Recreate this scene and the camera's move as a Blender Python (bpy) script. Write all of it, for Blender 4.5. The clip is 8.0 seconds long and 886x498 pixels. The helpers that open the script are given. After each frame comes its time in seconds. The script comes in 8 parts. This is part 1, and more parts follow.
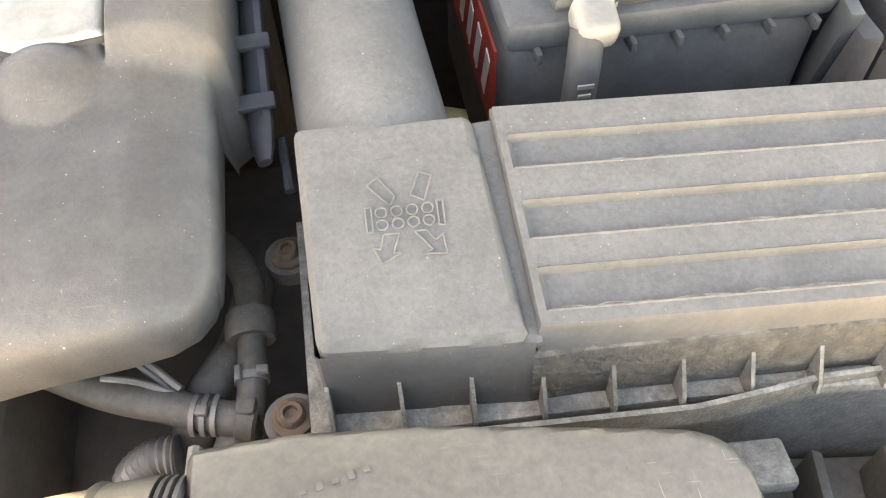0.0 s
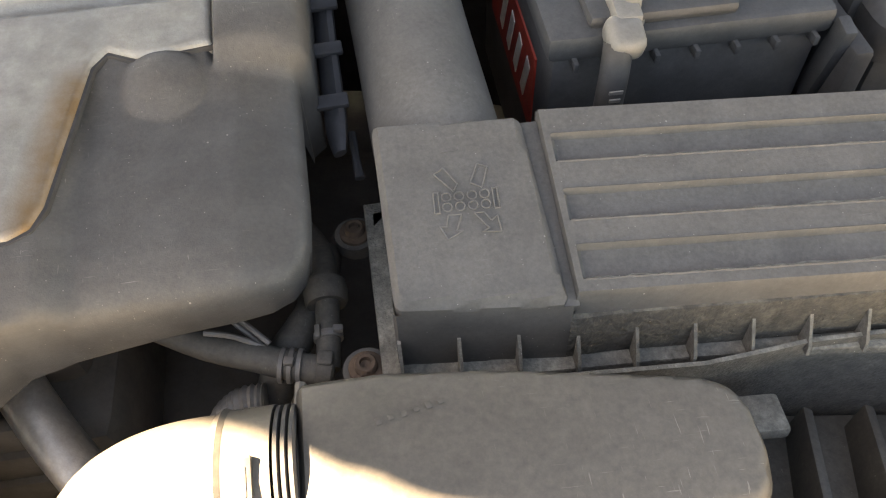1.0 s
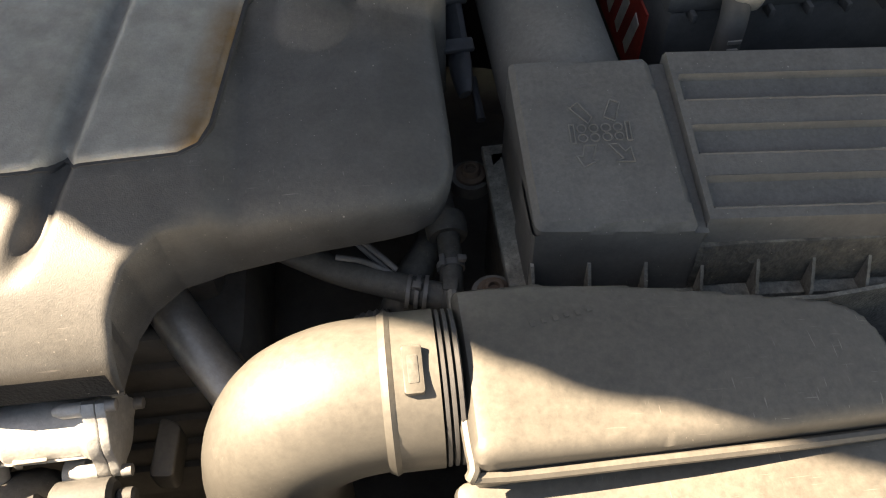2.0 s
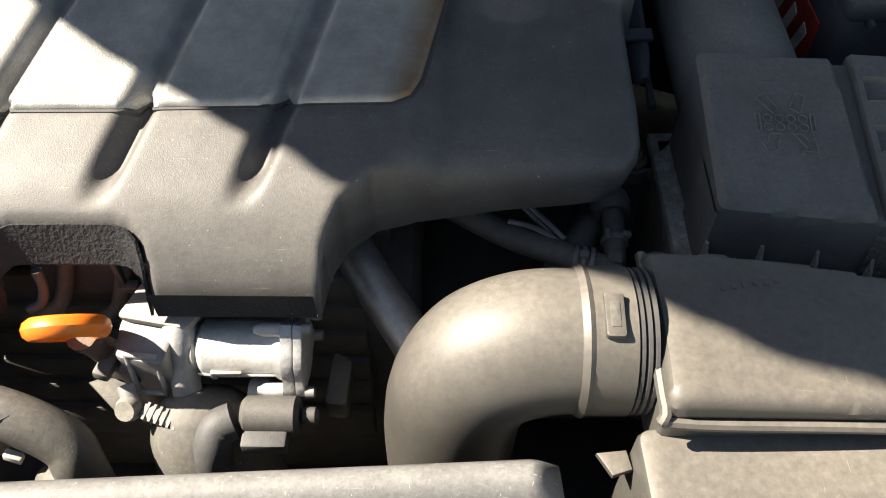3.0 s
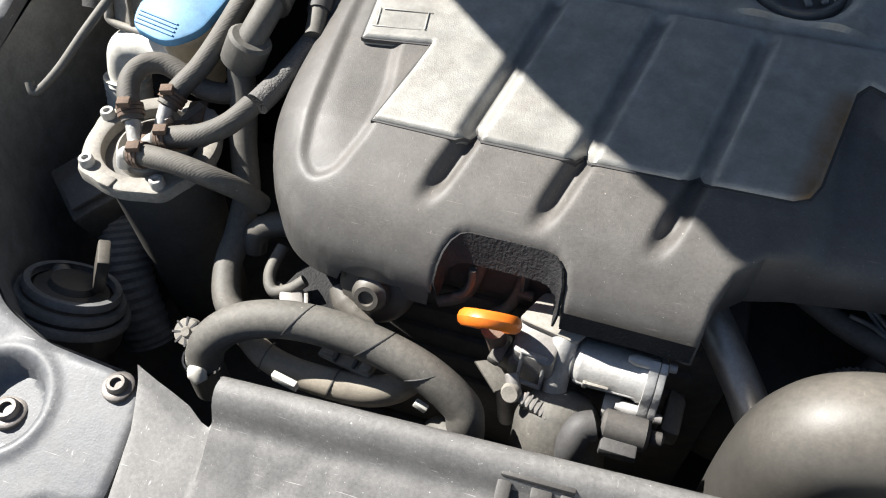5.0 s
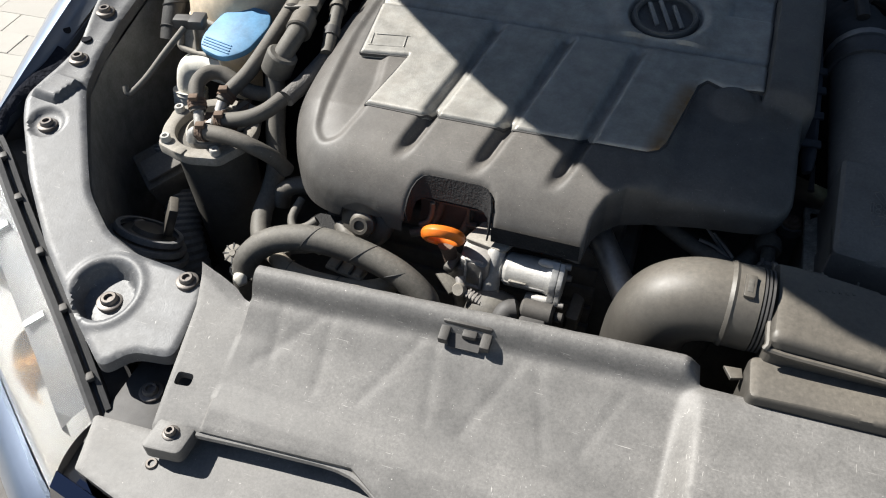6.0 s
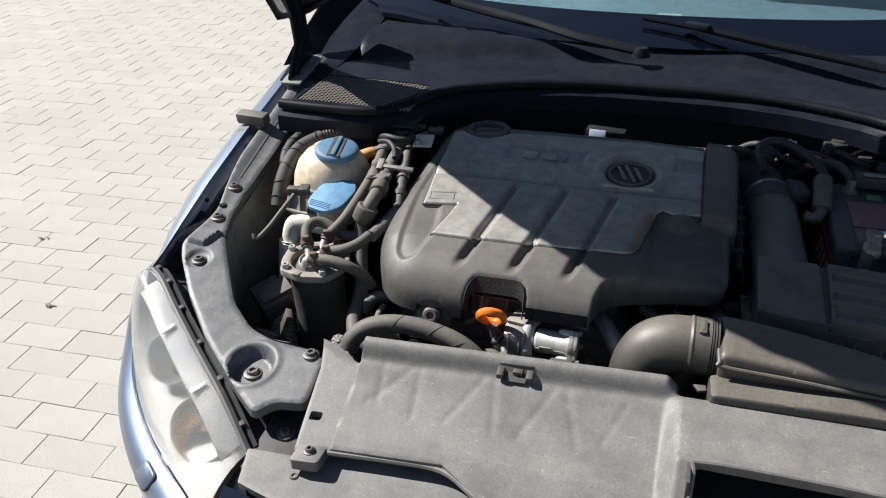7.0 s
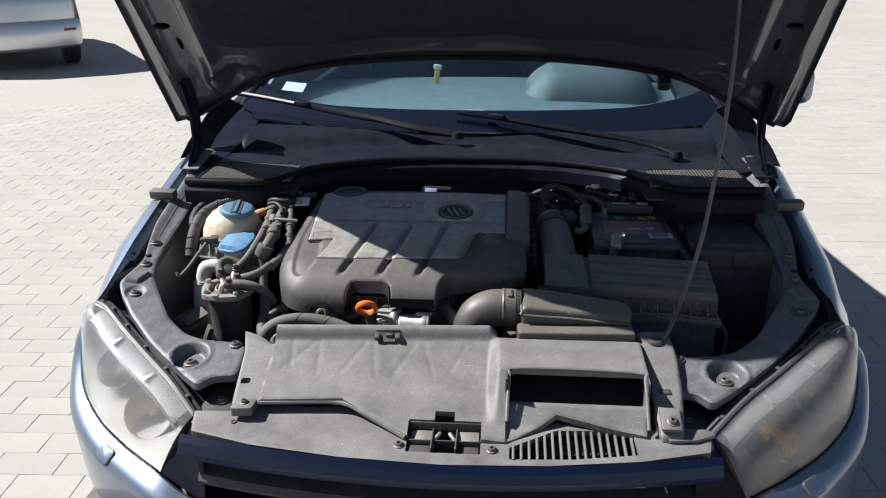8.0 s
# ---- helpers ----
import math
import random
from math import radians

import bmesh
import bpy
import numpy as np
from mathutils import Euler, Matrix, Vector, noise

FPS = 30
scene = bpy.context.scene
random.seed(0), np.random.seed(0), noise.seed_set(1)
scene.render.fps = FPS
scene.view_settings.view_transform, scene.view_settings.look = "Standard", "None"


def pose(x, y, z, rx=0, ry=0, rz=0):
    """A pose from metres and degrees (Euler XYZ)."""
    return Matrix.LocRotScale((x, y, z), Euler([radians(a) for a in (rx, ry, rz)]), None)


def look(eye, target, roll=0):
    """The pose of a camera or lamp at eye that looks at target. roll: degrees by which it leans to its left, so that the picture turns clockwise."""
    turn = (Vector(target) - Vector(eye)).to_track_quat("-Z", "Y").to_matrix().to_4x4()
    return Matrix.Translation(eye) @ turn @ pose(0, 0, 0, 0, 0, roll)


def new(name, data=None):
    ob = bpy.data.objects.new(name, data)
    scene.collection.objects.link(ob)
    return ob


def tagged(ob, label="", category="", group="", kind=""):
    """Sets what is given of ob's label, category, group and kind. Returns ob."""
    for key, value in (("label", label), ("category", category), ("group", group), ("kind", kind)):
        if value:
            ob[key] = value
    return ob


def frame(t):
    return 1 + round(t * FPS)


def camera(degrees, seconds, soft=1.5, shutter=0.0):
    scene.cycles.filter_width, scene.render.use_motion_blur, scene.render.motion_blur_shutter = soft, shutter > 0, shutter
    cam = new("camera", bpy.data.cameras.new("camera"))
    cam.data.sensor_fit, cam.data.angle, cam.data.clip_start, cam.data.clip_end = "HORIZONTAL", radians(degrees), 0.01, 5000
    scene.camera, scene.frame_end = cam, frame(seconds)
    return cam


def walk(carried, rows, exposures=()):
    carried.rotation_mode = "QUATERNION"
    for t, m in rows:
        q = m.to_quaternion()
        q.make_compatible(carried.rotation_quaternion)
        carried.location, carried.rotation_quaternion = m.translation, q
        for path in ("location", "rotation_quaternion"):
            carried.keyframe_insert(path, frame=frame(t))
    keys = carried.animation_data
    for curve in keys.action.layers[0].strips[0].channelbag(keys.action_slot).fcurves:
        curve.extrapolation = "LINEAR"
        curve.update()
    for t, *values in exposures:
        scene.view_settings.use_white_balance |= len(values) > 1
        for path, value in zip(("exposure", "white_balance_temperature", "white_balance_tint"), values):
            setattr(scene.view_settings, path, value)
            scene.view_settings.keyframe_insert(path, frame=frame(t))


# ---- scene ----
cam = camera(58.5, 8.0, 1.1)
PATH = [
    (0, (0.244, 0.355, 1.139), (0.413, 1.554, -0.453), -1.9),
    (0.5, (0.215, 0.334, 1.174), (0.358, 1.514, -0.435), -2.2),
    (1, (0.208, 0.304, 1.202), (0.353, 1.485, -0.405), -1.8),
    (1.5, (0.176, 0.282, 1.207), (0.313, 1.465, -0.4), -1.8),
    (1.7, (0.153, 0.273, 1.194), (0.284, 1.459, -0.412), -1.6),
    (3, (0.03, 0.209, 1.194), (0.025, 1.456, -0.37), 0.3),
    (3.5, (-0.039, 0.2, 1.213), (-0.153, 1.405, -0.38), -1.3),
    (4, (-0.128, 0.175, 1.221), (-0.241, 1.392, -0.362), 2.3),
    (4.5, (-0.184, 0.172, 1.251), (-0.433, 1.359, -0.34), 1.0),
    (5, (-0.141, 0.141, 1.309), (-0.517, 1.307, -0.272), -0.0),
    (5.2, (-0.111, 0.088, 1.322), (-0.523, 1.291, -0.222), -0.4),
    (6.3, (0.046, -0.236, 1.483), (-0.433, 1.144, 0.117), -0.7),
    (6.5, (0.064, -0.323, 1.509), (-0.436, 1.151, 0.253), -0.7),
    (7, (0.038, -0.579, 1.551), (-0.474, 1.06, 0.526), -1.5),
    (7.5, (0.055, -0.868, 1.569), (-0.238, 0.912, 0.704), -0.8),
    (8, (0.114, -1.178, 1.58), (-0.046, 0.674, 0.844), -0.5),
]
EXPOSURES = [(0, 5.42, 10900, 16), (0.5, 5.00, 10800, 16), (1.0, 4.06, 10500, 17), (1.5, 3.20, 9800, 19), (1.7, 2.94, 9400, 17), (2.8, 2.16, 7300, 10), (3.0, 1.92, 7000, 10), (3.2, 1.74, 6750, 10), (3.5, 1.60, 6350, 10), (4.5, 1.56, 6300, 9), (5.2, 1.30, 6200, 10), (6.3, 0.90, 6300, 9), (7.0, 0.79, 6200, 10), (8, 0.79, 6050, 10)]
walk(cam, [(t, look(eye, target, roll)) for t, eye, target, roll in PATH], EXPOSURES)

# World: x to the car's left-hand side (viewer's right), y towards the windscreen, z up; the car's centre line is x = 0.
SUN_TO = Vector((-1.0, 0.154, 1.0)).normalized()
world = bpy.data.worlds.new("sky")
scene.world = world
world.use_nodes = True
wn = world.node_tree.nodes
sky = wn.new("ShaderNodeTexSky")
sky.sky_type, sky.sun_disc = "NISHITA", False
sky.sun_elevation = math.asin(SUN_TO.z)
sky.sun_rotation = math.atan2(SUN_TO.x, SUN_TO.y)
sky.air_density, sky.dust_density = 1.0, 0.6
world.node_tree.links.new(sky.outputs[0], wn["Background"].inputs[0])
wn["Background"].inputs[1].default_value = 0.036
sun_data = bpy.data.lights.new("sun", "SUN")
sun_data.energy, sun_data.angle, sun_data.color = 5.0, radians(0.53), (1.0, 0.95, 0.87)
sun = new("sun", sun_data)
sun.matrix_world = look(SUN_TO * 30, (0, 0, 0))


# ---- materials ----
def shader(name):
    m = bpy.data.materials.new(name)
    m.use_nodes = True
    t = m.node_tree
    return m, t, t.nodes["Principled BSDF"]


def nd(t, kind, **inputs):
    n = t.nodes.new("ShaderNode" + kind)
    for k, v in inputs.items():
        n.inputs[k.replace("_", " ")].default_value = v
    return n


def noise_of(t, scale, detail=4.0, rough=0.6, stretch=None):
    tc = t.nodes.new("ShaderNodeTexCoord")
    n = nd(t, "TexNoise", Scale=scale, Detail=detail, Roughness=rough)
    if stretch:
        mp = t.nodes.new("ShaderNodeMapping")
        mp.inputs["Scale"].default_value = stretch
        t.links.new(tc.outputs["Object"], mp.inputs[0])
        t.links.new(mp.outputs[0], n.inputs["Vector"])
    else:
        t.links.new(tc.outputs["Object"], n.inputs["Vector"])
    return n.outputs["Fac"]


def ramp(t, src, a, b, lo=0.0, hi=1.0):
    n = t.nodes.new("ShaderNodeMapRange")
    n.inputs[1].default_value, n.inputs[2].default_value = a, b
    n.inputs[3].default_value, n.inputs[4].default_value = lo, hi
    t.links.new(src, n.inputs[0])
    return n.outputs[0]


def maths(t, op, a, b):
    n = t.nodes.new("ShaderNodeMath")
    n.operation = op
    for i, v in enumerate((a, b)):
        if isinstance(v, (int, float)):
            n.inputs[i].default_value = v
        else:
            t.links.new(v, n.inputs[i])
    return n.outputs[0]


def mixed(t, fac, a, b):
    n = t.nodes.new("ShaderNodeMix")
    n.data_type = "RGBA"
    for i, v in ((0, fac), (6, a), (7, b)):
        if isinstance(v, (int, float)):
            n.inputs[i].default_value = v
        elif isinstance(v, tuple):
            n.inputs[i].default_value = (*v, 1.0)
        else:
            t.links.new(v, n.inputs[i])
    return n.outputs[2]


def bumped(t, b, src, strength, dist):
    n = nd(t, "Bump", Strength=strength, Distance=dist)
    t.links.new(src, n.inputs["Height"])
    t.links.new(n.outputs[0], b.inputs["Normal"])


def stuff(name, base, dust=(0.34, 0.30, 0.25), amount=0.3, rough=0.55, metal=0.0, grain=700.0, bump=0.25, cover=0.5, depth=0.0006, coat=0.0, patch=14.0, specks=0.0, scratch=0.0, spec=0.5, settle=(-0.2, 0.25), vary=0.25, mottle=0.07):
    """A worn surface: base colour, patchy dust that lies thicker on faces that look up, fine grain."""
    m, t, b = shader(name)
    big = noise_of(t, patch, 6.0, 0.65)
    fine = noise_of(t, grain * 0.35, 3.0, 0.7)
    geo = t.nodes.new("ShaderNodeNewGeometry")
    sep = t.nodes.new("ShaderNodeSeparateXYZ")
    t.links.new(geo.outputs["Normal"], sep.inputs[0])
    up = ramp(t, sep.outputs["Z"], settle[0], 1.0, settle[1], 1.0)
    patchy = maths(t, "MULTIPLY", ramp(t, big, 0.5 - cover * 0.45, 0.75, 0.25, 1.0), up)
    fac = maths(t, "MULTIPLY", maths(t, "MULTIPLY", patchy, ramp(t, fine, 0.2, 0.75, 0.55, 1.2)), amount)
    n = t.nodes.new("ShaderNodeClamp")
    t.links.new(fac, n.inputs[0])
    fac = n.outputs[0]
    shade = mixed(t, ramp(t, noise_of(t, 45.0, 4.0), 0.3, 0.7), tuple(c * (1 - vary) for c in base), tuple(min(1, c * (1 + vary)) for c in base))
    tone = mixed(t, fac, shade, dust)
    if specks:
        tc = t.nodes.new("ShaderNodeTexCoord")
        for scale, size, pick in ((75.0, 0.060, 0.80), (260.0, 0.11, 0.86)):
            v = nd(t, "TexVoronoi", Scale=scale)
            t.links.new(tc.outputs["Object"], v.inputs["Vector"])
            sp = t.nodes.new("ShaderNodeSeparateColor")
            t.links.new(v.outputs["Color"], sp.inputs[0])
            dot = maths(t, "MULTIPLY", ramp(t, v.outputs["Distance"], size, size * 0.6), maths(t, "GREATER_THAN", sp.outputs[0], pick))
            tone = mixed(t, maths(t, "MULTIPLY", dot, specks), tone, tuple(min(0.75, c * 1.9) for c in dust))
    if scratch:
        for stretch in ((40.0, 900.0, 300.0), (700.0, 60.0, 420.0)):
            line = ramp(t, noise_of(t, 1.0, 2.0, 0.5, stretch), 0.70, 0.76)
            tone = mixed(t, maths(t, "MULTIPLY", maths(t, "MULTIPLY", line, ramp(t, big, 0.45, 0.6)), scratch), tone, tuple(min(0.7, c * 1.6) for c in dust))
    if mottle:
        wear = ramp(t, noise_of(t, 260.0, 6.0, 0.8), 0.36, 0.64, 1 - mottle, 1 + mottle)
        n = t.nodes.new("ShaderNodeVectorMath")
        n.operation = "SCALE"
        t.links.new(tone, n.inputs[0])
        t.links.new(wear, n.inputs["Scale"])
        tone = n.outputs[0]
    t.links.new(tone, b.inputs["Base Color"])
    b.inputs["Specular IOR Level"].default_value = spec
    smudge = ramp(t, noise_of(t, 11.0, 5.0, 0.7), 0.35, 0.65, -0.36 * vary, 0.44 * vary)
    t.links.new(ramp(t, maths(t, "ADD", maths(t, "ADD", fac, smudge), maths(t, "MULTIPLY", fine, 0.15)), -0.1, 0.7, max(0.03, rough - 0.04), min(1.0, rough + 0.3)), b.inputs["Roughness"])
    b.inputs["Metallic"].default_value = metal
    b.inputs["Coat Weight"].default_value = coat
    bumped(t, b, noise_of(t, grain, 2.0, 0.5), bump, depth)
    return m


M = {}
M["cover"] = stuff("cover_plastic", (0.069, 0.067, 0.064), amount=0.42, rough=0.40, grain=1100, bump=0.35, dust=(0.275, 0.245, 0.212), cover=0.55, specks=0.5, scratch=0.4, spec=0.45, patch=9)
M["cover_edge"] = stuff("cover_edge_plastic", (0.024, 0.024, 0.025), amount=0.12, rough=0.75, spec=0.15, grain=380, bump=1.0, depth=0.0012, dust=(0.20, 0.19, 0.18), specks=0.35)
M["panel"] = stuff("cover_silver_panel", (0.33, 0.325, 0.305), amount=0.38, rough=0.38, metal=0.30, grain=800, bump=0.5, depth=0.0006, dust=(0.36, 0.31, 0.24), patch=22, cover=0.45, specks=0.15)
# brown stain along the panel's sloping edge
t = M["panel"].node_tree
b = t.nodes["Principled BSDF"]
old = b.inputs["Base Color"].links[0].from_socket
geo = t.nodes.new("ShaderNodeNewGeometry")
sep = t.nodes.new("ShaderNodeSeparateXYZ")
t.links.new(geo.outputs["Position"], sep.inputs[0])
off = maths(t, "SUBTRACT", sep.outputs["X"], maths(t, "ADD", maths(t, "MULTIPLY", sep.outputs["Y"], 0.204), -0.1165))
edge = maths(t, "MULTIPLY", ramp(t, off, -0.024, -0.006), ramp(t, sep.outputs["Y"], 0.74, 0.72))
edge = maths(t, "MULTIPLY", edge, ramp(t, noise_of(t, 40.0, 5.0), 0.3, 0.6, 0.5, 1.0))
grimy = ramp(t, noise_of(t, 16.0, 6.0, 0.7), 0.48, 0.72, 0.0, 0.42)
t.links.new(mixed(t, edge, mixed(t, grimy, old, (0.17, 0.165, 0.15)), (0.22, 0.135, 0.065)), b.inputs["Base Color"])
M["airbox"] = stuff("airbox_plastic", (0.066, 0.064, 0.061), amount=0.62, rough=0.55, dust=(0.29, 0.27, 0.24), cover=0.9, grain=900, bump=0.2, specks=0.45, scratch=0.2)
M["sign"] = stuff("moulded_sign_plastic", (0.085, 0.082, 0.076), amount=0.68, rough=0.4, dust=(0.33, 0.31, 0.275), cover=0.9)
M["crust"] = stuff("dirt_crust", (0.045, 0.043, 0.040), amount=1.0, rough=0.8, dust=(0.30, 0.27, 0.21), cover=0.15, grain=260, bump=1.0, depth=0.0025, patch=110, specks=0.8)
M["airbox_dirty"] = stuff("airbox_dirty_plastic", (0.07, 0.068, 0.065), amount=0.95, rough=0.7, dust=(0.42, 0.40, 0.34), cover=0.5, grain=420, bump=0.8, depth=0.0015, patch=70, specks=0.6, mottle=0.20)
M["duct"] = stuff("duct_plastic", (0.054, 0.050, 0.044), amount=0.46, rough=0.40, dust=(0.33, 0.29, 0.235), cover=1.0, patch=6, vary=0.1, grain=500, bump=0.12, scratch=0.35, spec=0.6, settle=(0.25, 0.04))
M["filter_top"] = stuff("filter_top_casting", (0.25, 0.235, 0.21), amount=0.5, rough=0.55, metal=0.1, dust=(0.33, 0.29, 0.23), patch=60, specks=0.3, mottle=0.15)
M["carrier"] = stuff("carrier_plastic", (0.078, 0.076, 0.073), amount=0.68, rough=0.42, dust=(0.34, 0.325, 0.305), cover=0.5, grain=1000, bump=0.2, specks=0.7, scratch=0.9, patch=10, spec=0.6, mottle=0.13)
M["carrier_dark"] = stuff("carrier_dark_plastic", (0.035, 0.035, 0.036), amount=0.25, rough=0.5)
M["sheet"] = stuff("inner_wing_paint", (0.076, 0.080, 0.088), amount=0.52, rough=0.38, dust=(0.30, 0.29, 0.275), cover=0.35, grain=500, bump=0.2, specks=0.6, scratch=1.0, patch=26, vary=0.2, mottle=0.13)
# bases of the bay's dark stuffs are raised to stand for camera glare
M["black"] = stuff("black_plastic", (0.050, 0.050, 0.052), amount=0.15, rough=0.55, cover=0.4, spec=0.4)
# black plastic, taken near-black and navy for shade and the sky it mirrors
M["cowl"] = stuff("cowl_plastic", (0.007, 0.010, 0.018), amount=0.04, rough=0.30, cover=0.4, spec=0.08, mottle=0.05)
# near-black that stands for deep shade, on the bulkhead and in holes
M["bulkhead"] = stuff("bulkhead_shade_black", (0.020, 0.021, 0.025), amount=0.02, rough=0.9, cover=0.3, spec=0.05)
M["bay_paint"] = stuff("grimy_bay_paint", (0.19, 0.195, 0.20), amount=0.6, rough=0.55, cover=0.5, dust=(0.28, 0.265, 0.24), patch=30, specks=0.3, mottle=0.15)
M["dark"] = stuff("engine_grime", (0.085, 0.081, 0.078), amount=0.25, rough=0.75, cover=0.3)
M["slate"] = stuff("slate_plastic", (0.036, 0.038, 0.044), amount=0.30, rough=0.45, dust=(0.14, 0.14, 0.145), cover=0.5, patch=40)
M["sandy"] = stuff("sandy_dusted_plastic", (0.20, 0.175, 0.14), amount=0.7, rough=0.55, dust=(0.42, 0.37, 0.29), cover=0.8, patch=20, scratch=0.3)
M["oily"] = stuff("brown_engine_grime", (0.085, 0.079, 0.072), amount=0.4, rough=0.7, dust=(0.17, 0.15, 0.13), cover=0.5, patch=24)
M["rubber"] = stuff("hose_rubber", (0.050, 0.048, 0.045), amount=0.58, rough=0.50, dust=(0.31, 0.285, 0.24), cover=0.7, grain=500, bump=0.2, specks=0.3, scratch=0.3, mottle=0.12)
def woven(name, base, dust, pitch=330.0):
    """A dusty hose whose woven cover shows as a fine diagonal weave."""
    m = stuff(name, base, amount=0.55, rough=0.55, dust=dust, cover=0.7, grain=500, specks=0.3)
    t = m.node_tree
    b = t.nodes["Principled BSDF"]
    tc = t.nodes.new("ShaderNodeTexCoord")
    cross = []
    for turn in ((0.6, 0.0, 0.75), (-0.6, 0.0, 0.75)):
        mp = t.nodes.new("ShaderNodeMapping")
        mp.inputs["Rotation"].default_value = turn
        w = nd(t, "TexWave", Scale=pitch / 6.3, Distortion=0.6)
        t.links.new(tc.outputs["Object"], mp.inputs[0])
        t.links.new(mp.outputs[0], w.inputs["Vector"])
        cross.append(w.outputs["Fac"])
    bumped(t, b, maths(t, "ADD", cross[0], cross[1]), 0.14, 0.0006)
    return m


M["woven"] = woven("woven_hose", (0.050, 0.047, 0.043), (0.31, 0.28, 0.235), 900.0)
M["taped"] = stuff("cloth_tape", (0.030, 0.030, 0.031), amount=0.30, rough=0.6, dust=(0.20, 0.19, 0.175), grain=450, bump=0.5, depth=0.001, patch=40)
M["braid"] = stuff("braided_hose", (0.10, 0.10, 0.10), amount=0.4, rough=0.6, grain=420, bump=0.9, depth=0.002)
M["metal"] = stuff("cast_aluminium", (0.46, 0.455, 0.44), amount=0.5, rough=0.45, metal=0.4, grain=300, bump=0.5, cover=0.4, dust=(0.4, 0.36, 0.3), mottle=0.10)
M["grime"] = stuff("dark_rubber", (0.022, 0.022, 0.023), amount=0.14, rough=0.55, dust=(0.14, 0.13, 0.12))
M["dull"] = stuff("dull_metal", (0.30, 0.29, 0.28), amount=0.45, rough=0.5, metal=0.6, dust=(0.33, 0.29, 0.24), cover=0.6)
M["pipe"] = stuff("heat_stained_pipe", (0.42, 0.39, 0.35), amount=0.35, rough=0.30, metal=0.7, dust=(0.22, 0.17, 0.13))
M["rust"] = stuff("rusty_metal", (0.10, 0.066, 0.048), amount=0.45, rough=0.8, dust=(0.30, 0.22, 0.16), grain=300, bump=0.8, depth=0.001, patch=60)
M["orange"] = stuff("orange_plastic", (0.78, 0.18, 0.012), amount=0.06, rough=0.35, grain=600, bump=0.08, mottle=0.05)
M["blue"] = stuff("blue_cap_plastic", (0.085, 0.25, 0.44), amount=0.28, rough=0.45, dust=(0.34, 0.42, 0.50), cover=0.5)
M["beige"] = stuff("aged_translucent_plastic", (0.62, 0.53, 0.40), amount=0.30, rough=0.35, dust=(0.48, 0.38, 0.27), cover=0.5, grain=300, bump=0.1)
M["beige"].node_tree.nodes["Principled BSDF"].inputs["Subsurface Weight"].default_value = 0.15
M["beige"].node_tree.nodes["Principled BSDF"].inputs["Subsurface Radius"].default_value = (0.02, 0.014, 0.008)
M["blue_dark"] = stuff("dark_blue_cap_plastic", (0.060, 0.16, 0.27), amount=0.28, rough=0.45, dust=(0.25, 0.32, 0.40), cover=0.5)
M["white"] = stuff("white_pipe_plastic", (0.70, 0.68, 0.62), amount=0.35, rough=0.35, dust=(0.45, 0.40, 0.30), cover=0.4)
M["amber"] = stuff("amber_connector", (0.55, 0.25, 0.06), amount=0.2, rough=0.5)
M["battery"] = stuff("battery_case", (0.045, 0.047, 0.050), amount=0.35, rough=0.45, dust=(0.25, 0.24, 0.23), cover=0.5, mottle=0.10)
M["lead"] = stuff("lead_terminal", (0.22, 0.215, 0.205), amount=0.35, rough=0.55, metal=0.3, dust=(0.5, 0.47, 0.4))
M["red"] = stuff("red_label", (0.42, 0.035, 0.02), amount=0.2, rough=0.5)
M["pink"] = stuff("faded_red_label", (0.24, 0.09, 0.11), amount=0.25, rough=0.4)
M["label"] = stuff("pale_label", (0.42, 0.48, 0.62), amount=0.15, rough=0.4)
M["yellow"] = stuff("yellow_label", (0.50, 0.36, 0.03), amount=0.15, rough=0.4)
M["green"] = stuff("green_label", (0.10, 0.34, 0.14), amount=0.15, rough=0.4)
M["felt"] = stuff("bonnet_felt", (0.015, 0.017, 0.026), amount=0.06, rough=0.95, grain=180, bump=1.0, depth=0.002, dust=(0.05, 0.045, 0.04), spec=0.2)
M["tyre"] = stuff("tyre_rubber", (0.02, 0.02, 0.02), amount=0.2, rough=0.8)
M["lampgrey"] = stuff("lamp_housing", (0.10, 0.099, 0.095), amount=0.10, rough=0.45, metal=0.3, bump=0.05, vary=0.1, mottle=0.05)
M["lampchrome"] = stuff("lamp_chrome", (0.50, 0.51, 0.52), amount=0.12, rough=0.30, metal=0.9, bump=0.05, vary=0.1, mottle=0.05)
# chrome tinted gold, the sun's warm glints put into its colour
M["lampglint"] = stuff("lamp_gold_glint", (0.80, 0.55, 0.26), amount=0.05, rough=0.22, metal=0.85, bump=0.05, vary=0.1, mottle=0.05)
M["chrome"] = stuff("chrome", (0.75, 0.76, 0.77), amount=0.10, rough=0.12, metal=1.0, bump=0.05, mottle=0.05)
M["bolt"] = stuff("dark_bolt", (0.14, 0.13, 0.125), amount=0.45, rough=0.45, metal=0.7, dust=(0.3, 0.26, 0.22))
M["seat"] = stuff("seat_cloth", (0.07, 0.075, 0.08), amount=0.05, rough=0.9)
M["dash"] = stuff("dash_plastic", (0.050, 0.064, 0.081), amount=0.06, rough=0.6)
M["hood_dark"] = stuff("hood_plastic", (0.030, 0.037, 0.046), amount=0.08, rough=0.6)
M["border"] = stuff("glossy_border", (0.003, 0.004, 0.008), amount=0.0, rough=0.04, bump=0.0, spec=0.75, vary=0.02, mottle=0.05)
M["border"].node_tree.nodes["Principled BSDF"].inputs["Coat Weight"].default_value = 1.0
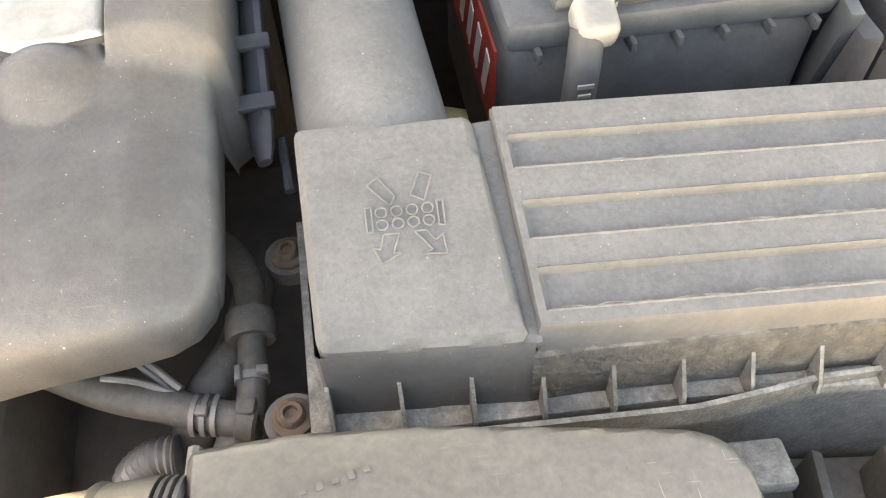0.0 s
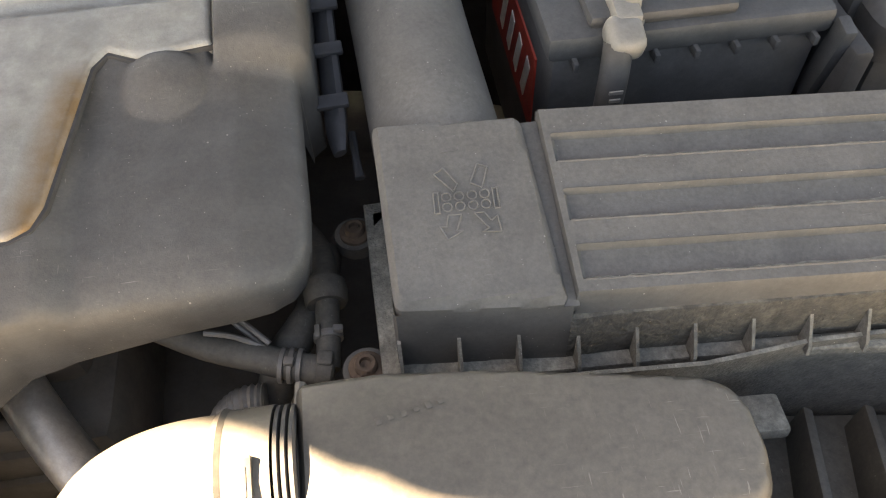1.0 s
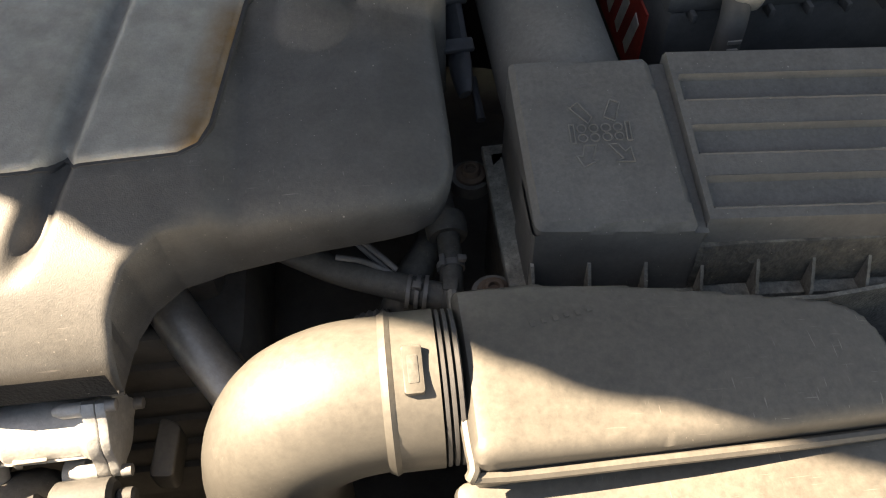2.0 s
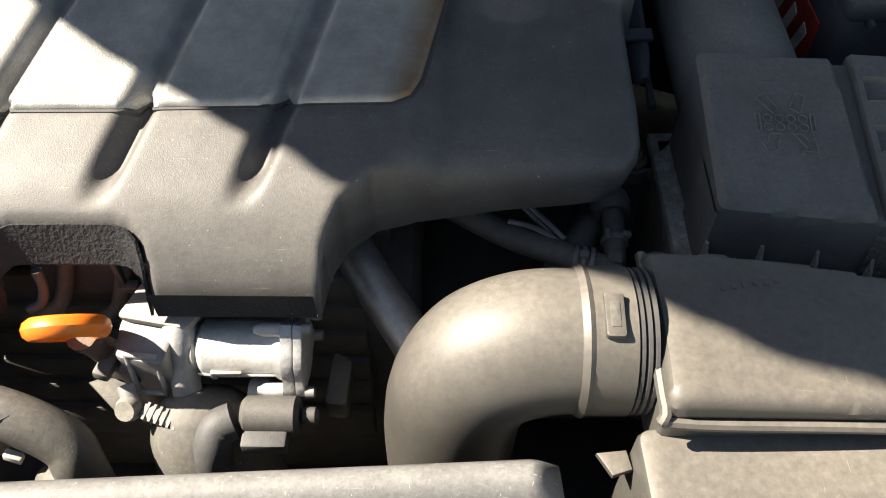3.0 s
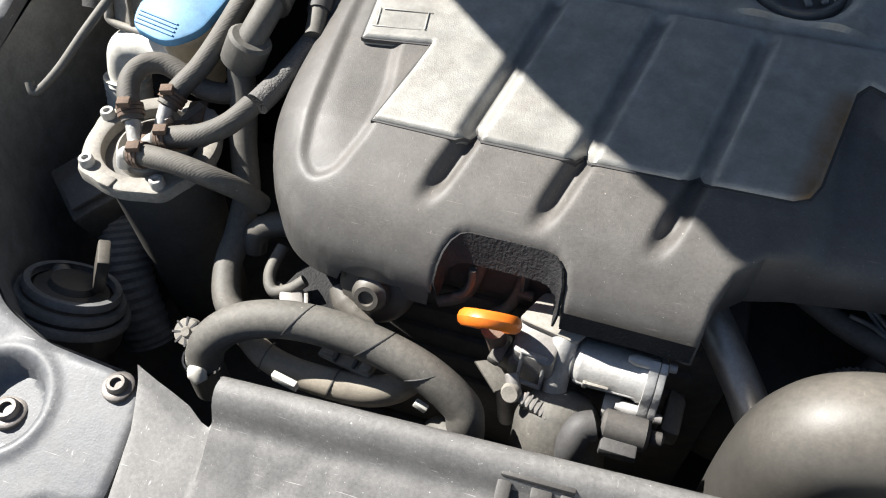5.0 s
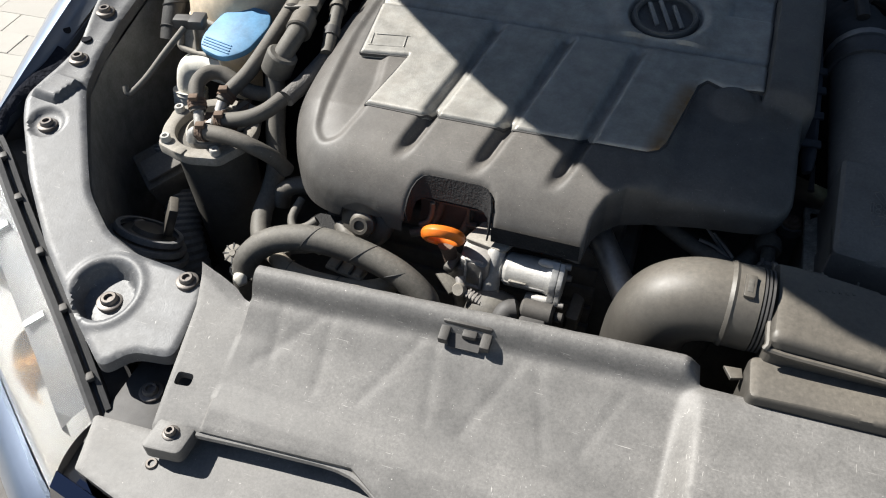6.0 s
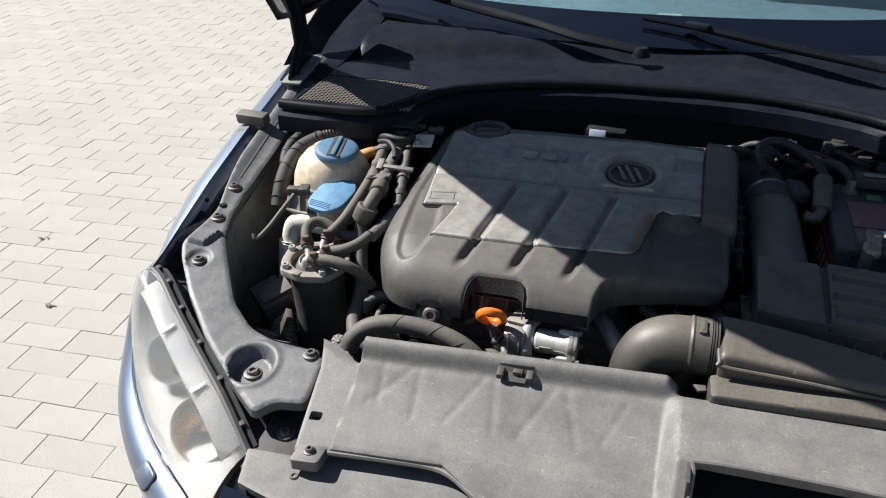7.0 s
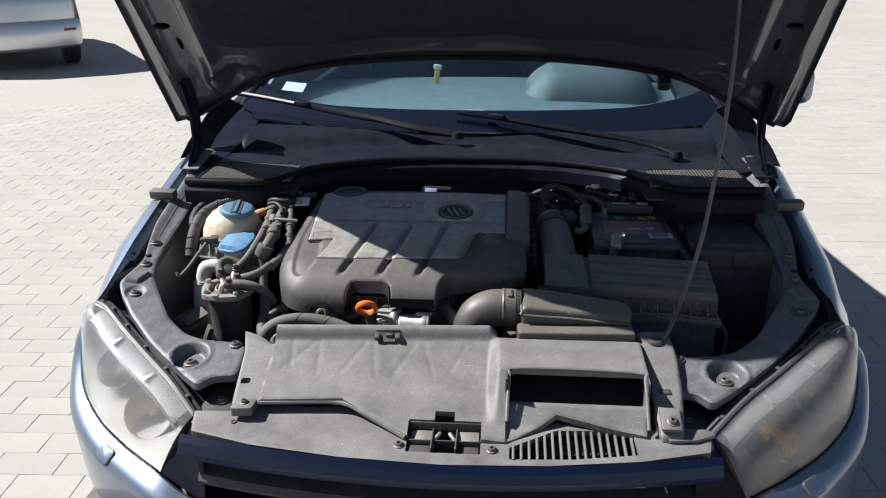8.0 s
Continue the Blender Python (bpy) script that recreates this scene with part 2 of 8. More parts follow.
M["seal"] = stuff("rubber_seal", (0.008, 0.009, 0.013), amount=0.0, rough=0.45, spec=0.12, mottle=0.05)


def car_paint(name, base, rough=0.28, metal=0.65, dust=0.12):
    m = stuff(name, base, amount=dust, rough=rough, metal=metal, grain=2500, bump=0.04, depth=0.0002, dust=(0.38, 0.37, 0.36), cover=0.95, coat=0.8, vary=0.04, patch=5, mottle=0.0)
    m.node_tree.nodes["Principled BSDF"].inputs["Coat Roughness"].default_value = 0.06
    return m


M["paint"] = car_paint("blue_grey_paint", (0.17, 0.21, 0.285), rough=0.36, metal=0.88, dust=0.10)
# the inner frame's base is about a sixth of the outer paint's
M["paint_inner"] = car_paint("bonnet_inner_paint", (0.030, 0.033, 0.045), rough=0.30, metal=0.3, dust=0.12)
M["silver_paint"] = car_paint("silver_paint", (0.72, 0.73, 0.75))
M["wiper"] = stuff("wiper_blade", (0.005, 0.006, 0.010), amount=0.0, rough=0.5, dust=(0.02, 0.02, 0.02), spec=0.10, mottle=0.05)
M["flange"] = stuff("lamp_flange_plastic", (0.045, 0.045, 0.046), amount=0.18, rough=0.45, dust=(0.26, 0.25, 0.235), cover=0.5, mottle=0.15)
M["leaf"] = stuff("dry_leaf", (0.42, 0.30, 0.08), amount=0.2, rough=0.7)
M["weed"] = stuff("weed_leaf", (0.10, 0.13, 0.04), amount=0.2, rough=0.6)
M["navy"] = car_paint("navy_paint", (0.003, 0.006, 0.020), rough=0.08, metal=0.1, dust=0.0)


def glass(name, tint, rough=0.0, weight=1.0):
    m, t, b = shader(name)
    b.inputs["Base Color"].default_value = (*tint, 1)
    b.inputs["Transmission Weight"].default_value = weight
    b.inputs["Roughness"].default_value = rough
    b.inputs["IOR"].default_value = 1.6
    return m


M["screen"] = glass("windscreen_glass", (0.60, 0.82, 0.86))
m, t, b = shader("headlamp_plastic")
b.inputs["Transmission Weight"].default_value = 0.90
b.inputs["IOR"].default_value = 1.3
haze = ramp(t, noise_of(t, 9.0, 6.0, 0.65, (1.0, 1.0, 3.5)), 0.30, 0.70)
t.links.new(mixed(t, haze, (0.74, 0.77, 0.80), (0.70, 0.69, 0.66)), b.inputs["Base Color"])
t.links.new(ramp(t, haze, 0.0, 1.0, 0.09, 0.20), b.inputs["Roughness"])
t.links.new(ramp(t, haze, 0.0, 1.0, 0.94, 0.89), b.inputs["Transmission Weight"])
b.inputs["Coat Weight"].default_value = 0.0
b.inputs["Coat Roughness"].default_value = 0.08
M["lens"] = m
m, t, b = shader("amber_lens")
b.inputs["Base Color"].default_value = (0.85, 0.42, 0.08, 1)
b.inputs["Roughness"].default_value = 0.3
M["amber_lens"] = m


# ---- mesh helpers ----
def finish(me, angle=38.0):
    for p in me.polygons:
        p.use_smooth = True
    me.set_sharp_from_angle(angle=radians(angle))
    return me


def mesh_of(name, verts, faces, mat, angle=38.0):
    me = bpy.data.meshes.new(name)
    me.from_pydata([tuple(map(float, v)) for v in verts], [], [tuple(int(i) for i in f) for f in faces])
    bm = bmesh.new()
    bm.from_mesh(me)
    bmesh.ops.recalc_face_normals(bm, faces=bm.faces)
    bm.to_mesh(me)
    bm.free()
    me.materials.append(mat)
    return finish(me, angle)


def joined(*pieces):
    """Joins (verts, faces) pieces."""
    vs, fs = [], []
    for v, f in pieces:
        k = len(vs)
        vs += [tuple(p) for p in v]
        fs += [tuple(i + k for i in q) for q in f]
    return vs, fs


def moved(piece, m):
    v, f = piece
    return [tuple(m @ Vector(p)) for p in v], f


def thing(name, label, category, base=(0, 0, 0), group="", kind=""):
    return tagged(base_at(new(name), base), label, category, group, kind)


def base_at(ob, base):
    ob.location = base
    if ob.type == "EMPTY":
        ob.empty_display_size = 0.05
    return ob


def part(name, piece, material, parent=None, label="", angle=38.0):
    """Links one (verts, faces) piece in world coordinates as one mesh object under a thing or a part."""
    ob = new(name, mesh_of(name, piece[0], piece[1], M[material], angle))
    if parent is not None:
        ob.parent = parent
        off = parent.location if parent.parent is None else Vector((0, 0, 0))
        ob.matrix_parent_inverse = Matrix.Translation(-off)
    return tagged(ob, label)


def solid(name, piece, material, label, category, group="", kind="", angle=38.0):
    return tagged(part(name, piece, material, None, "", angle), label, category, group, kind)


def lathe(profile, seg=24, m=None):
    """Turns a profile of (radius, height) about z."""
    vs, fs = [], []
    rings = []
    for r, z in profile:
        if r < 1e-6:
            rings.append([len(vs)])
            vs.append((0, 0, z))
        else:
            rings.append(list(range(len(vs), len(vs) + seg)))
            vs += [(r * math.cos(2 * math.pi * i / seg), r * math.sin(2 * math.pi * i / seg), z) for i in range(seg)]
    for a, b in zip(rings, rings[1:]):
        for i in range(seg):
            j = (i + 1) % seg
            q = (a[i % len(a)], a[j % len(a)], b[j % len(b)], b[i % len(b)])
            q = tuple(dict.fromkeys(q))
            if len(q) > 2:
                fs.append(q)
    piece = (vs, fs)
    return moved(piece, m) if m is not None else piece


def along(a, b):
    """A frame at a whose z points to b."""
    d = Vector(b) - Vector(a)
    return Matrix.Translation(a) @ d.to_track_quat("Z", "Y").to_matrix().to_4x4()


def rod(a, b, r, seg=14, bevel=0.0, r2=None):
    n = (Vector(b) - Vector(a)).length
    r2 = r if r2 is None else r2
    c = bevel
    prof = [(0, 0), (r - c, 0), (r, c), (r2, n - c), (r2 - c, n), (0, n)] if c else [(0, 0), (r, 0), (r2, n), (0, n)]
    return lathe(prof, seg, along(a, b))


def spline(points, per=8):
    pts = [Vector(p) for p in points]
    out = []
    for i in range(len(pts) - 1):
        p0, p1, p2, p3 = pts[max(i - 1, 0)], pts[i], pts[i + 1], pts[min(i + 2, len(pts) - 1)]
        for k in range(per):
            u = k / per
            out.append(0.5 * ((2 * p1) + (p2 - p0) * u + (2 * p0 - 5 * p1 + 4 * p2 - p3) * u * u + (3 * p1 - p0 - 3 * p2 + p3) * u ** 3))
    return out + [pts[-1]]


def tube(points, r, seg=14, per=8, ribs=0.0, pitch=0.006, smooth=True, flat=1.0):
    """A round hose through points; ribs: depth of corrugation at that pitch; r may be a list along the points."""
    if ribs:
        length = sum((Vector(b) - Vector(a)).length for a, b in zip(points, points[1:]))
        per = max(per, int(length / pitch * 2 / max(1, len(points) - 1)))
    c = spline(points, per) if smooth else [Vector(p) for p in points]
    n = len(c)
    rad = list(np.interp(np.linspace(0, 1, n), np.linspace(0, 1, len(r)), r)) if isinstance(r, (list, tuple)) else [r] * n
    vs, fs = [], []
    prev = None
    for i, p in enumerate(c):
        d = (c[min(i + 1, n - 1)] - c[max(i - 1, 0)]).normalized()
        if prev is None:
            side = d.orthogonal().normalized()
        else:
            side = (prev - d * prev.dot(d)).normalized()
        prev = side
        up = d.cross(side)
        rr = rad[i] - (ribs if ribs and i % 2 else 0)
        for k in range(seg):
            a = 2 * math.pi * k / seg
            vs.append(p + side * (rr * math.cos(a)) + up * (rr * flat * math.sin(a)))
    for i in range(n - 1):
        for k in range(seg):
            j = (k + 1) % seg
            fs.append((i * seg + k, i * seg + j, (i + 1) * seg + j, (i + 1) * seg + k))
    fs.append(tuple(range(seg)))
    fs.append(tuple(range((n - 1) * seg, n * seg)))
    return [tuple(v) for v in vs], fs


def block(size, at=(0, 0, 0), turn=(0, 0, 0), bevel=0.003, seg=2, taper=1.0):
    """A box with rounded edges, centred at its place; taper: the top's share of the base."""
    bm = bmesh.new()
    bmesh.ops.create_cube(bm, size=1.0)
    for v in bm.verts:
        k = taper if v.co.z > 0 else 1.0
        v.co = Vector((v.co.x * size[0] * k, v.co.y * size[1] * k, v.co.z * size[2]))
    if bevel:
        bmesh.ops.bevel(bm, geom=list(bm.edges), offset=min(bevel, min(size) * 0.45), segments=seg, affect="EDGES", profile=0.5)
    m = pose(*at, *turn)
    bm.verts.ensure_lookup_table()
    piece = [tuple(m @ v.co) for v in bm.verts], [tuple(v.index for v in f.verts) for f in bm.faces]
    bm.free()
    return piece


def prism(outline, z0, z1, bevel=0.003, m=None, taper=0.0):
    """An outline extruded from z0 to z1 with a bevelled top edge."""
    n = len(outline)
    cx, cy = sum(p[0] for p in outline) / n, sum(p[1] for p in outline) / n

    def ring(z, inset):
        out = []
        for x, y in outline:
            d = math.hypot(x - cx, y - cy) or 1
            k = 1 - inset / d
            out.append((cx + (x - cx) * k, cy + (y - cy) * k, z))
        return out
    vs = ring(z0, 0) + ring(z1 - bevel, taper) + ring(z1 - bevel * 0.3, taper + bevel * 0.3) + ring(z1, taper + bevel)
    fs = [tuple(range(n))[::-1], tuple(range(3 * n, 4 * n))]
    for k in range(3):
        for i in range(n):
            j = (i + 1) % n
            fs.append((k * n + i, k * n + j, (k + 1) * n + j, (k + 1) * n + i))
    return moved((vs, fs), m) if m is not None else (vs, fs)


def inside(px, py, poly):
    res = np.zeros(px.shape, bool)
    n = len(poly)
    for i in range(n):
        (x1, y1), (x2, y2) = poly[i], poly[(i + 1) % n]
        if y1 == y2:
            continue
        c = ((y1 > py) != (y2 > py)) & (px < (x2 - x1) * (py - y1) / (y2 - y1) + x1)
        res ^= c
    return res


def nearest(px, py, poly):
    """Distance to the outline and the nearest point on it."""
    best = np.full(px.shape, 1e9)
    qx, qy = np.zeros(px.shape), np.zeros(px.shape)
    n = len(poly)
    for i in range(n):
        (x1, y1), (x2, y2) = poly[i], poly[(i + 1) % n]
        dx, dy = x2 - x1, y2 - y1
        l2 = dx * dx + dy * dy or 1e-12
        u = np.clip(((px - x1) * dx + (py - y1) * dy) / l2, 0, 1)
        ax, ay = x1 + u * dx, y1 + u * dy
        d = np.hypot(px - ax, py - ay)
        c = d < best
        best, qx, qy = np.where(c, d, best), np.where(c, ax, qx), np.where(c, ay, qy)
    return best, qx, qy


def rounded(poly, r=0.01, k=4):
    """The outline with its corners rounded."""
    out = []
    n = len(poly)
    for i in range(n):
        p, a, b = Vector(poly[i]), Vector(poly[i - 1]), Vector(poly[(i + 1) % n])
        da, db = a - p, b - p
        c = min(r, da.length * 0.45, db.length * 0.45)
        s, e = p + da.normalized() * c, p + db.normalized() * c
        for j in range(k + 1):
            u = j / k
            q = s * (1 - u) ** 2 + p * 2 * u * (1 - u) + e * u * u
            out.append((q.x, q.y))
    return out


def field(poly, step, zfun, skirt=0.02, holes=(), floor=None, m=None):
    """A shell over an outline: zfun(x, y, d) gives its height, d being the distance to the edge; the edge is turned down by skirt, or to floor(x, y)."""
    xs = [p[0] for p in poly]
    ys = [p[1] for p in poly]
    nx, ny = max(2, int((max(xs) - min(xs)) / step) + 3), max(2, int((max(ys) - min(ys)) / step) + 3)
    gx, gy = np.meshgrid(min(xs) - step + np.arange(nx + 1) * step, min(ys) - step + np.arange(ny + 1) * step, indexing="ij")
    cx, cy = (gx[:-1, :-1] + step / 2), (gy[:-1, :-1] + step / 2)
    keep = inside(cx, cy, poly)
    for h in holes:
        keep &= ~inside(cx, cy, h)
    used = np.zeros(gx.shape, int)
    for i in (0, 1):
        for j in (0, 1):
            used[i:used.shape[0] - 1 + i, j:used.shape[1] - 1 + j] += keep
    edge = (used > 0) & (used < 4)
    best, qx, qy = nearest(gx, gy, poly)
    for h in holes:
        b2, hx, hy = nearest(gx, gy, h)
        c = b2 < best
        best, qx, qy = np.where(c, b2, best), np.where(c, hx, qx), np.where(c, hy, qy)
    snap = edge & (best < step * 1.5)
    gx, gy = np.where(snap, qx, gx), np.where(snap, qy, gy)
    best, _, _ = nearest(gx, gy, poly)
    gz = zfun(gx, gy, best)
    ids = -np.ones(gx.shape, int)
    ii = np.argwhere(used > 0)
    ids[used > 0] = np.arange(len(ii))
    vs = [(gx[a, b], gy[a, b], gz[a, b]) for a, b in ii]
    fs, count = [], {}
    for a, b in np.argwhere(keep):
        q = (ids[a, b], ids[a + 1, b], ids[a + 1, b + 1], ids[a, b + 1])
        fs.append(q)
        for e in zip(q, q[1:] + q[:1]):
            k = (min(e), max(e))
            count[k] = None if k in count else e
    low = {}

    def lower(i):
        if i not in low:
            x, y, z = vs[i]
            low[i] = len(vs)
            f = floor(x, y) if floor else z - skirt
            vs.append(f if isinstance(f, tuple) else (x, y, f))
        return low[i]
    for e in [e for e in count.values() if e]:
        fs.append((e[1], e[0], lower(e[0]), lower(e[1])))
    piece = (vs, fs)
    return moved(piece, m) if m is not None else piece


def loft(sections, closed=False, caps=False):
    n = len(sections[0])
    vs = [tuple(p) for s in sections for p in s]
    fs = []
    for i in range(len(sections) - 1):
        for k in range(n if closed else n - 1):
            j = (k + 1) % n
            fs.append((i * n + k, i * n + j, (i + 1) * n + j, (i + 1) * n + k))
    if caps:
        fs += [tuple(range(n)), tuple(range((len(sections) - 1) * n, len(sections) * n))]
    return vs, fs


def thick(piece, t):
    """A sheet given a thickness, by a second layer pushed along its normals."""
    bm = bmesh.new()
    vv = [bm.verts.new(p) for p in piece[0]]
    for f in piece[1]:
        try:
            bm.faces.new([vv[i] for i in f])
        except ValueError:
            pass
    bmesh.ops.recalc_face_normals(bm, faces=bm.faces)
    bmesh.ops.solidify(bm, geom=list(bm.faces), thickness=t)
    bm.verts.index_update()
    out = [tuple(v.co) for v in bm.verts], [tuple(v.index for v in f.verts) for f in bm.faces]
    bm.free()
    return out


def mirror(piece):
    return [(-x, y, z) for x, y, z in piece[0]], [tuple(reversed(f)) for f in piece[1]]


def ease(x, a, b):
    u = np.clip((x - a) / (b - a), 0, 1)
    return u * u * (3 - 2 * u)


def lip(d, r, h):
    """How far a rounded edge drops at distance d from it."""
    u = np.clip((r - d) / r, 0, 1)
    return h * (1 - np.sqrt(np.clip(1 - u * u, 0, 1)))


def ring_of(cx, cy, rx, ry=None, n=24, a0=0.0):
    ry = ry or rx
    return [(cx + rx * math.cos(a0 + 2 * math.pi * i / n), cy + ry * math.sin(a0 + 2 * math.pi * i / n)) for i in range(n)]


def bolt_at(name, at, r=0.008, h=0.006, normal=(0, 0, 1), material="bolt", washer=1.6, label="dusty bolt with a star-shaped recess", group="bolts"):
    """A flanged screw: washer, round head with a hollow."""
    m = along(at, Vector(at) + Vector(normal))
    body = joined(lathe([(0, -0.006), (r * washer, -0.006), (r * washer, -0.0012), (r * washer * 0.92, -0.0004), (r * 1.05, 0.0), (r, h * 0.6), (r * 0.85, h * 0.6 + 0.0015),
                         (r * 0.55, h * 0.6 + 0.0015), (r * 0.5, h * 0.6 - 0.002), (0, h * 0.6 - 0.002)], 18, m))
    return solid(name, body, material, label, "bolt", group)

# ---- the car: shell, bonnet, lamps, screen ----
car = thing("car", "blue-grey metallic coupe parked with its bonnet propped open", "car", (0, 2.0, 0))
YS = [0.468, 0.50, 0.58, 0.70, 0.90, 1.18, 1.50, 2.10, 2.90, 3.70, 4.05]
XI = [0.856, 0.852, 0.848, 0.848, 0.850, 0.868, 0.850, 0.770, 0.755, 0.74, 0.70]
ZT = [0.774, 0.785, 0.809, 0.842, 0.892, 0.936, 0.985, 0.990, 0.985, 0.970, 0.94]
XO = [0.905, 0.908, 0.910, 0.908, 0.912, 0.915, 0.905, 0.855, 0.845, 0.83, 0.79]


def wing_side(s):
    rows = []
    for y, x, z, o in zip(YS, XI, ZT, XO):
        w = 0.35 + 0.65 * float(ease(y, 0.47, 0.66))
        f = 0.25 + 0.75 * float(ease(y, 0.50, 0.64))
        rows.append([(s * x, y, z - 0.048), (s * x, y, z - 0.004 - 0.026 * f), (s * (x + 0.004 * w), y, z - 0.003 - 0.024 * f), (s * (x + 0.011 * w), y, z - 0.001 - 0.010 * f), (s * (x + 0.018 * w), y, z - 0.001), (s * (x + 0.028 * w), y, z - 0.003), (s * (x + 0.046 * w), y, z - 0.010),
                     (s * (x + 0.066 * w), y, z - 0.026), (s * (o - 0.016 + 0.036 * w), y, z - 0.070), (s * (o - 0.014 + 0.036 * w), y, 0.62), (s * (o + 0.008), y, 0.42), (s * (o - 0.035), y, 0.24)])
    return thick(loft(rows), 0.004)


for s, side in ((-1, "wing"), (1, "wing")):
    part(side, wing_side(s), "paint", car, "blue-grey painted front wing and flank")
# lower body, roof, pillars and tail close the shell
part("underbody", block((1.6, 3.3, 0.16), (0, 2.45, 0.27), bevel=0.03), "black", car)
part("roof", loft([[(x, y, z - 0.09 * (abs(x) / 0.6) ** 3) for x in np.linspace(-0.54, 0.54, 13)] for y, z in ((2.12, 1.385), (2.3, 1.39), (2.8, 1.37), (3.3, 1.32), (3.6, 1.25))]), "paint", car)
part("tail", loft([[(x, y + 0.0 * x, z) for x in np.linspace(-0.84, 0.84, 9)] for y, z in ((3.6, 1.02), (4.05, 0.95), (4.12, 0.75), (4.10, 0.3))]), "paint", car)
for s in (-1, 1):
    part("pillar", tube([(s * 0.845, 1.50, 0.965), (s * 0.765, 1.82, 1.165), (s * 0.60, 2.14, 1.355), (s * 0.50, 2.6, 1.33), (s * 0.50, 3.45, 1.25), (s * 0.70, 3.95, 0.97)], [0.028, 0.028, 0.03, 0.03, 0.03, 0.03], 10), "cowl", car)
    part("side_window", loft([[(s * 0.835, 1.62, 0.975), (s * 0.68, 1.95, 1.24)], [(s * 0.775, 2.1, 0.98), (s * 0.59, 2.15, 1.35)], [(s * 0.765, 2.9, 0.975), (s * 0.50, 2.9, 1.32)], [(s * 0.755, 3.6, 0.965), (s * 0.51, 3.45, 1.25)]]), "black", car, "dark side glass")
    for y in (0.92, 3.50):
        m = Matrix.Translation((s * 0.80, y, 0.318)) @ pose(0, 0, 0, 0, 90, 0)
        w = part("wheel", lathe([(0.20, -0.10), (0.27, -0.105), (0.310, -0.09), (0.318, -0.05), (0.318, 0.05), (0.310, 0.09), (0.27, 0.10), (0.215, 0.095), (0.205, 0.05), (0.205, -0.05), (0.20, -0.10)], 36, m), "tyre", car, "black tyre")
        part("rim", joined(lathe([(0.0, 0.03 * s), (0.05, 0.045 * s), (0.07, 0.03 * s), (0.205, 0.02 * s), (0.212, 0.06 * s), (0.205, 0.0), (0.0, 0.0)], 30, m), *[moved(block((0.15, 0.035, 0.02), (0.125, 0, 0.035 * s), bevel=0.006), m @ pose(0, 0, 0, 0, 0, a)) for a in range(0, 360, 72)]), "dull", w)

# windscreen, its dark border, dashboard and seats behind it
def screen_at(x, v):
    y = 1.37 + 0.10 * (x / 0.75) ** 2 + 0.78 * v
    return (x * (1 - 0.24 * v), y, 0.975 + 0.425 * v + 0.018 * (1 - v) * max(0.0, abs(x) - 0.55) / 0.3)


scr = part("windscreen", thick(loft([[screen_at(x, v) for x in np.linspace(-0.87, 0.87, 29)] for v in np.linspace(0, 1, 11)]), 0.005), "screen", car, "tinted laminated windscreen")
scr.visible_shadow = False
part("screen_border", loft([[tuple(Vector(screen_at(x, v * (1 + 0.75 * abs(x / 0.87) ** 5))) + Vector((0, -0.003, 0.0055))) for x in np.linspace(-0.868, 0.868, 41)] for v in (0, 0.03, 0.06, 0.09, 0.110, 0.125)]), "border", scr, "glossy black printed border")
part("registration_sticker", loft([[tuple(Vector(screen_at(x, v)) + Vector((0, 0.003, -0.0062))) for x in (-0.745, -0.70, -0.66)] for v in (0.205, 0.26)]), "label", scr, "pale blue sticker")
part("chassis_plate", loft([[tuple(Vector(screen_at(x, v)) + Vector((0, 0.003, -0.0062))) for x in (-0.03, 0.0, 0.03)] for v in (0.130, 0.145)]), "dull", scr)
dash = part("dashboard", loft([[(x, y, z - 0.02 * (x / 0.7) ** 2) for x in np.linspace(-0.72, 0.72, 13)] for y, z in ((1.46, 0.955), (1.50, 0.985), (1.62, 1.010), (1.80, 1.035), (1.98, 1.058), (2.04, 1.035), (2.06, 0.8), (2.06, 0.45))]), "dash", car)
part("instrument_hood", block((0.62, 0.42, 0.22), (0.41, 1.87, 1.025), (4, 0, 0), 0.095, 8, 0.60), "hood_dark", dash)
for s in (-1, 1):
    seat = part("front_seat", block((0.48, 0.13, 0.62), (s * 0.37, 2.75, 0.80), (-14, 0, 0), 0.05, 3, 0.85), "seat", car)
    part("headrest", block((0.25, 0.09, 0.18), (s * 0.37, 2.86, 1.14), (-10, 0, 0), 0.035, 3), "seat", seat)
    part("cushion", block((0.50, 0.50, 0.14), (s * 0.37, 2.45, 0.48), (6, 0, 0), 0.05, 3), "seat", seat)
part("cabin_floor", block((1.55, 2.4, 0.04), (0, 2.8, 0.36), bevel=0.01), "dark", car)
part("rear_bench", block((1.2, 0.15, 0.6), (0, 3.4, 0.75), (-18, 0, 0), 0.05, 3), "seat", car)
m = part("mirror", block((0.20, 0.10, 0.13), (1.10, 1.80, 1.07), (0, 0, -12), 0.035, 3), "paint", car)
part("mirror_stalk", rod((0.86, 1.80, 1.01), (1.05, 1.81, 1.04), 0.02), "black", m)

# cowl below the screen with its two perforated grilles and the rubber seal along its front
FRONT = [(-0.80, 0.925), (-0.70, 0.918), (-0.577, 0.925), (-0.52, 0.985), (-0.47, 1.075), (-0.40, 1.125), (-0.28, 1.175), (-0.15, 1.20), (0.0, 1.205)]
FRONT = FRONT + [(-x, y) for x, y in reversed(FRONT[:-1])]
BACK = [(x, 1.385 + 0.10 * (x / 0.75) ** 2) for x in np.linspace(0.76, -0.76, 13)]


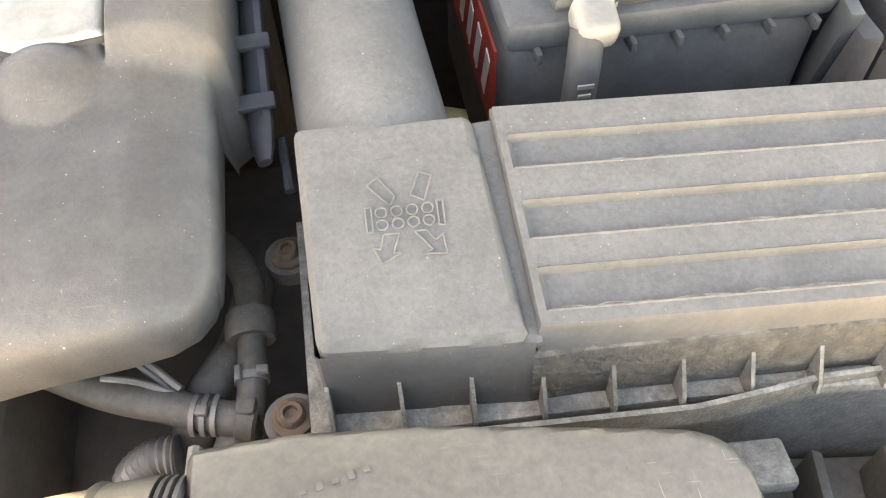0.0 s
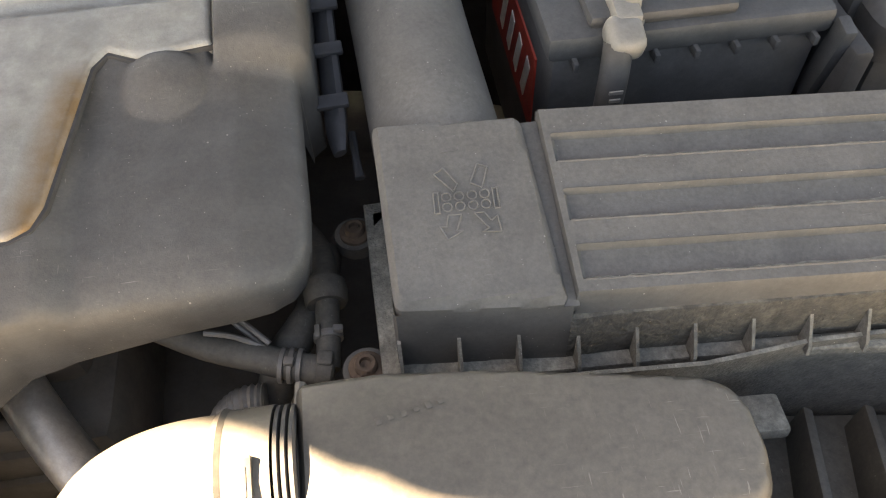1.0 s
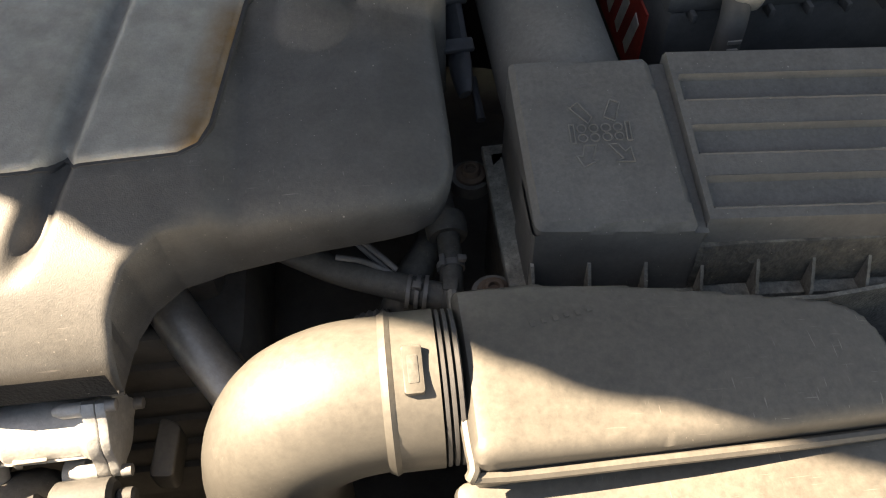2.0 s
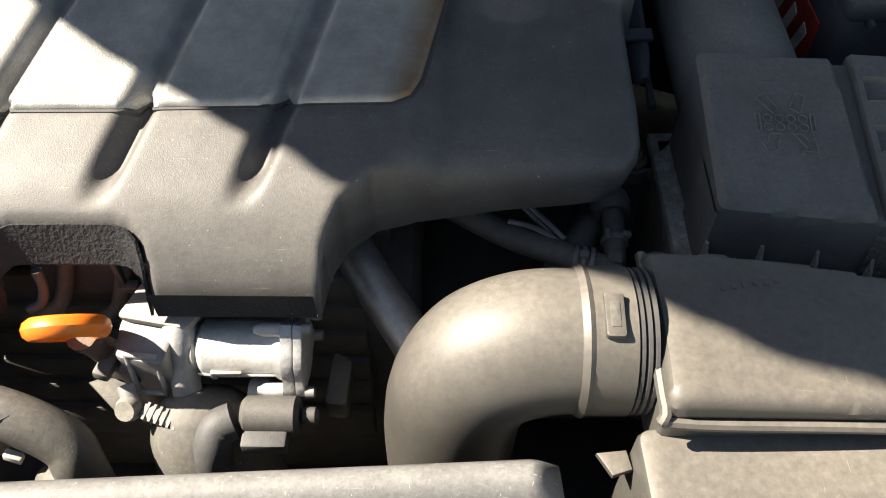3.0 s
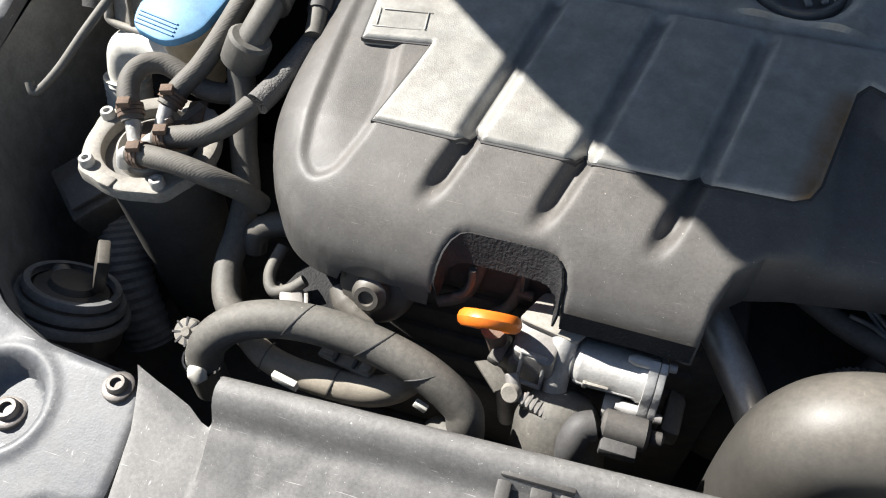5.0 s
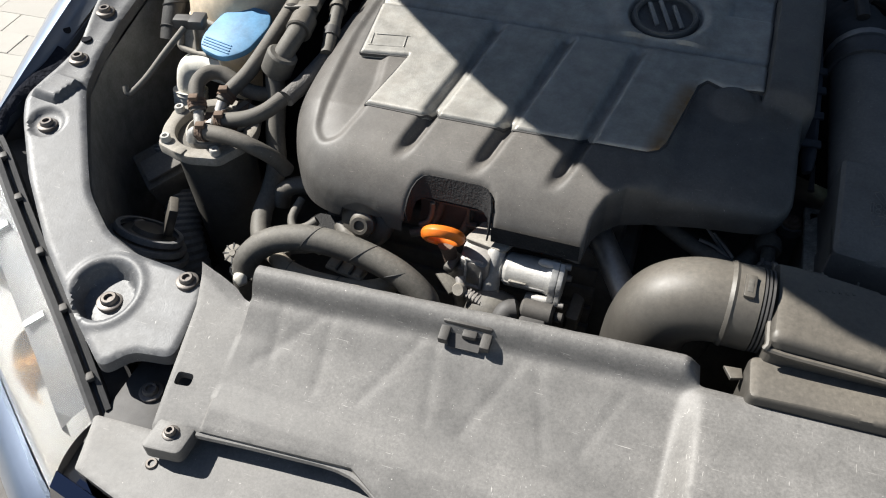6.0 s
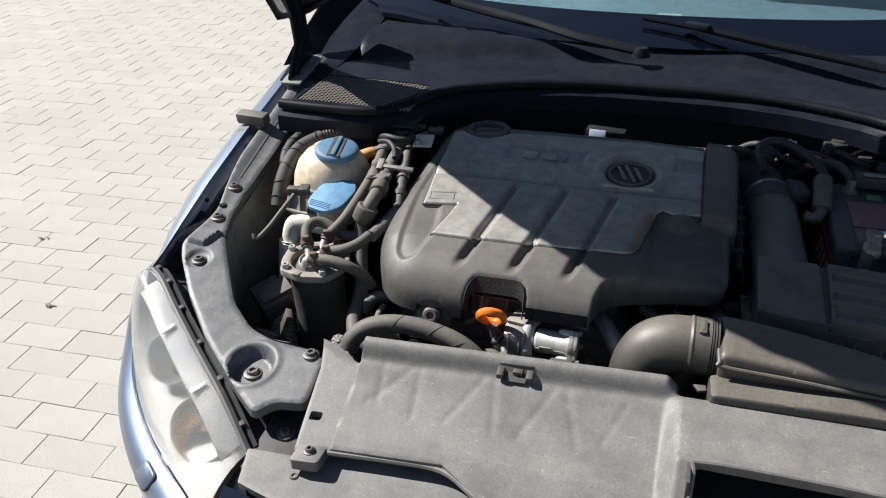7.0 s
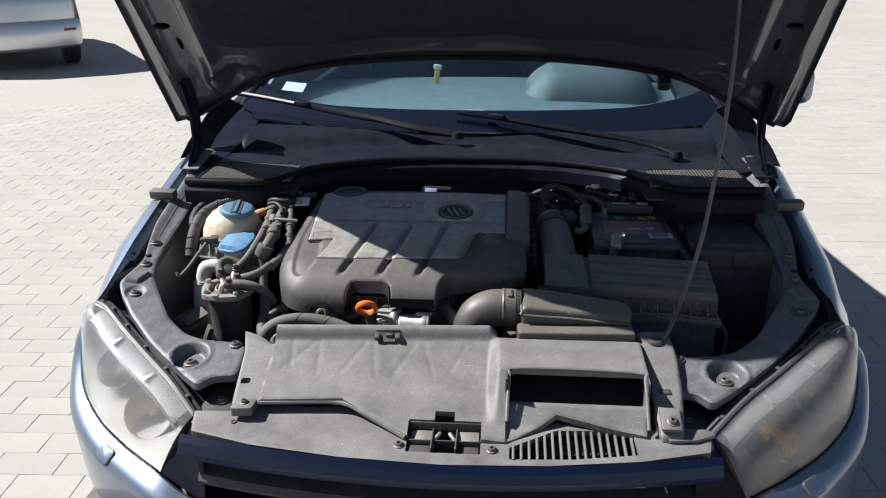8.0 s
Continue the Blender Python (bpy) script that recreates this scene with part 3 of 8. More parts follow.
def cowl_z(x, y, d):
    wave = 0.002 * np.sin(x * 9.0) * ease(y, 1.22, 1.32)
    return 0.938 + 0.045 * ease(y, 1.18, 1.42) + wave - 0.022 * np.exp(-((y - 1.30 - 0.04 * np.cos(x * 3.1)) / 0.03) ** 2) - lip(d, 0.012, 0.010)


GR = [[(-0.775, 0.950), (-0.575, 0.945), (-0.530, 1.02), (-0.505, 1.10), (-0.60, 1.115), (-0.70, 1.118), (-0.775, 1.12)]]
GR.append([(-x, y) for x, y in reversed(GR[0])])
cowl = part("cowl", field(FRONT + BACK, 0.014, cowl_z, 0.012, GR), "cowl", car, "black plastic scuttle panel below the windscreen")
for g in GR:
    bars = []
    x0, x1, y0, y1 = min(p[0] for p in g), max(p[0] for p in g), min(p[1] for p in g), max(p[1] for p in g)
    for i in range(30):
        x = x0 + (i + 0.5) * (x1 - x0) / 30
        bars.append(block((0.0032, y1 - y0, 0.004), (x, (y0 + y1) / 2, 0.934), bevel=0))
    for i in range(17):
        y = y0 + (i + 0.5) * (y1 - y0) / 17
        bars.append(block((x1 - x0, 0.0034, 0.004), ((x0 + x1) / 2, y, 0.9345), bevel=0))
    part("air_grille", joined(*bars), "duct", cowl, "perforated black air grille")
    part("grille_tray", block((x1 - x0 + 0.02, y1 - y0 + 0.02, 0.004), ((x0 + x1) / 2, (y0 + y1) / 2, 0.90), bevel=0), "black", cowl)
part("rubber_seal", tube([(x, y - 0.004, 0.936) for x, y in FRONT], 0.011, 10, 4), "seal", cowl, "rubber bonnet seal")
part("bulkhead", loft([[(x, y + 0.012, z) for x, y in FRONT] for z in (0.93, 0.80, 0.40)]), "bulkhead", car, "bulkhead in a near-black that stands for shade")
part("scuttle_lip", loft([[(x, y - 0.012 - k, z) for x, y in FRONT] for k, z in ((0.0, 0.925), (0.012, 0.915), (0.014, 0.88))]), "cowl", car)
for s in (-1, 1):
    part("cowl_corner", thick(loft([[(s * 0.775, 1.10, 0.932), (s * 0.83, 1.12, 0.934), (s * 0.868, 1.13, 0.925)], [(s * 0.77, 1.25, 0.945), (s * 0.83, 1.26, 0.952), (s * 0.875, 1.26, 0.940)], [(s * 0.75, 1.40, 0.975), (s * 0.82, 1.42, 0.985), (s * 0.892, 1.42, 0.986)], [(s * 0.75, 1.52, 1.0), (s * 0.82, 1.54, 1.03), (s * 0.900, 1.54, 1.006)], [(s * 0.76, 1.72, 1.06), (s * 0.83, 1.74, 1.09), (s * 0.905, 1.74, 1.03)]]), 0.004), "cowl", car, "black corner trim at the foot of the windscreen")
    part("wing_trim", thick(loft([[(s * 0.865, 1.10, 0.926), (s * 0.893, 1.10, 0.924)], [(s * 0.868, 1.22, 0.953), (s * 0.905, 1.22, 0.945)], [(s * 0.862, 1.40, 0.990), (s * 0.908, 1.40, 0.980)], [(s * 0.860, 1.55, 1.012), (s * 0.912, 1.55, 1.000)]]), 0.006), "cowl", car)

# wiper arms
for arm, blade in (([(-0.05, 1.300, 0.990), (-0.20, 1.335, 1.004), (-0.33, 1.385, 1.021), (-0.46, 1.425, 1.036), (-0.590, 1.452, 1.052)], [(-0.868, 1.520, 1.078), (-0.75, 1.495, 1.066), (-0.615, 1.455, 1.051), (-0.47, 1.420, 1.030), (-0.33, 1.385, 1.014), (-0.10, 1.330, 0.994)]),
                   ([(0.62, 1.205, 0.962), (0.55, 1.260, 0.975), (0.40, 1.315, 0.993), (0.23, 1.362, 1.008), (0.070, 1.402, 1.026)], [(-0.06, 1.425, 1.034), (0.070, 1.400, 1.022), (0.23, 1.362, 1.002), (0.40, 1.318, 0.986), (0.52, 1.280, 0.976)])):
    w = solid("windscreen_wiper", tube(arm, [0.014, 0.012, 0.010, 0.009], 8, 5, flat=0.5), "wiper", "black wiper arm lying along the windscreen base", "wiper", "wipers")
    part("blade", tube(blade, 0.0065, 8, 5, flat=0.9), "wiper", w, "dusty wiper blade")
    if blade[0][0] < -0.5:
        part("spine", tube([Vector(q) + Vector((0, -0.004, 0.006)) for q in blade[:3]], 0.0052, 8, 5, flat=0.6), "dull", w, "bright steel blade spine")
    part("joint", block((0.06, 0.022, 0.018), arm[-1], (0, 0, -25), 0.006), "cowl", w)
    part("pivot_cap", lathe([(0, 0.022), (0.014, 0.020), (0.020, 0.008), (0.022, 0.0)], 16, Matrix.Translation(Vector(arm[0]) - Vector((0, 0, 0.012)))), "cowl", w)

fr = solid("air_freshener", block((0.020, 0.004, 0.075), (-0.17, 1.90, 1.065), (0, 6, 0), 0.002), "yellow", "yellow air freshener standing behind the windscreen", "air freshener")
part("cap", block((0.030, 0.010, 0.018), (-0.166, 1.90, 1.108), (0, 6, 0), 0.003), "white", fr)

# the open bonnet: a leaning shell with a felt pad and a pressed frame on its underside
LEAN_UP = radians(50)
ALONG, OUT = Vector((0, -math.cos(LEAN_UP), math.sin(LEAN_UP))), Vector((0, math.sin(LEAN_UP), math.cos(LEAN_UP)))
BM = Matrix.Translation((0.006, 1.142, 1.062)) @ Matrix((Vector((1, 0, 0)), ALONG, -OUT)).transposed().to_4x4()


def crown(x):
    """How far the middle of the bonnet stands out beyond its side edges."""
    return 0.062 * np.clip(1 - (x / 0.75) ** 2, 0, 1) ** 2


half = [(0.906, 0.0)] + [(q.x, q.y) for q in spline([(0.890, 0.42, 0), (0.878, 0.60, 0), (0.830, 0.72, 0), (0.752, 0.83, 0), (0.672, 0.93, 0), (0.60, 0.995, 0), (0.50, 1.015, 0), (0.40, 1.010, 0), (0.28, 0.970, 0), (0.0, 0.955, 0)], 3)]
rear = [(0.0, 0.235), (0.20, 0.232), (0.386, 0.216), (0.50, 0.195), (0.59, 0.168), (0.70, 0.105), (0.80, 0.040), (0.86, 0.010)]
rear = [(x, w - 1.108 * float(crown(x))) for x, w in rear]
HOOD = half + [(-x, s) for x, s in reversed(half[:-1])] + [(-x, s) for x, s in reversed(rear[1:])] + rear


def hood_z(x, y, d):
    return -0.048 * (1 - (x / 0.9) ** 2) - crown(x)


bonnet = part("bonnet", field(HOOD, 0.03, lambda x, y, d: hood_z(x, y, d) - 0.022 + lip(d, 0.02, 0.012), -0.016, m=BM), "paint", car, "open bonnet held up by a rod")


def inset(poly, k):
    q = []
    n = len(poly)
    for i in range(n):
        a, b = Vector(poly[i - 1]), Vector(poly[(i + 1) % n])
        t_ = (b - a).normalized()
        q.append((poly[i][0] - t_.y * k, poly[i][1] + t_.x * k))
    return q


PAD = [(0.70, 0.33), (0.74, 0.52), (0.70, 0.68), (0.56, 0.82), (0.44, 0.875), (0.0, 0.885)]
PAD = PAD + [(-x, s) for x, s in reversed(PAD[:-1])] + [(x, w - 1.108 * float(crown(x))) for x, w in ((-0.60, 0.30), (-0.45, 0.305), (-0.2, 0.325), (0.0, 0.33), (0.2, 0.325), (0.45, 0.305), (0.60, 0.30))]
HOLES = [ring_of(s * 0.80, 0.40, 0.022, 0.013) for s in (-1, 1)] + [[(s * 0.775 - 0.006, 0.31), (s * 0.775 + 0.006, 0.31), (s * 0.775 + 0.006, 0.355), (s * 0.775 - 0.006, 0.355)] for s in (-1, 1)]


def frame_z(x, y, d):
    a = np.abs(x)
    ridge = 0.018 * np.exp(-((a - 0.845 + 0.02 * y) / 0.012) ** 2) + 0.020 * np.exp(-((a - 0.715) / 0.022) ** 2) * ease(y, 0.05, 0.2)
    dish = 0.018 * np.exp(-(((a - 0.66) / 0.05) ** 2 + ((y - 0.19) / 0.035) ** 2))
    return hood_z(x, y, d) - 0.004 + 0.016 * ease(d, 0.004, 0.03) + ridge - dish + 0.010 * np.exp(-((np.hypot(a - 0.66, (y - 0.19) * 1.3) - 0.075) / 0.012) ** 2)


part("inner_frame", field(HOOD, 0.012, frame_z, 0.010, HOLES, m=BM), "paint_inner", bonnet, "pressed inner frame far darker than the outer paint")
part("felt_pad", field(rounded(PAD, 0.03), 0.025, lambda x, y, d: hood_z(x, y, d) + 0.026 - lip(d, 0.03, 0.012) + 0.004 * np.sin(x * 21) * np.sin(y * 17), 0.014, m=BM), "felt", bonnet, "black felt insulation pad")
part("edge_seal", tube([tuple(BM @ Vector((x, s + 0.012, hood_z(x, s, 0.02) + 0.016))) for x, s in [(-x, s) for x, s in reversed(rear[1:])] + rear], 0.007, 8, 4), "seal", bonnet)
for x, s in ((0.52, 0.217),):
    part("rubber_stop", block((0.035, 0.05, 0.03), tuple(BM @ Vector((x, s - 0.02, 0.004))), (30, 0, 0), 0.008), "seal", bonnet)
for s in (-1, 1):
    h = part("hinge", tube([(s * 0.842, 1.08, 0.95), (s * 0.834, 1.12, 1.02), (s * 0.816, 1.08, 1.11), (s * 0.80, 1.01, 1.21)], 0.014, 8, 5, flat=0.45), "cowl", car, "dark bonnet hinge arm")
    part("hinge_web", thick(loft([[(s * 0.850, 1.06, 0.940), (s * 0.850, 1.20, 0.950)], [(s * 0.838, 1.09, 1.02), (s * 0.838, 1.16, 1.03)], [(s * 0.822, 1.05, 1.10), (s * 0.822, 1.12, 1.11)], [(s * 0.812, 0.98, 1.20), (s * 0.812, 1.04, 1.21)]]), 0.006), "cowl", h)
    # right plate takes the near-black cowl stuff, standing for the bonnet's shade
    part("hinge_plate", block((0.05, 0.14, 0.006), (s * 0.84, 1.12, 0.945), (10, 0, 0), 0.002), "bay_paint" if s < 0 else "cowl", h)
    part("hinge_cover", thick(loft([[(s * 0.926, 1.190, 0.928), (s * 0.905, 1.215, 0.975), (s * 0.864, 1.240, 1.034), (s * 0.825, 1.240, 1.085), (s * 0.775, 1.225, 1.125)], [(s * 0.885, 1.200, 0.935), (s * 0.875, 1.225, 0.975), (s * 0.846, 1.255, 1.020), (s * 0.812, 1.270, 1.065), (s * 0.765, 1.260, 1.105)], [(s * 0.850, 1.230, 0.940), (s * 0.838, 1.260, 0.975), (s * 0.815, 1.300, 1.010), (s * 0.790, 1.330, 1.040), (s * 0.750, 1.320, 1.075)]]), 0.005), "cowl", h, "black plastic cover beside the hinge")
prop = part("prop_rod", tube([(0.444, 0.374, 0.757), (0.460, 0.388, 0.764), (0.474, 0.405, 0.775), (0.508, 0.470, 0.815), (0.5556, 0.55, 0.9232), (0.5863, 0.62, 1.0368), (0.6176, 0.70, 1.1913), (0.6357, 0.76, 1.3121), (0.6486, 0.82, 1.4342), (0.650, 0.815, 1.47)], 0.0048, 12, 6), "bolt", car, "thin grey bonnet prop rod")
part("rod_eye", lathe([(0.006, -0.006), (0.016, -0.006), (0.018, 0), (0.016, 0.006), (0.006, 0.006), (0.006, -0.006)], 18, Matrix.Translation((0.440, 0.378, 0.757))), "bolt", prop)

# headlamps: outer lens, housing, bowl and bulb
TOP = [(-0.535, 0.195, 0.650), (-0.610, 0.262, 0.688), (-0.690, 0.328, 0.714), (-0.770, 0.395, 0.742), (-0.830, 0.448, 0.764), (-0.872, 0.478, 0.766)]
LOW = [(-0.596, 0.132, 0.545), (-0.700, 0.203, 0.553), (-0.790, 0.272, 0.570), (-0.864, 0.352, 0.598), (-0.900, 0.425, 0.648), (-0.905, 0.478, 0.712)]


def lamp(s):
    tp, lo = [p + Vector((0.002, -0.010, -0.001)) for p in spline(TOP, 5)], spline(LOW, 5)
    rows, inner = [], []
    for i, (a, b) in enumerate(zip(tp, lo)):
        row, row2 = [], []
        for k in range(9):
            u = k / 8
            p = a.lerp(b, u)
            bulge = math.sin(math.pi * u ** 0.8)
            wid = math.sin(math.pi * min(1, max(0.0, (i + 0.4) / (len(tp) + 1)))) ** 0.5
            row.append(p + Vector((-0.018, -0.022, 0.030)) * bulge * wid)
            row2.append(p + Vector((0.05, 0.055, -0.03)) * bulge * wid * 1.15 + Vector((0.002, 0.004, -0.004)))
        rows.append([(-s * q.x, q.y, q.z) for q in row])
        inner.append([(-s * q.x, q.y, q.z) for q in row2])
    return rows, inner


for s in (-1, 1):
    rows, inner = lamp(s)
    h = part("headlamp", thick(loft(inner), 0.003), "lampgrey", car, "hazy clear headlamp with a chrome bowl")
    part("end_wall", loft([rows[0], inner[0]]), "flange", h)
    le = part("lens", thick(loft(rows), 0.003), "lens", h, "clouded clear plastic lens")
    le.visible_shadow = False
    # the two deep bowls, the bezel along the top and the small lamp at the inner end
    for c, r, mt in (((0.664, 0.268, 0.596), 0.055, "lampglint"), ((0.785, 0.378, 0.640), 0.046, "lampchrome")):
        m = along((s * c[0], c[1], c[2]), (s * (c[0] + 0.02), c[1] - 0.42, c[2] + 0.26))
        bowl = part("reflector_bowl", lathe([(0.006, -0.040), (r * 0.45, -0.034), (r * 0.75, -0.020), (r * 0.95, 0.004), (r, 0.020), (r * 1.02, 0.020), (r * 0.98, 0.004), (r * 0.78, -0.023), (0.006, -0.044)], 36, m), mt, h)
        part("bulb", lathe([(0, 0.006), (0.006, 0.004), (0.0085, -0.004), (0.009, -0.034), (0, -0.036)], 16, m), "lampglint", bowl)
    crest = [Vector((-s * (p.x + 0.004), p.y - 0.010, p.z - 0.008)) for p in spline(TOP, 6)]
    part("bezel", loft([[tuple(p + Vector((s * a, b, c))) for p in crest[2:-4]] for a, b, c in ((0.0, 0.0, -0.002), (0.010, -0.016, -0.006), (0.020, -0.030, -0.016), (0.020, -0.026, -0.040))]), "flange", h, "grey bezel under the lens")
    for i in (9, 17):
        part("bezel_clip", block((0.010, 0.026, 0.004), tuple(crest[i] + Vector((s * 0.012, -0.018, -0.004))), (12, 0, s * 40), 0.001), "lampchrome", h)
    # right signal amber, left gold: how each lamp catches sun is painted in
    part("turn_signal", lathe([(0, 0.014), (0.010, 0.010), (0.015, -0.008), (0.0, -0.012)], 18, along((s * 0.578, 0.222, 0.625), (s * 0.585, 0.0, 0.72))), "amber_lens" if s > 0 else "lampglint", h)
    # flange along the lamp's rear edge
    edge = [Vector((-s * (p.x + 0.002), p.y - 0.010, p.z - 0.001)) for p in spline(TOP, 6)]
    part("lamp_flange", loft([[tuple(p + Vector((-s * a, b, c))) for p in edge] for a, b, c in ((0.0, 0.0, 0.004), (0.002, 0.004, 0.007), (0.005, 0.010, 0.006), (0.006, 0.012, -0.004), (0.007, 0.015, -0.004), (0.008, 0.017, 0.004), (0.011, 0.022, 0.003), (0.012, 0.023, -0.02))]), "flange", h, "ribbed plastic flange")
    part("lamp_gap", loft([[tuple(p + Vector((-s * a, b, c))) for p in edge] for a, b, c in ((0.010, 0.020, -0.018), (0.030, 0.046, -0.032), (0.034, 0.050, -0.12))]), "black", h)
    for i in range(3, len(edge) - 2, 5):
        part("flange_clip", block((0.012, 0.010, 0.007), tuple(edge[i] + Vector((-s * 0.007, 0.013, 0.003))), (0, 0, s * 40), 0.002), "carrier_dark", h)

# bumper below the lamps and the grille between them
bump = []
path = [Vector(p) for p in [(-0.902, 0.60, 0.70)] + LOW[::-1]] + [Vector(p) for p in ((-0.52, 0.10, 0.515), (-0.40, 0.075, 0.49), (-0.2, 0.045, 0.475), (0.0, 0.035, 0.47))]
path = path + [Vector((-p.x, p.y, p.z)) for p in reversed(path[:-1])]
fine = spline(path, 4)
prof = ((0.0, -0.014), (0.002, -0.004), (0.008, -0.002), (0.026, -0.009), (0.042, -0.019), (0.053, -0.031), (0.056, -0.040), (0.0565, -0.046), (0.053, -0.10), (0.048, -0.17), (0.025, -0.30))
rows = []
for i, p in enumerate(fine):
    d = (fine[min(i + 1, len(fine) - 1)] - fine[max(i - 1, 0)])
    n = Vector((d.y, -d.x, 0)).normalized()
    out = 1.0 - 0.50 * abs(n.x) ** 2.5
    rows.append([tuple(p + n * a * out + Vector((0, 0, b))) for a, b in prof])
bumper = part("bumper", thick(loft(rows), 0.004), "paint", car, "blue-grey painted front bumper")
for s in (-1, 1):
    i = min(range(1, len(rows) - 1), key=lambda k: abs(rows[k][4][0] - s * 0.752))
    tan = (Vector(rows[i + 1][4]) - Vector(rows[i - 1][4])).normalized()
    nrm = tan.cross(Vector(rows[i][5]) - Vector(rows[i][3])).normalized()
    nrm = nrm if nrm.z > 0 else -nrm
    wm = Matrix((tan, nrm.cross(tan), nrm)).transposed().to_4x4()
    wm.translation = Vector(rows[i][4]) + nrm * 0.0015
    part("washer_seam", prism(rounded([(-0.0225, -0.0185), (0.0225, -0.0185), (0.0225, 0.0185), (-0.0225, 0.0185)], 0.009), -0.004, 0.0006, 0.0004, wm), "black", bumper)
    part("washer_cover", prism(rounded([(-0.021, -0.017), (0.021, -0.017), (0.021, 0.017), (-0.021, 0.017)], 0.008), -0.002, 0.002, 0.001, wm), "paint", bumper, "headlamp washer cover")
arc = lambda y0, z, n=21, w=0.50, b=0.055: [(x, y0 + b * (x / w) ** 2, z) for x in np.linspace(-w, w, n)]
gr = part("grille", loft([arc(0.13, 0.62), arc(0.16, 0.55), arc(0.14, 0.47)]), "black", car, "black front grille opening")
part("upper_bar", thick(loft([arc(0.060, 0.648, 21, 0.535, 0.063), arc(0.044, 0.640, 21, 0.535, 0.063), arc(0.036, 0.622, 21, 0.535, 0.063), arc(0.042, 0.604, 21, 0.535, 0.063), arc(0.075, 0.598, 21, 0.535, 0.063)]), 0.003), "navy", gr, "glossy navy grille strip")
part("middle_bar", thick(loft([arc(0.085, 0.575), arc(0.050, 0.566), arc(0.042, 0.555), arc(0.048, 0.543), arc(0.085, 0.538)]), 0.003), "black", gr)
part("lower_bar", thick(loft([arc(0.075, 0.520), arc(0.034, 0.508), arc(0.026, 0.495), arc(0.035, 0.480), arc(0.075, 0.478)]), 0.003), "navy", gr)
for s in (-1, 1):
    t0, l0 = Vector(TOP[0]), Vector(LOW[0])
    end = [t0.lerp(l0, u) + Vector((0.004, -0.004, 0.0)) for u in (0.0, 0.33, 0.66, 1.0)]
    part("grille_corner", thick(loft([[(-s * p.x, p.y, p.z) for p in end], [(s * x, y, z) for x, y, z in ((0.500, 0.125, 0.645), (0.490, 0.112, 0.60), (0.488, 0.100, 0.55), (0.490, 0.092, 0.500))]]), 0.003), "cowl", gr, "dark corner panel beside the lamp")

# inner wings: painted sheet beside the engine bay, from the lamp back to the hinge
PLATE = [(-0.4625, 0.350), (-0.4585, 0.262), (-0.510, 0.256), (-0.535, 0.228), (-0.592, 0.270), (-0.685, 0.347), (-0.762, 0.427), (-0.820, 0.503), (-0.836, 0.535), (-0.820, 0.60), (-0.816, 0.64), (-0.828, 0.70), (-0.845, 0.80), (-0.850, 0.95), (-0.864, 1.22),
         (-0.805, 1.22), (-0.792, 1.0), (-0.786, 0.85), (-0.786, 0.70), (-0.780, 0.63), (-0.768, 0.577), (-0.742, 0.535), (-0.700, 0.470), (-0.672, 0.430), (-0.621, 0.388), (-0.569, 0.370), (-0.49, 0.364)]


def plate_z(x, y, d):
    x = -np.abs(x)
    z = 0.705 + 0.225 * (y - 0.25) + 0.10 * np.clip(-x - 0.6, 0, 1)
    r = np.hypot(x + 0.580, y - 0.314)
    z = z - 0.020 * (1 - ease(r, 0.031, 0.039)) + 0.003 * np.exp(-((r - 0.045) / 0.005) ** 2)
    q = np.maximum(np.abs(x + 0.800 - 0.4 * (y - 0.558)) / 0.018, np.abs(y - 0.558) / 0.020)
    z = z + 0.009 * (1 - ease(q, 0.88, 1.08))
    z = z + 0.010 * ease(y, 0.45, 0.70) * np.exp(-((x + 0.838) / 0.02) ** 2)
    z = z - 0.006 * (1 - ease(np.hypot(x + 0.785, y - 0.506), 0.018, 0.026))
    return z - lip(d, 0.008, 0.0032)


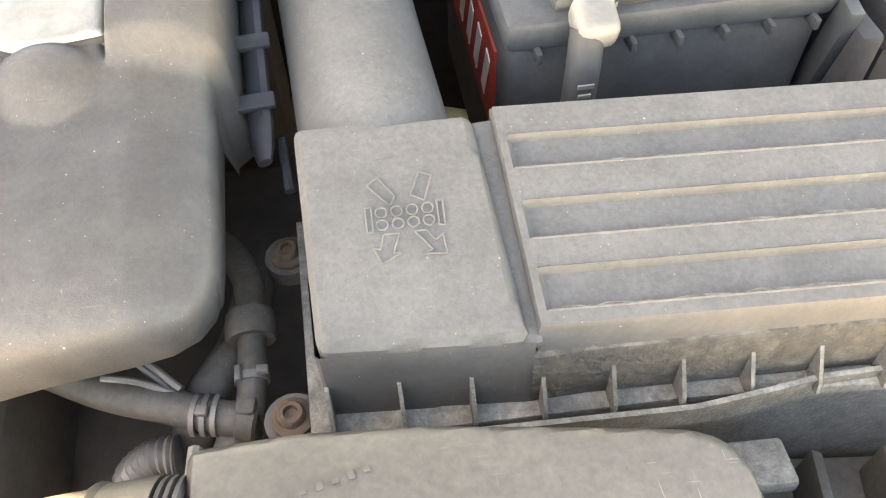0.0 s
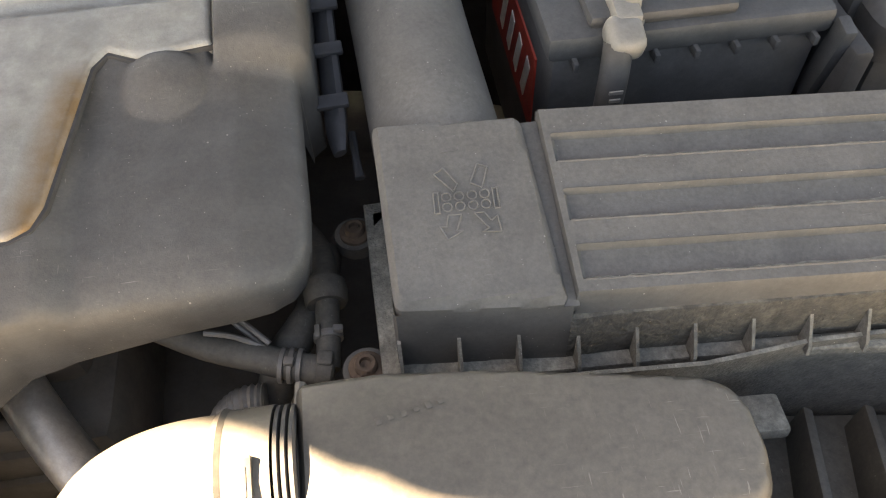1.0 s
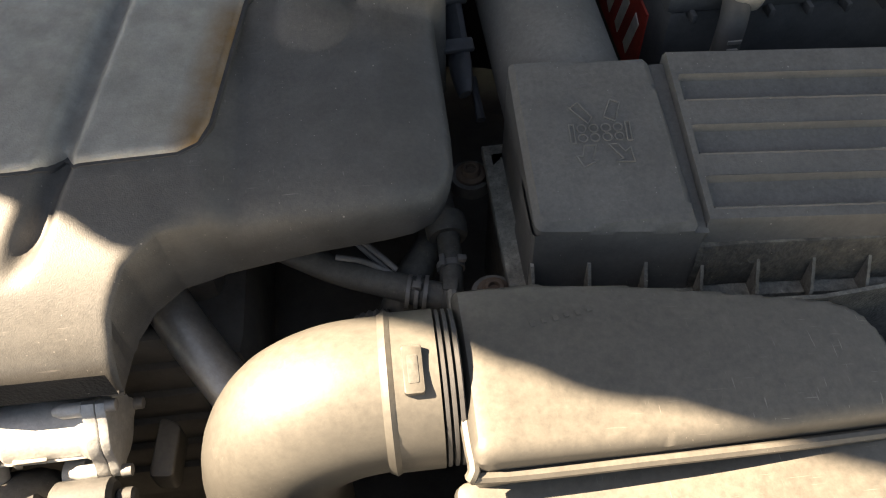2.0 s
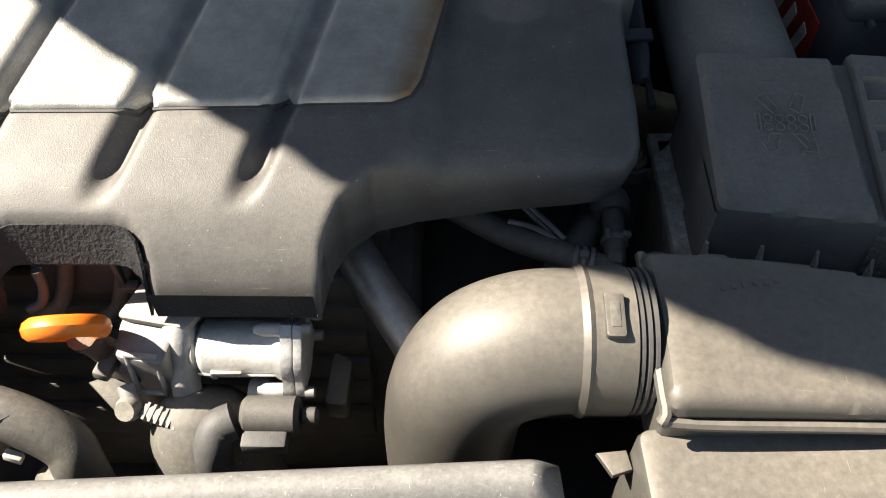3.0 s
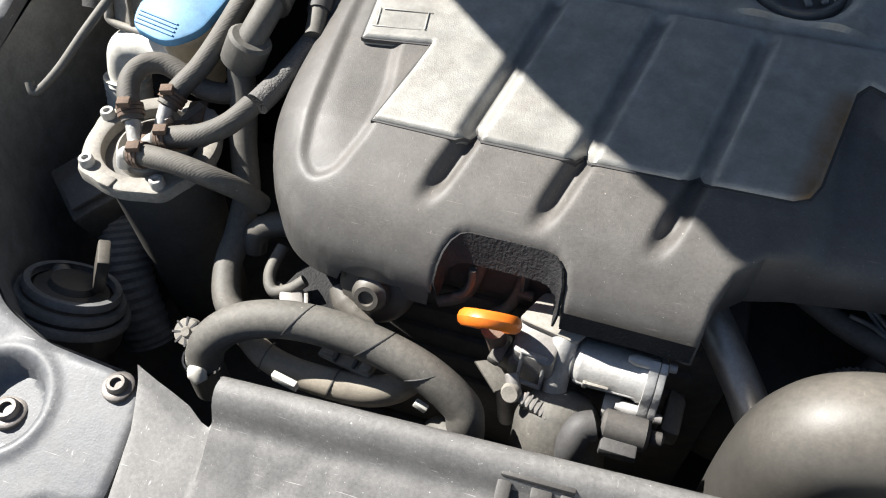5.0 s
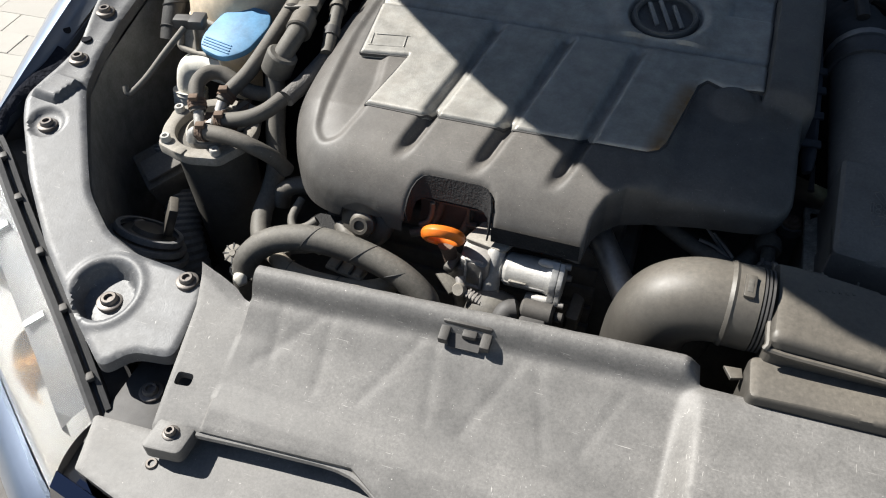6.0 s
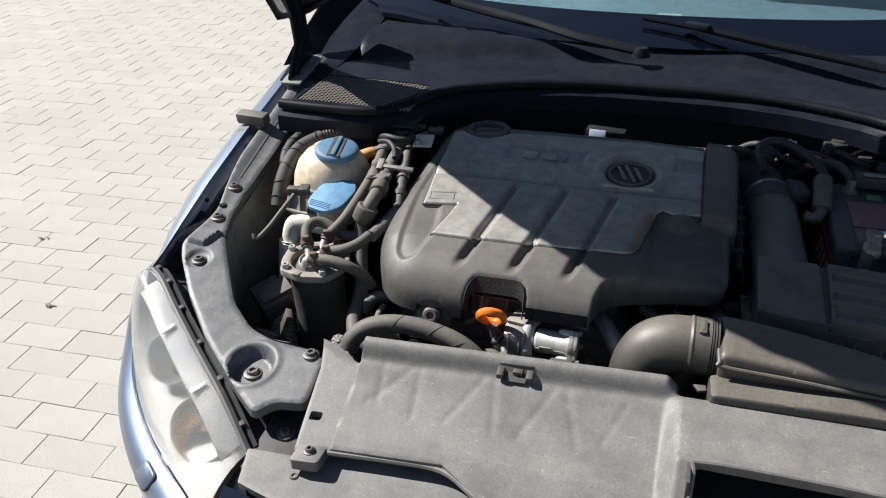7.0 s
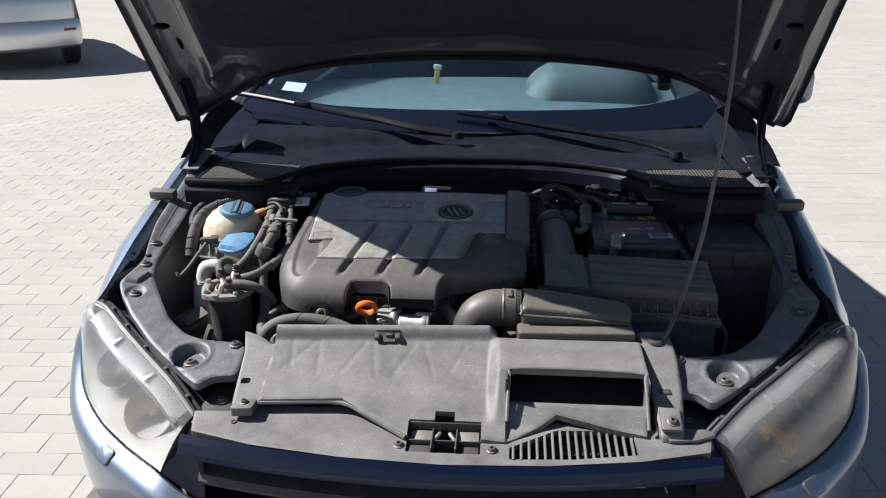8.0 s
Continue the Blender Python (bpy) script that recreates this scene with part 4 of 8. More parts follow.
PLATE = rounded(PLATE, 0.014)
for s in (-1, 1):
    poly = PLATE if s < 0 else [(-x, y) for x, y in reversed(PLATE)]
    iw = part("inner_wing", field(poly, 0.0036, plate_z, 0.016), "sheet", car, "dusty painted inner wing panel")
    rr = random.Random(11)
    for hx, hy, hz in ((0.810, 0.650, 0.790),):
        part("hole", lathe([(0, 0.001), (0.007, 0.001), (0.0078, 0.0), (0.0078, -0.002), (0, -0.002)], 16, Matrix.Translation((s * hx, hy, float(plate_z(np.array([hx]), np.array([hy]), np.array([1.0]))[0]) + 0.0005))), "bulkhead", iw)
    part("wing_gutter", loft([[(s * x, y, z) for x, z in ((0.800, zz - 0.045), (0.826, zz - 0.060), (0.846, zz - 0.055), (0.849, zz - 0.020))] for y, zz in ((0.46, 0.765), (0.70, 0.836), (0.90, 0.886), (1.20, 0.93))]), "black", iw)
    strip = []
    for y in np.linspace(0.475, 0.635, 18):
        zz = float(np.interp(y, YS[:5], ZT[:5]))
        reach = 0.006 + 0.016 * math.exp(-((y - 0.600) / 0.030) ** 2) + rr.uniform(-0.002, 0.004)
        zz -= 0.018 * float(ease(y, 0.52, 0.62))
        strip.append([(s * 0.853, y, zz + 0.0015), (s * 0.846, y, zz - 0.001), (s * (0.848 - reach), y + rr.uniform(-0.002, 0.002), zz - 0.006 - 0.3 * reach)])
    part("drain_hole", lathe([(0, 0.0012), (0.006, 0.0012), (0.0068, 0.0), (0, -0.001)], 16, along((s * 0.8565, 0.665, 0.8165), (s * (0.8565 - 0.8), 0.665, 0.8165 + 0.6))), "bulkhead", iw)
    part("foam_strip", thick(loft(strip), 0.003), "felt", iw, "torn black foam strip along the wing edge")
    part("fold_gap", loft([[(s * (0.812 + 0.035 * (y - 0.7) + w), y, float(plate_z(np.array([0.812 + 0.035 * (y - 0.7)]), np.array([y]), np.array([1.0]))[0]) + 0.0012) for w in (0.0, 0.0045)] for y in np.linspace(0.735, 1.16, 16)]), "black", iw, "dark gap along the folded rail")
    part("inner_rail", thick(loft([[(s * (x + w), y, float(np.interp(y, YS[:6], ZT[:6])) - 0.024 + e) for w, e in ((0.0, 0.0), (0.004, 0.006), (0.012, 0.006), (0.016, 0.0))] for y, x in ((0.66, 0.808), (0.75, 0.816), (0.85, 0.822), (1.0, 0.828), (1.18, 0.840))]), 0.003), "sheet", iw, "folded sheet metal rail")
    part("bay_side", loft([[(s * x, y, 0.70 + 0.225 * (y - 0.25) - k) for x, y in ((0.47, 0.366), (0.569, 0.372), (0.621, 0.390), (0.674, 0.433), (0.702, 0.473), (0.744, 0.538), (0.770, 0.580), (0.784, 0.64), (0.788, 0.80), (0.794, 1.0), (0.807, 1.22))] for k in (0.0, 0.15, 0.36)]), "bay_paint", iw)
    for x, y in ((0.785, 0.506), (0.812, 0.705), (0.802, 0.615), (0.830, 1.14), (0.845, 1.07), (0.580, 0.314), (0.488, 0.352)):
        z = float(plate_z(np.array([x]), np.array([y]), np.array([1.0]))[0])
        bolt_at("bolt", (s * x, y, z + 0.003), 0.0085 if x != 0.580 else 0.010)
    part("buffer_block", block((0.075, 0.030, 0.026), (s * 0.865, 0.905, 0.902), (8, 0, s * 6), 0.006), "rubber", iw, "rubber buffer block")
part("bay_floor", block((1.7, 1.2, 0.03), (0, 0.65, 0.36), bevel=0.01), "dark", car, "grimy engine bay tray")
part("radiator", block((0.95, 0.05, 0.34), (0, 0.20, 0.46), bevel=0.01), "black", car, "dark radiator")
for s in (-1, 1):
    part("side_gap_panel", block((0.085, 0.15, 0.02), (s * 0.487, 0.235, 0.640), bevel=0.004), "black", car)
    bolt_at("bolt", (s * 0.490, 0.241, 0.655), 0.009)

# ---- radiator cover with its air scoop, front cover, latch ----
rad = thing("radiator_cover", "dusty black plastic radiator cover with an air scoop", "engine cover panel", (0, 0.28, 0.66))
UP = [(-0.4665, 0.363), (-0.445, 0.3555), (-0.415, 0.3475), (-0.402, 0.340), (-0.394, 0.338), (-0.3915, 0.3705), (-0.20, 0.381), (0.097, 0.397), (0.099, 0.372), (0.20, 0.374), (0.405, 0.371),
      (0.407, 0.25), (0.398, 0.158), (0.222, 0.192), (0.12, 0.128), (-0.07, 0.128), (-0.114, 0.150), (-0.218, 0.207), (-0.395, 0.197), (-0.446, 0.186), (-0.4505, 0.25), (-0.4555, 0.32)]
LATCH = [(-0.074, 0.095), (0.072, 0.095), (0.072, 0.166), (0.018, 0.166), (0.018, 0.186), (-0.022, 0.186), (-0.022, 0.166), (-0.074, 0.166)]
MOUTH = rounded([(0.128, 0.214), (0.398, 0.214), (0.398, 0.249), (0.128, 0.249)], 0.008)
SLOT = rounded([(-0.442, 0.234), (-0.422, 0.236), (-0.422, 0.249), (-0.442, 0.248)], 0.004)


def rad_z(x, y, d):
    base = np.interp(y - (0.055 * x + 0.001) * ease(y, 0.30, 0.345), (0.10, 0.18, 0.22, 0.25, 0.27, 0.345, 0.354, 0.3585, 0.3615, 0.3650, 0.3690, 0.3740, 0.379, 0.384, 0.388, 0.392, 0.40), (0.652, 0.681, 0.700, 0.708, 0.716, 0.7485, 0.7515, 0.7545, 0.7600, 0.7685, 0.7745, 0.7785, 0.7795, 0.7780, 0.7745, 0.768, 0.760))
    base = np.where(x < -0.392, np.interp(y, (0.10, 0.18, 0.25, 0.33, 0.345, 0.37), (0.655, 0.680, 0.708, 0.738, 0.745, 0.756)) + 0.016 * ease(-x, 0.400, 0.452) * ease(y - 0.45 * (-x - 0.40), 0.322, 0.346), base)
    for x0, y0, x1, y1 in ((-0.30, 0.34, -0.36, 0.28), (-0.29, 0.34, -0.285, 0.27), (-0.19, 0.34, -0.235, 0.27), (-0.17, 0.34, -0.16, 0.27), (-0.08, 0.345, -0.12, 0.27), (-0.06, 0.345, -0.035, 0.27), (0.03, 0.345, 0.0, 0.28), (-0.35, 0.34, -0.345, 0.28)):
        l2 = (x1 - x0) ** 2 + (y1 - y0) ** 2
        u = np.clip(((x - x0) * (x1 - x0) + (y - y0) * (y1 - y0)) / l2, 0, 1)
        base = base - 0.0008 * np.exp(-(np.hypot(x - x0 - u * (x1 - x0), y - y0 - u * (y1 - y0)) / 0.006) ** 2)
    hump = np.interp(y, (0.12, 0.16, 0.25, 0.36, 0.38), (0.655, 0.675, 0.752, 0.762, 0.755))
    scoop = np.interp(y, (0.14, 0.17, 0.205, 0.216, 0.235), (0.658, 0.668, 0.694, 0.696, 0.688))
    z = base + (hump - base) * ease(x - 0.20 * np.clip(0.26 - y, 0, 1) * 0, 0.078, 0.106)
    within = (x > 0.121) & (x < 0.401) & (y < 0.2305)
    z = np.where(within, scoop, z)
    return z - lip(d, 0.0043, 0.0015)


part("panel", field(UP, 0.0031, rad_z, 0.012, [LATCH, MOUTH, SLOT]), "carrier", rad, "", 32)
part("scoop_floor", block((0.28, 0.16, 0.004), (0.263, 0.290, 0.668), (4, 0, 0), bevel=0), "carrier_dark", rad)
part("scoop_wall", block((0.28, 0.004, 0.09), (0.263, 0.365, 0.712), bevel=0), "carrier_dark", rad)
for x in (0.120, 0.404):
    part("scoop_side", block((0.004, 0.16, 0.09), (x, 0.290, 0.705), bevel=0), "carrier_dark", rad)
part("scoop_lip", tube([(0.122, 0.165, 0.680), (0.126, 0.235, 0.744), (0.134, 0.248, 0.753), (0.26, 0.249, 0.755), (0.392, 0.247, 0.751), (0.400, 0.235, 0.742), (0.402, 0.165, 0.672)], 0.0038, 8, 6), "carrier", rad)
part("catch", joined(block((0.054, 0.009, 0.008), (-0.142, 0.3635, 0.7705), (0, 0, 2), 0.002), block((0.011, 0.024, 0.010), (-0.1645, 0.352, 0.7625), (8, 0, 2), 0.002), block((0.011, 0.024, 0.010), (-0.1195, 0.354, 0.7625), (8, 0, 2), 0.002), block((0.016, 0.010, 0.008), (-0.138, 0.355, 0.7640), (8, 0, 2), 0.002)), "carrier_dark", rad, "small plastic catch")
part("catch_hole", block((0.034, 0.020, 0.003), (-0.142, 0.3505, 0.7580), (22, 0, 2), 0), "black", rad)
part("screw_tab", prism(rounded([(-0.443, 0.162), (-0.398, 0.166), (-0.396, 0.205), (-0.440, 0.208)], 0.008), 0.668, 0.687, 0.003), "carrier", rad)
bolt_at("bolt", (-0.419, 0.186, 0.689), 0.006)
part("edge_step", tube([(-0.395, 0.197, 0.680), (-0.30, 0.204, 0.682), (-0.218, 0.205, 0.682), (-0.16, 0.176, 0.674), (-0.114, 0.149, 0.665), (-0.078, 0.128, 0.658)], 0.005, 8, 5), "carrier", rad)

low = thing("front_cover", "dusty grey plastic cover above the grille", "engine cover panel", (0, 0.12, 0.62))
LOWP = [(-0.530, 0.192), (-0.44, 0.196), (-0.395, 0.215), (-0.218, 0.222), (-0.114, 0.162), (-0.07, 0.140), (0.12, 0.140), (0.222, 0.200), (0.395, 0.185), (0.46, 0.20), (0.530, 0.192),
        (0.515, 0.130), (0.38, 0.096), (0.20, 0.073), (0.0, 0.064), (-0.20, 0.073), (-0.38, 0.096), (-0.515, 0.130)]
VENT = [(0.128, 0.085), (0.128, 0.118), (0.222, 0.174), (0.372, 0.180), (0.376, 0.112), (0.25, 0.092)]
part("panel", field(LOWP, 0.0042, lambda x, y, d: 0.646 + 0.10 * (y - 0.06) - lip(d, 0.0043, 0.0012), 0.012, [LATCH, VENT]), "carrier", low)
for i in range(16):
    x = 0.128 + (i + 0.5) * 0.248 / 16
    y0, y1 = np.interp(x, (0.128, 0.25, 0.376), (0.085, 0.092, 0.112)), np.interp(x, (0.128, 0.222, 0.372), (0.118, 0.174, 0.180))
    part("slat", block((0.0052, y1 - y0 + 0.004, 0.010), (x, (y0 + y1) / 2, 0.648), (5, 0, 0), 0.0015), "carrier", low)
part("vent_floor", block((0.27, 0.12, 0.004), (0.25, 0.13, 0.610), bevel=0), "black", low)
for x, y in ((-0.436, 0.160), (-0.088, 0.112), (0.095, 0.108), (0.435, 0.160)):
    bolt_at("bolt", (x, y, 0.653), 0.007)
side = thing("rod_plate", "grey plastic bracket beside the bonnet rod", "bracket", (0.44, 0.27, 0.68))
part("plate", field(rounded([(0.404, 0.408), (0.470, 0.413), (0.479, 0.366), (0.481, 0.330), (0.476, 0.235), (0.468, 0.150), (0.424, 0.150), (0.412, 0.25)], 0.008), 0.004, lambda x, y, d: np.interp(y, (0.15, 0.19, 0.24, 0.41), (0.668, 0.692, 0.720, 0.767)) - lip(d, 0.008, 0.005), 0.03), "carrier", side)
part("slot", block((0.022, 0.012, 0.004), (0.440, 0.236, 0.7185), (18, 0, 2), 0.001), "black", side)
part("tab", block((0.040, 0.052, 0.012), (0.444, 0.178, 0.690), (24, 0, 0), 0.004), "carrier", side)
bolt_at("bolt", (0.446, 0.168, 0.6945), 0.007, normal=(0, -0.4, 0.9))

part("corner_flap", prism(rounded([(0.437, 0.146), (0.490, 0.150), (0.535, 0.172), (0.520, 0.190), (0.490, 0.186), (0.455, 0.196), (0.437, 0.188)], 0.008), 0.658, 0.664, 0.002), "carrier", low)

latch = thing("bonnet_latch", "bonnet lock with pale catch blocks in a square opening", "latch", (0, 0.15, 0.62))
part("well", block((0.16, 0.14, 0.006), (0, 0.15, 0.605), bevel=0), "black", latch)
for s in (-1, 1):
    part("block", block((0.046, 0.034, 0.030), (s * 0.046, 0.146, 0.638), (12, 0, 0), 0.003), "dull", latch)
    part("lower_block", block((0.046, 0.026, 0.03), (s * 0.046, 0.112, 0.630), bevel=0.003), "black", latch)
    part("hook", tube([(s * 0.018, 0.165, 0.640), (s * 0.010, 0.150, 0.655), (s * 0.020, 0.135, 0.650), (s * 0.026, 0.120, 0.635)], 0.004, 8, 5), "dull", latch)
part("frame", joined(*[block(a, b, bevel=0.001) for a, b in (((0.146, 0.003, 0.02), (0, 0.164, 0.662)), ((0.003, 0.07, 0.02), (-0.024, 0.13, 0.650)), ((0.003, 0.07, 0.02), (0.024, 0.13, 0.650)), ((0.146, 0.003, 0.02), (0, 0.128, 0.645)))]), "carrier_dark", latch)

# ---- engine cover ----
COV = [(-0.440, 0.985), (-0.452, 0.80), (-0.458, 0.66), (-0.448, 0.585), (-0.418, 0.530), (-0.375, 0.502), (-0.340, 0.497), (-0.300, 0.497),
       (-0.267, 0.497), (-0.2655, 0.506), (-0.263, 0.514), (-0.2585, 0.5225), (-0.252, 0.5285), (-0.244, 0.531), (-0.180, 0.5315), (-0.170, 0.529), (-0.1625, 0.5225), (-0.159, 0.512), (-0.157, 0.497), (-0.10, 0.497), (-0.050, 0.496), (-0.047, 0.522), (-0.036, 0.546), (-0.018, 0.562), (0.010, 0.568),
       (0.08, 0.571), (0.118, 0.5725), (0.138, 0.5745), (0.152, 0.5805), (0.160, 0.591), (0.1640, 0.606), (0.1650, 0.630), (0.164, 0.728), (0.174, 0.738), (0.177, 0.975), (0.160, 0.995), (0.0, 1.005), (-0.20, 1.008), (-0.42, 1.0)]
BEND = [(p.x, p.y) for p in spline([(-0.440, 0.98, 0), (-0.452, 0.80, 0), (-0.458, 0.66, 0), (-0.448, 0.585, 0), (-0.418, 0.530, 0), (-0.375, 0.502, 0), (-0.30, 0.497, 0)], 6)]
COV = BEND[:-1] + COV[7:]
SOFT = [(-0.440, 1.20)] + BEND + [(0.50, 0.494), (0.50, 1.20)]
CHAN = [(-0.2665, 0.612), (-0.171, 0.614), (-0.0775, 0.617)]
SLANT = 0.20
DIP = rounded([(-0.404, 0.99), (-0.420, 0.73), (-0.4145, 0.66), (-0.4095, 0.597), (-0.404, 0.560), (-0.387, 0.544), (-0.368, 0.552), (-0.353, 0.595), (-0.352, 0.64), (-0.36, 0.68), (-0.37, 0.99)], 0.012)


def cover_base(x, y):
    return np.interp(y, (0.45, 0.54, 0.60, 0.95, 1.02), (0.796, 0.824, 0.842, 0.893, 0.890)) - 0.010 * ease(x, 0.005, 0.03) * ease(y, 0.76, 0.70)


def grooves(x, y, depth, w):
    z = 0 * x
    for cx, cy in CHAN:
        off = x - (cx + SLANT * (y - cy) - 0.10 * np.clip(cy - y, 0, 1))
        z = z - depth * np.exp(-np.abs(off / w) ** 2.6) * ease(y, 0.535, 0.575) * ease(y, 0.79, 0.775)
    return z


def cover_z(x, y, d):
    soft, _, _ = nearest(x, y, SOFT)
    k = ease(x, -0.02, 0.04)
    edge, _, _ = nearest(x, y, DIP)
    dimple = 0.0060 * ease(np.where(inside(x, y, DIP), edge, -edge), -0.006, 0.007)
    bump = 0.010 * np.clip(1 - ((x - 0.078) / 0.028) ** 2 - ((y - 0.722) / 0.026) ** 2, 0, 1) ** 0.8
    rim = 0.012 * ease(y, 0.726, 0.742) * ease(x, 0.110, 0.114) - 0.008 * np.exp(-((x - 0.1115) / 0.0025) ** 2) * ease(y, 0.730, 0.745)
    facet = -0.30 * np.clip(x - 0.124, 0, 0.05) * (1 - ease(y, 0.724, 0.736)) - lip(0.180 - x, 0.040, 0.034) * ease(y, 0.726, 0.742) * ease(x, 0.12, 0.14) - lip(y - 0.570, 0.020, 0.012) * k
    return cover_base(x, y) + grooves(x, y, 0.0125, 0.0085) - dimple + bump + rim + facet - lip(soft, 0.068, 0.050) * (1 - k) - lip(d, 0.006 + 0.003 * k, 0.004 + 0.004 * k)


def cover_floor(x, y):
    z = 0.742 if -0.44 < x < -0.27 else (0.762 if x > -0.44 else 0.705)
    if y < 0.52 and abs(x + 0.322) < 0.031:
        z = 0.742 + 0.95 * math.sqrt(0.031 ** 2 - (x + 0.322) ** 2)
    if y > 0.499 and -0.268 < x < -0.156 and y < 0.54:
        return (x * 0.94 - 0.0127, y + 0.016, 0.778)
    return (x - 0.004 * float(ease(x, 0.10, 0.15)), y + 0.004 * (y < 0.60), float(np.interp(x, (-0.05, 0.0, 0.07, 0.15), (0.762, 0.767, 0.7795, 0.786)))) if x > -0.045 and y < 0.72 else (x, y, z)


cov = thing("engine_cover", "dusty black plastic engine cover with a silver ribbed panel", "engine cover", (-0.14, 0.75, 0.72))
part("shell", field(COV, 0.0024, cover_z, 0.03, floor=cover_floor), "cover", cov, "", 42)
PAN = [(-0.352, 0.600), (-0.278, 0.600), (-0.270, 0.606), (-0.263, 0.618), (-0.256, 0.603), (-0.186, 0.604), (-0.178, 0.610), (-0.170, 0.622), (-0.163, 0.606), (-0.094, 0.608), (-0.086, 0.614), (-0.077, 0.625), (-0.068, 0.610),
       (-0.006, 0.612), (0.006, 0.618), (0.013, 0.632), (0.034, 0.735), (0.044, 0.747), (0.064, 0.738), (0.112, 0.744), (0.110, 0.966), (-0.02, 0.978), (-0.25, 0.972), (-0.288, 0.962), (-0.302, 0.945), (-0.33, 0.936), (-0.365, 0.940), (-0.385, 0.955),
       (-0.406, 0.952), (-0.402, 0.80), (-0.394, 0.686), (-0.330, 0.695), (-0.336, 0.665)]


def panel_z(x, y, d):
    z = cover_base(x, y) + 0.010 * ease(x, 0.005, 0.03) * ease(y, 0.76, 0.70) + 0.0045 + grooves(x, y, 0.011, 0.0085) * ease(y, 0.60, 0.612)
    band = 0.0045 * ease(y, 0.782, 0.790) * ease(y, 0.80, 0.79)
    title = -0.004 * ease(y, 0.862, 0.868) * ease(y, 0.918, 0.912) * ease(x, -0.28, -0.27) * ease(x, -0.11, -0.12)
    r = np.hypot(x + 0.025, y - 0.850)
    ring = 0.006 * np.exp(-((r - 0.060) / 0.012) ** 2) * (y > 0.80) - 0.006 * (1 - ease(r, 0.044, 0.050))
    step = -0.004 * (1 - ease(np.maximum(np.abs(x - 0.085) / 0.03, np.abs(y - 0.895) / 0.025), 0.8, 1.1))
    return z - band + title + ring + step - lip(d, 0.005, 0.003)


part("silver_panel", field(PAN, 0.0017, panel_z, 0.008), "panel", cov, "dusty silver grained panel with sloping ribs", 42)
area = sum(a[0] * b[1] - b[0] * a[1] for a, b in zip(PAN, PAN[1:] + PAN[:1]))
part("panel_gap", field(inset(PAN, -0.0022 if area > 0 else 0.0022), 0.0026, lambda x, y, d: panel_z(x, y, d + 0.01) - 0.0036, 0.004), "black", cov, "dark gap round the panel", 42)
part("label_frame", joined(*[block(size, c, (8, 0, 8), 0.0004) for size, c in (((0.046, 0.0014, 0.002), (-0.366, 0.702, 0.8610)), ((0.046, 0.0014, 0.002), (-0.362, 0.724, 0.8648)), ((0.0014, 0.022, 0.002), (-0.387, 0.711, 0.8628)), ((0.0014, 0.022, 0.002), (-0.342, 0.716, 0.8638)))]), "panel", cov)
emb = part("emblem", lathe([(0, 0.001), (0.036, 0.001), (0.037, 0.005), (0.041, 0.006), (0.043, 0.004), (0.044, 0.0)], 40, Matrix.Translation((-0.025, 0.850, 0.8785)) @ pose(0, 0, 0, 8, 0, 0)), "cover", cov, "round badge in a ring")
part("badge_ring", lathe([(0.0355, 0.005), (0.038, 0.0085), (0.041, 0.0085), (0.043, 0.005)], 40, Matrix.Translation((-0.025, 0.850, 0.8785)) @ pose(0, 0, 0, 8, 0, 0)), "cover", emb)
part("badge_bars", joined(*[moved(block((0.006, l, 0.004), (x, y, 0.0055), (0, 0, a), 0.0012), Matrix.Translation((-0.025, 0.850, 0.8785)) @ pose(0, 0, 0, 8, 0, 0)) for x, y, l, a in ((-0.016, 0.0, 0.046, 22), (0.0, 0.0, 0.060, 22), (0.016, 0.0, 0.046, 22))]), "dull", emb)
for dx, w in ((-0.030, 0.030), (0.010, 0.032), (0.040, 0.008)):
    part("raised_mark", block((w, 0.024, 0.004), (-0.198 + dx, 0.888, 0.886), (8, 0, 0), 0.002), "panel", cov)
# the front recess: a grained sloping rim, black sheets behind it for shaded depth
RIM = [(-0.2662, 0.4985), (-0.2650, 0.506), (-0.2622, 0.5145), (-0.2575, 0.5220), (-0.2510, 0.5275), (-0.2440, 0.5298), (-0.212, 0.5303), (-0.180, 0.5303), (-0.1705, 0.5278), (-0.1638, 0.5215), (-0.1602, 0.512), (-0.1588, 0.4985)]
rim_rows = []
for k, fall in ((1.0, 0.0), (0.992, 0.15), (0.975, 0.55), (0.955, 0.92), (0.95, 1.0)):
    row = []
    for x, y in RIM:
        top = float(cover_z(np.array([x]), np.array([y + 0.002]), np.array([0.006]))[0]) - 0.0015
        mid = float(ease(y, 0.506, 0.527))
        row.append((-0.212 + (x + 0.212) * k, y - 0.0105 * fall * mid, top + (0.758 + 0.029 * mid - top) * fall))
    rim_rows.append(row)
part("recess_rim", thick(loft(rim_rows), 0.002), "cover_edge", cov, "rough black rim of the front recess")
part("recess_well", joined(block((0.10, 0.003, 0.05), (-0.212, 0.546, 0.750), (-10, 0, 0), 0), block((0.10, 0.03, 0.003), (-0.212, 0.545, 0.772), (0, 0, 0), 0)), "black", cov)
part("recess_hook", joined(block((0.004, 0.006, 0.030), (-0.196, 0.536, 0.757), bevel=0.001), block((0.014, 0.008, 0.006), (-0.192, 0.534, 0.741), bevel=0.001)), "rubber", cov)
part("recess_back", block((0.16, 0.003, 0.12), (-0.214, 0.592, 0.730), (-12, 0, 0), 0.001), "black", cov)
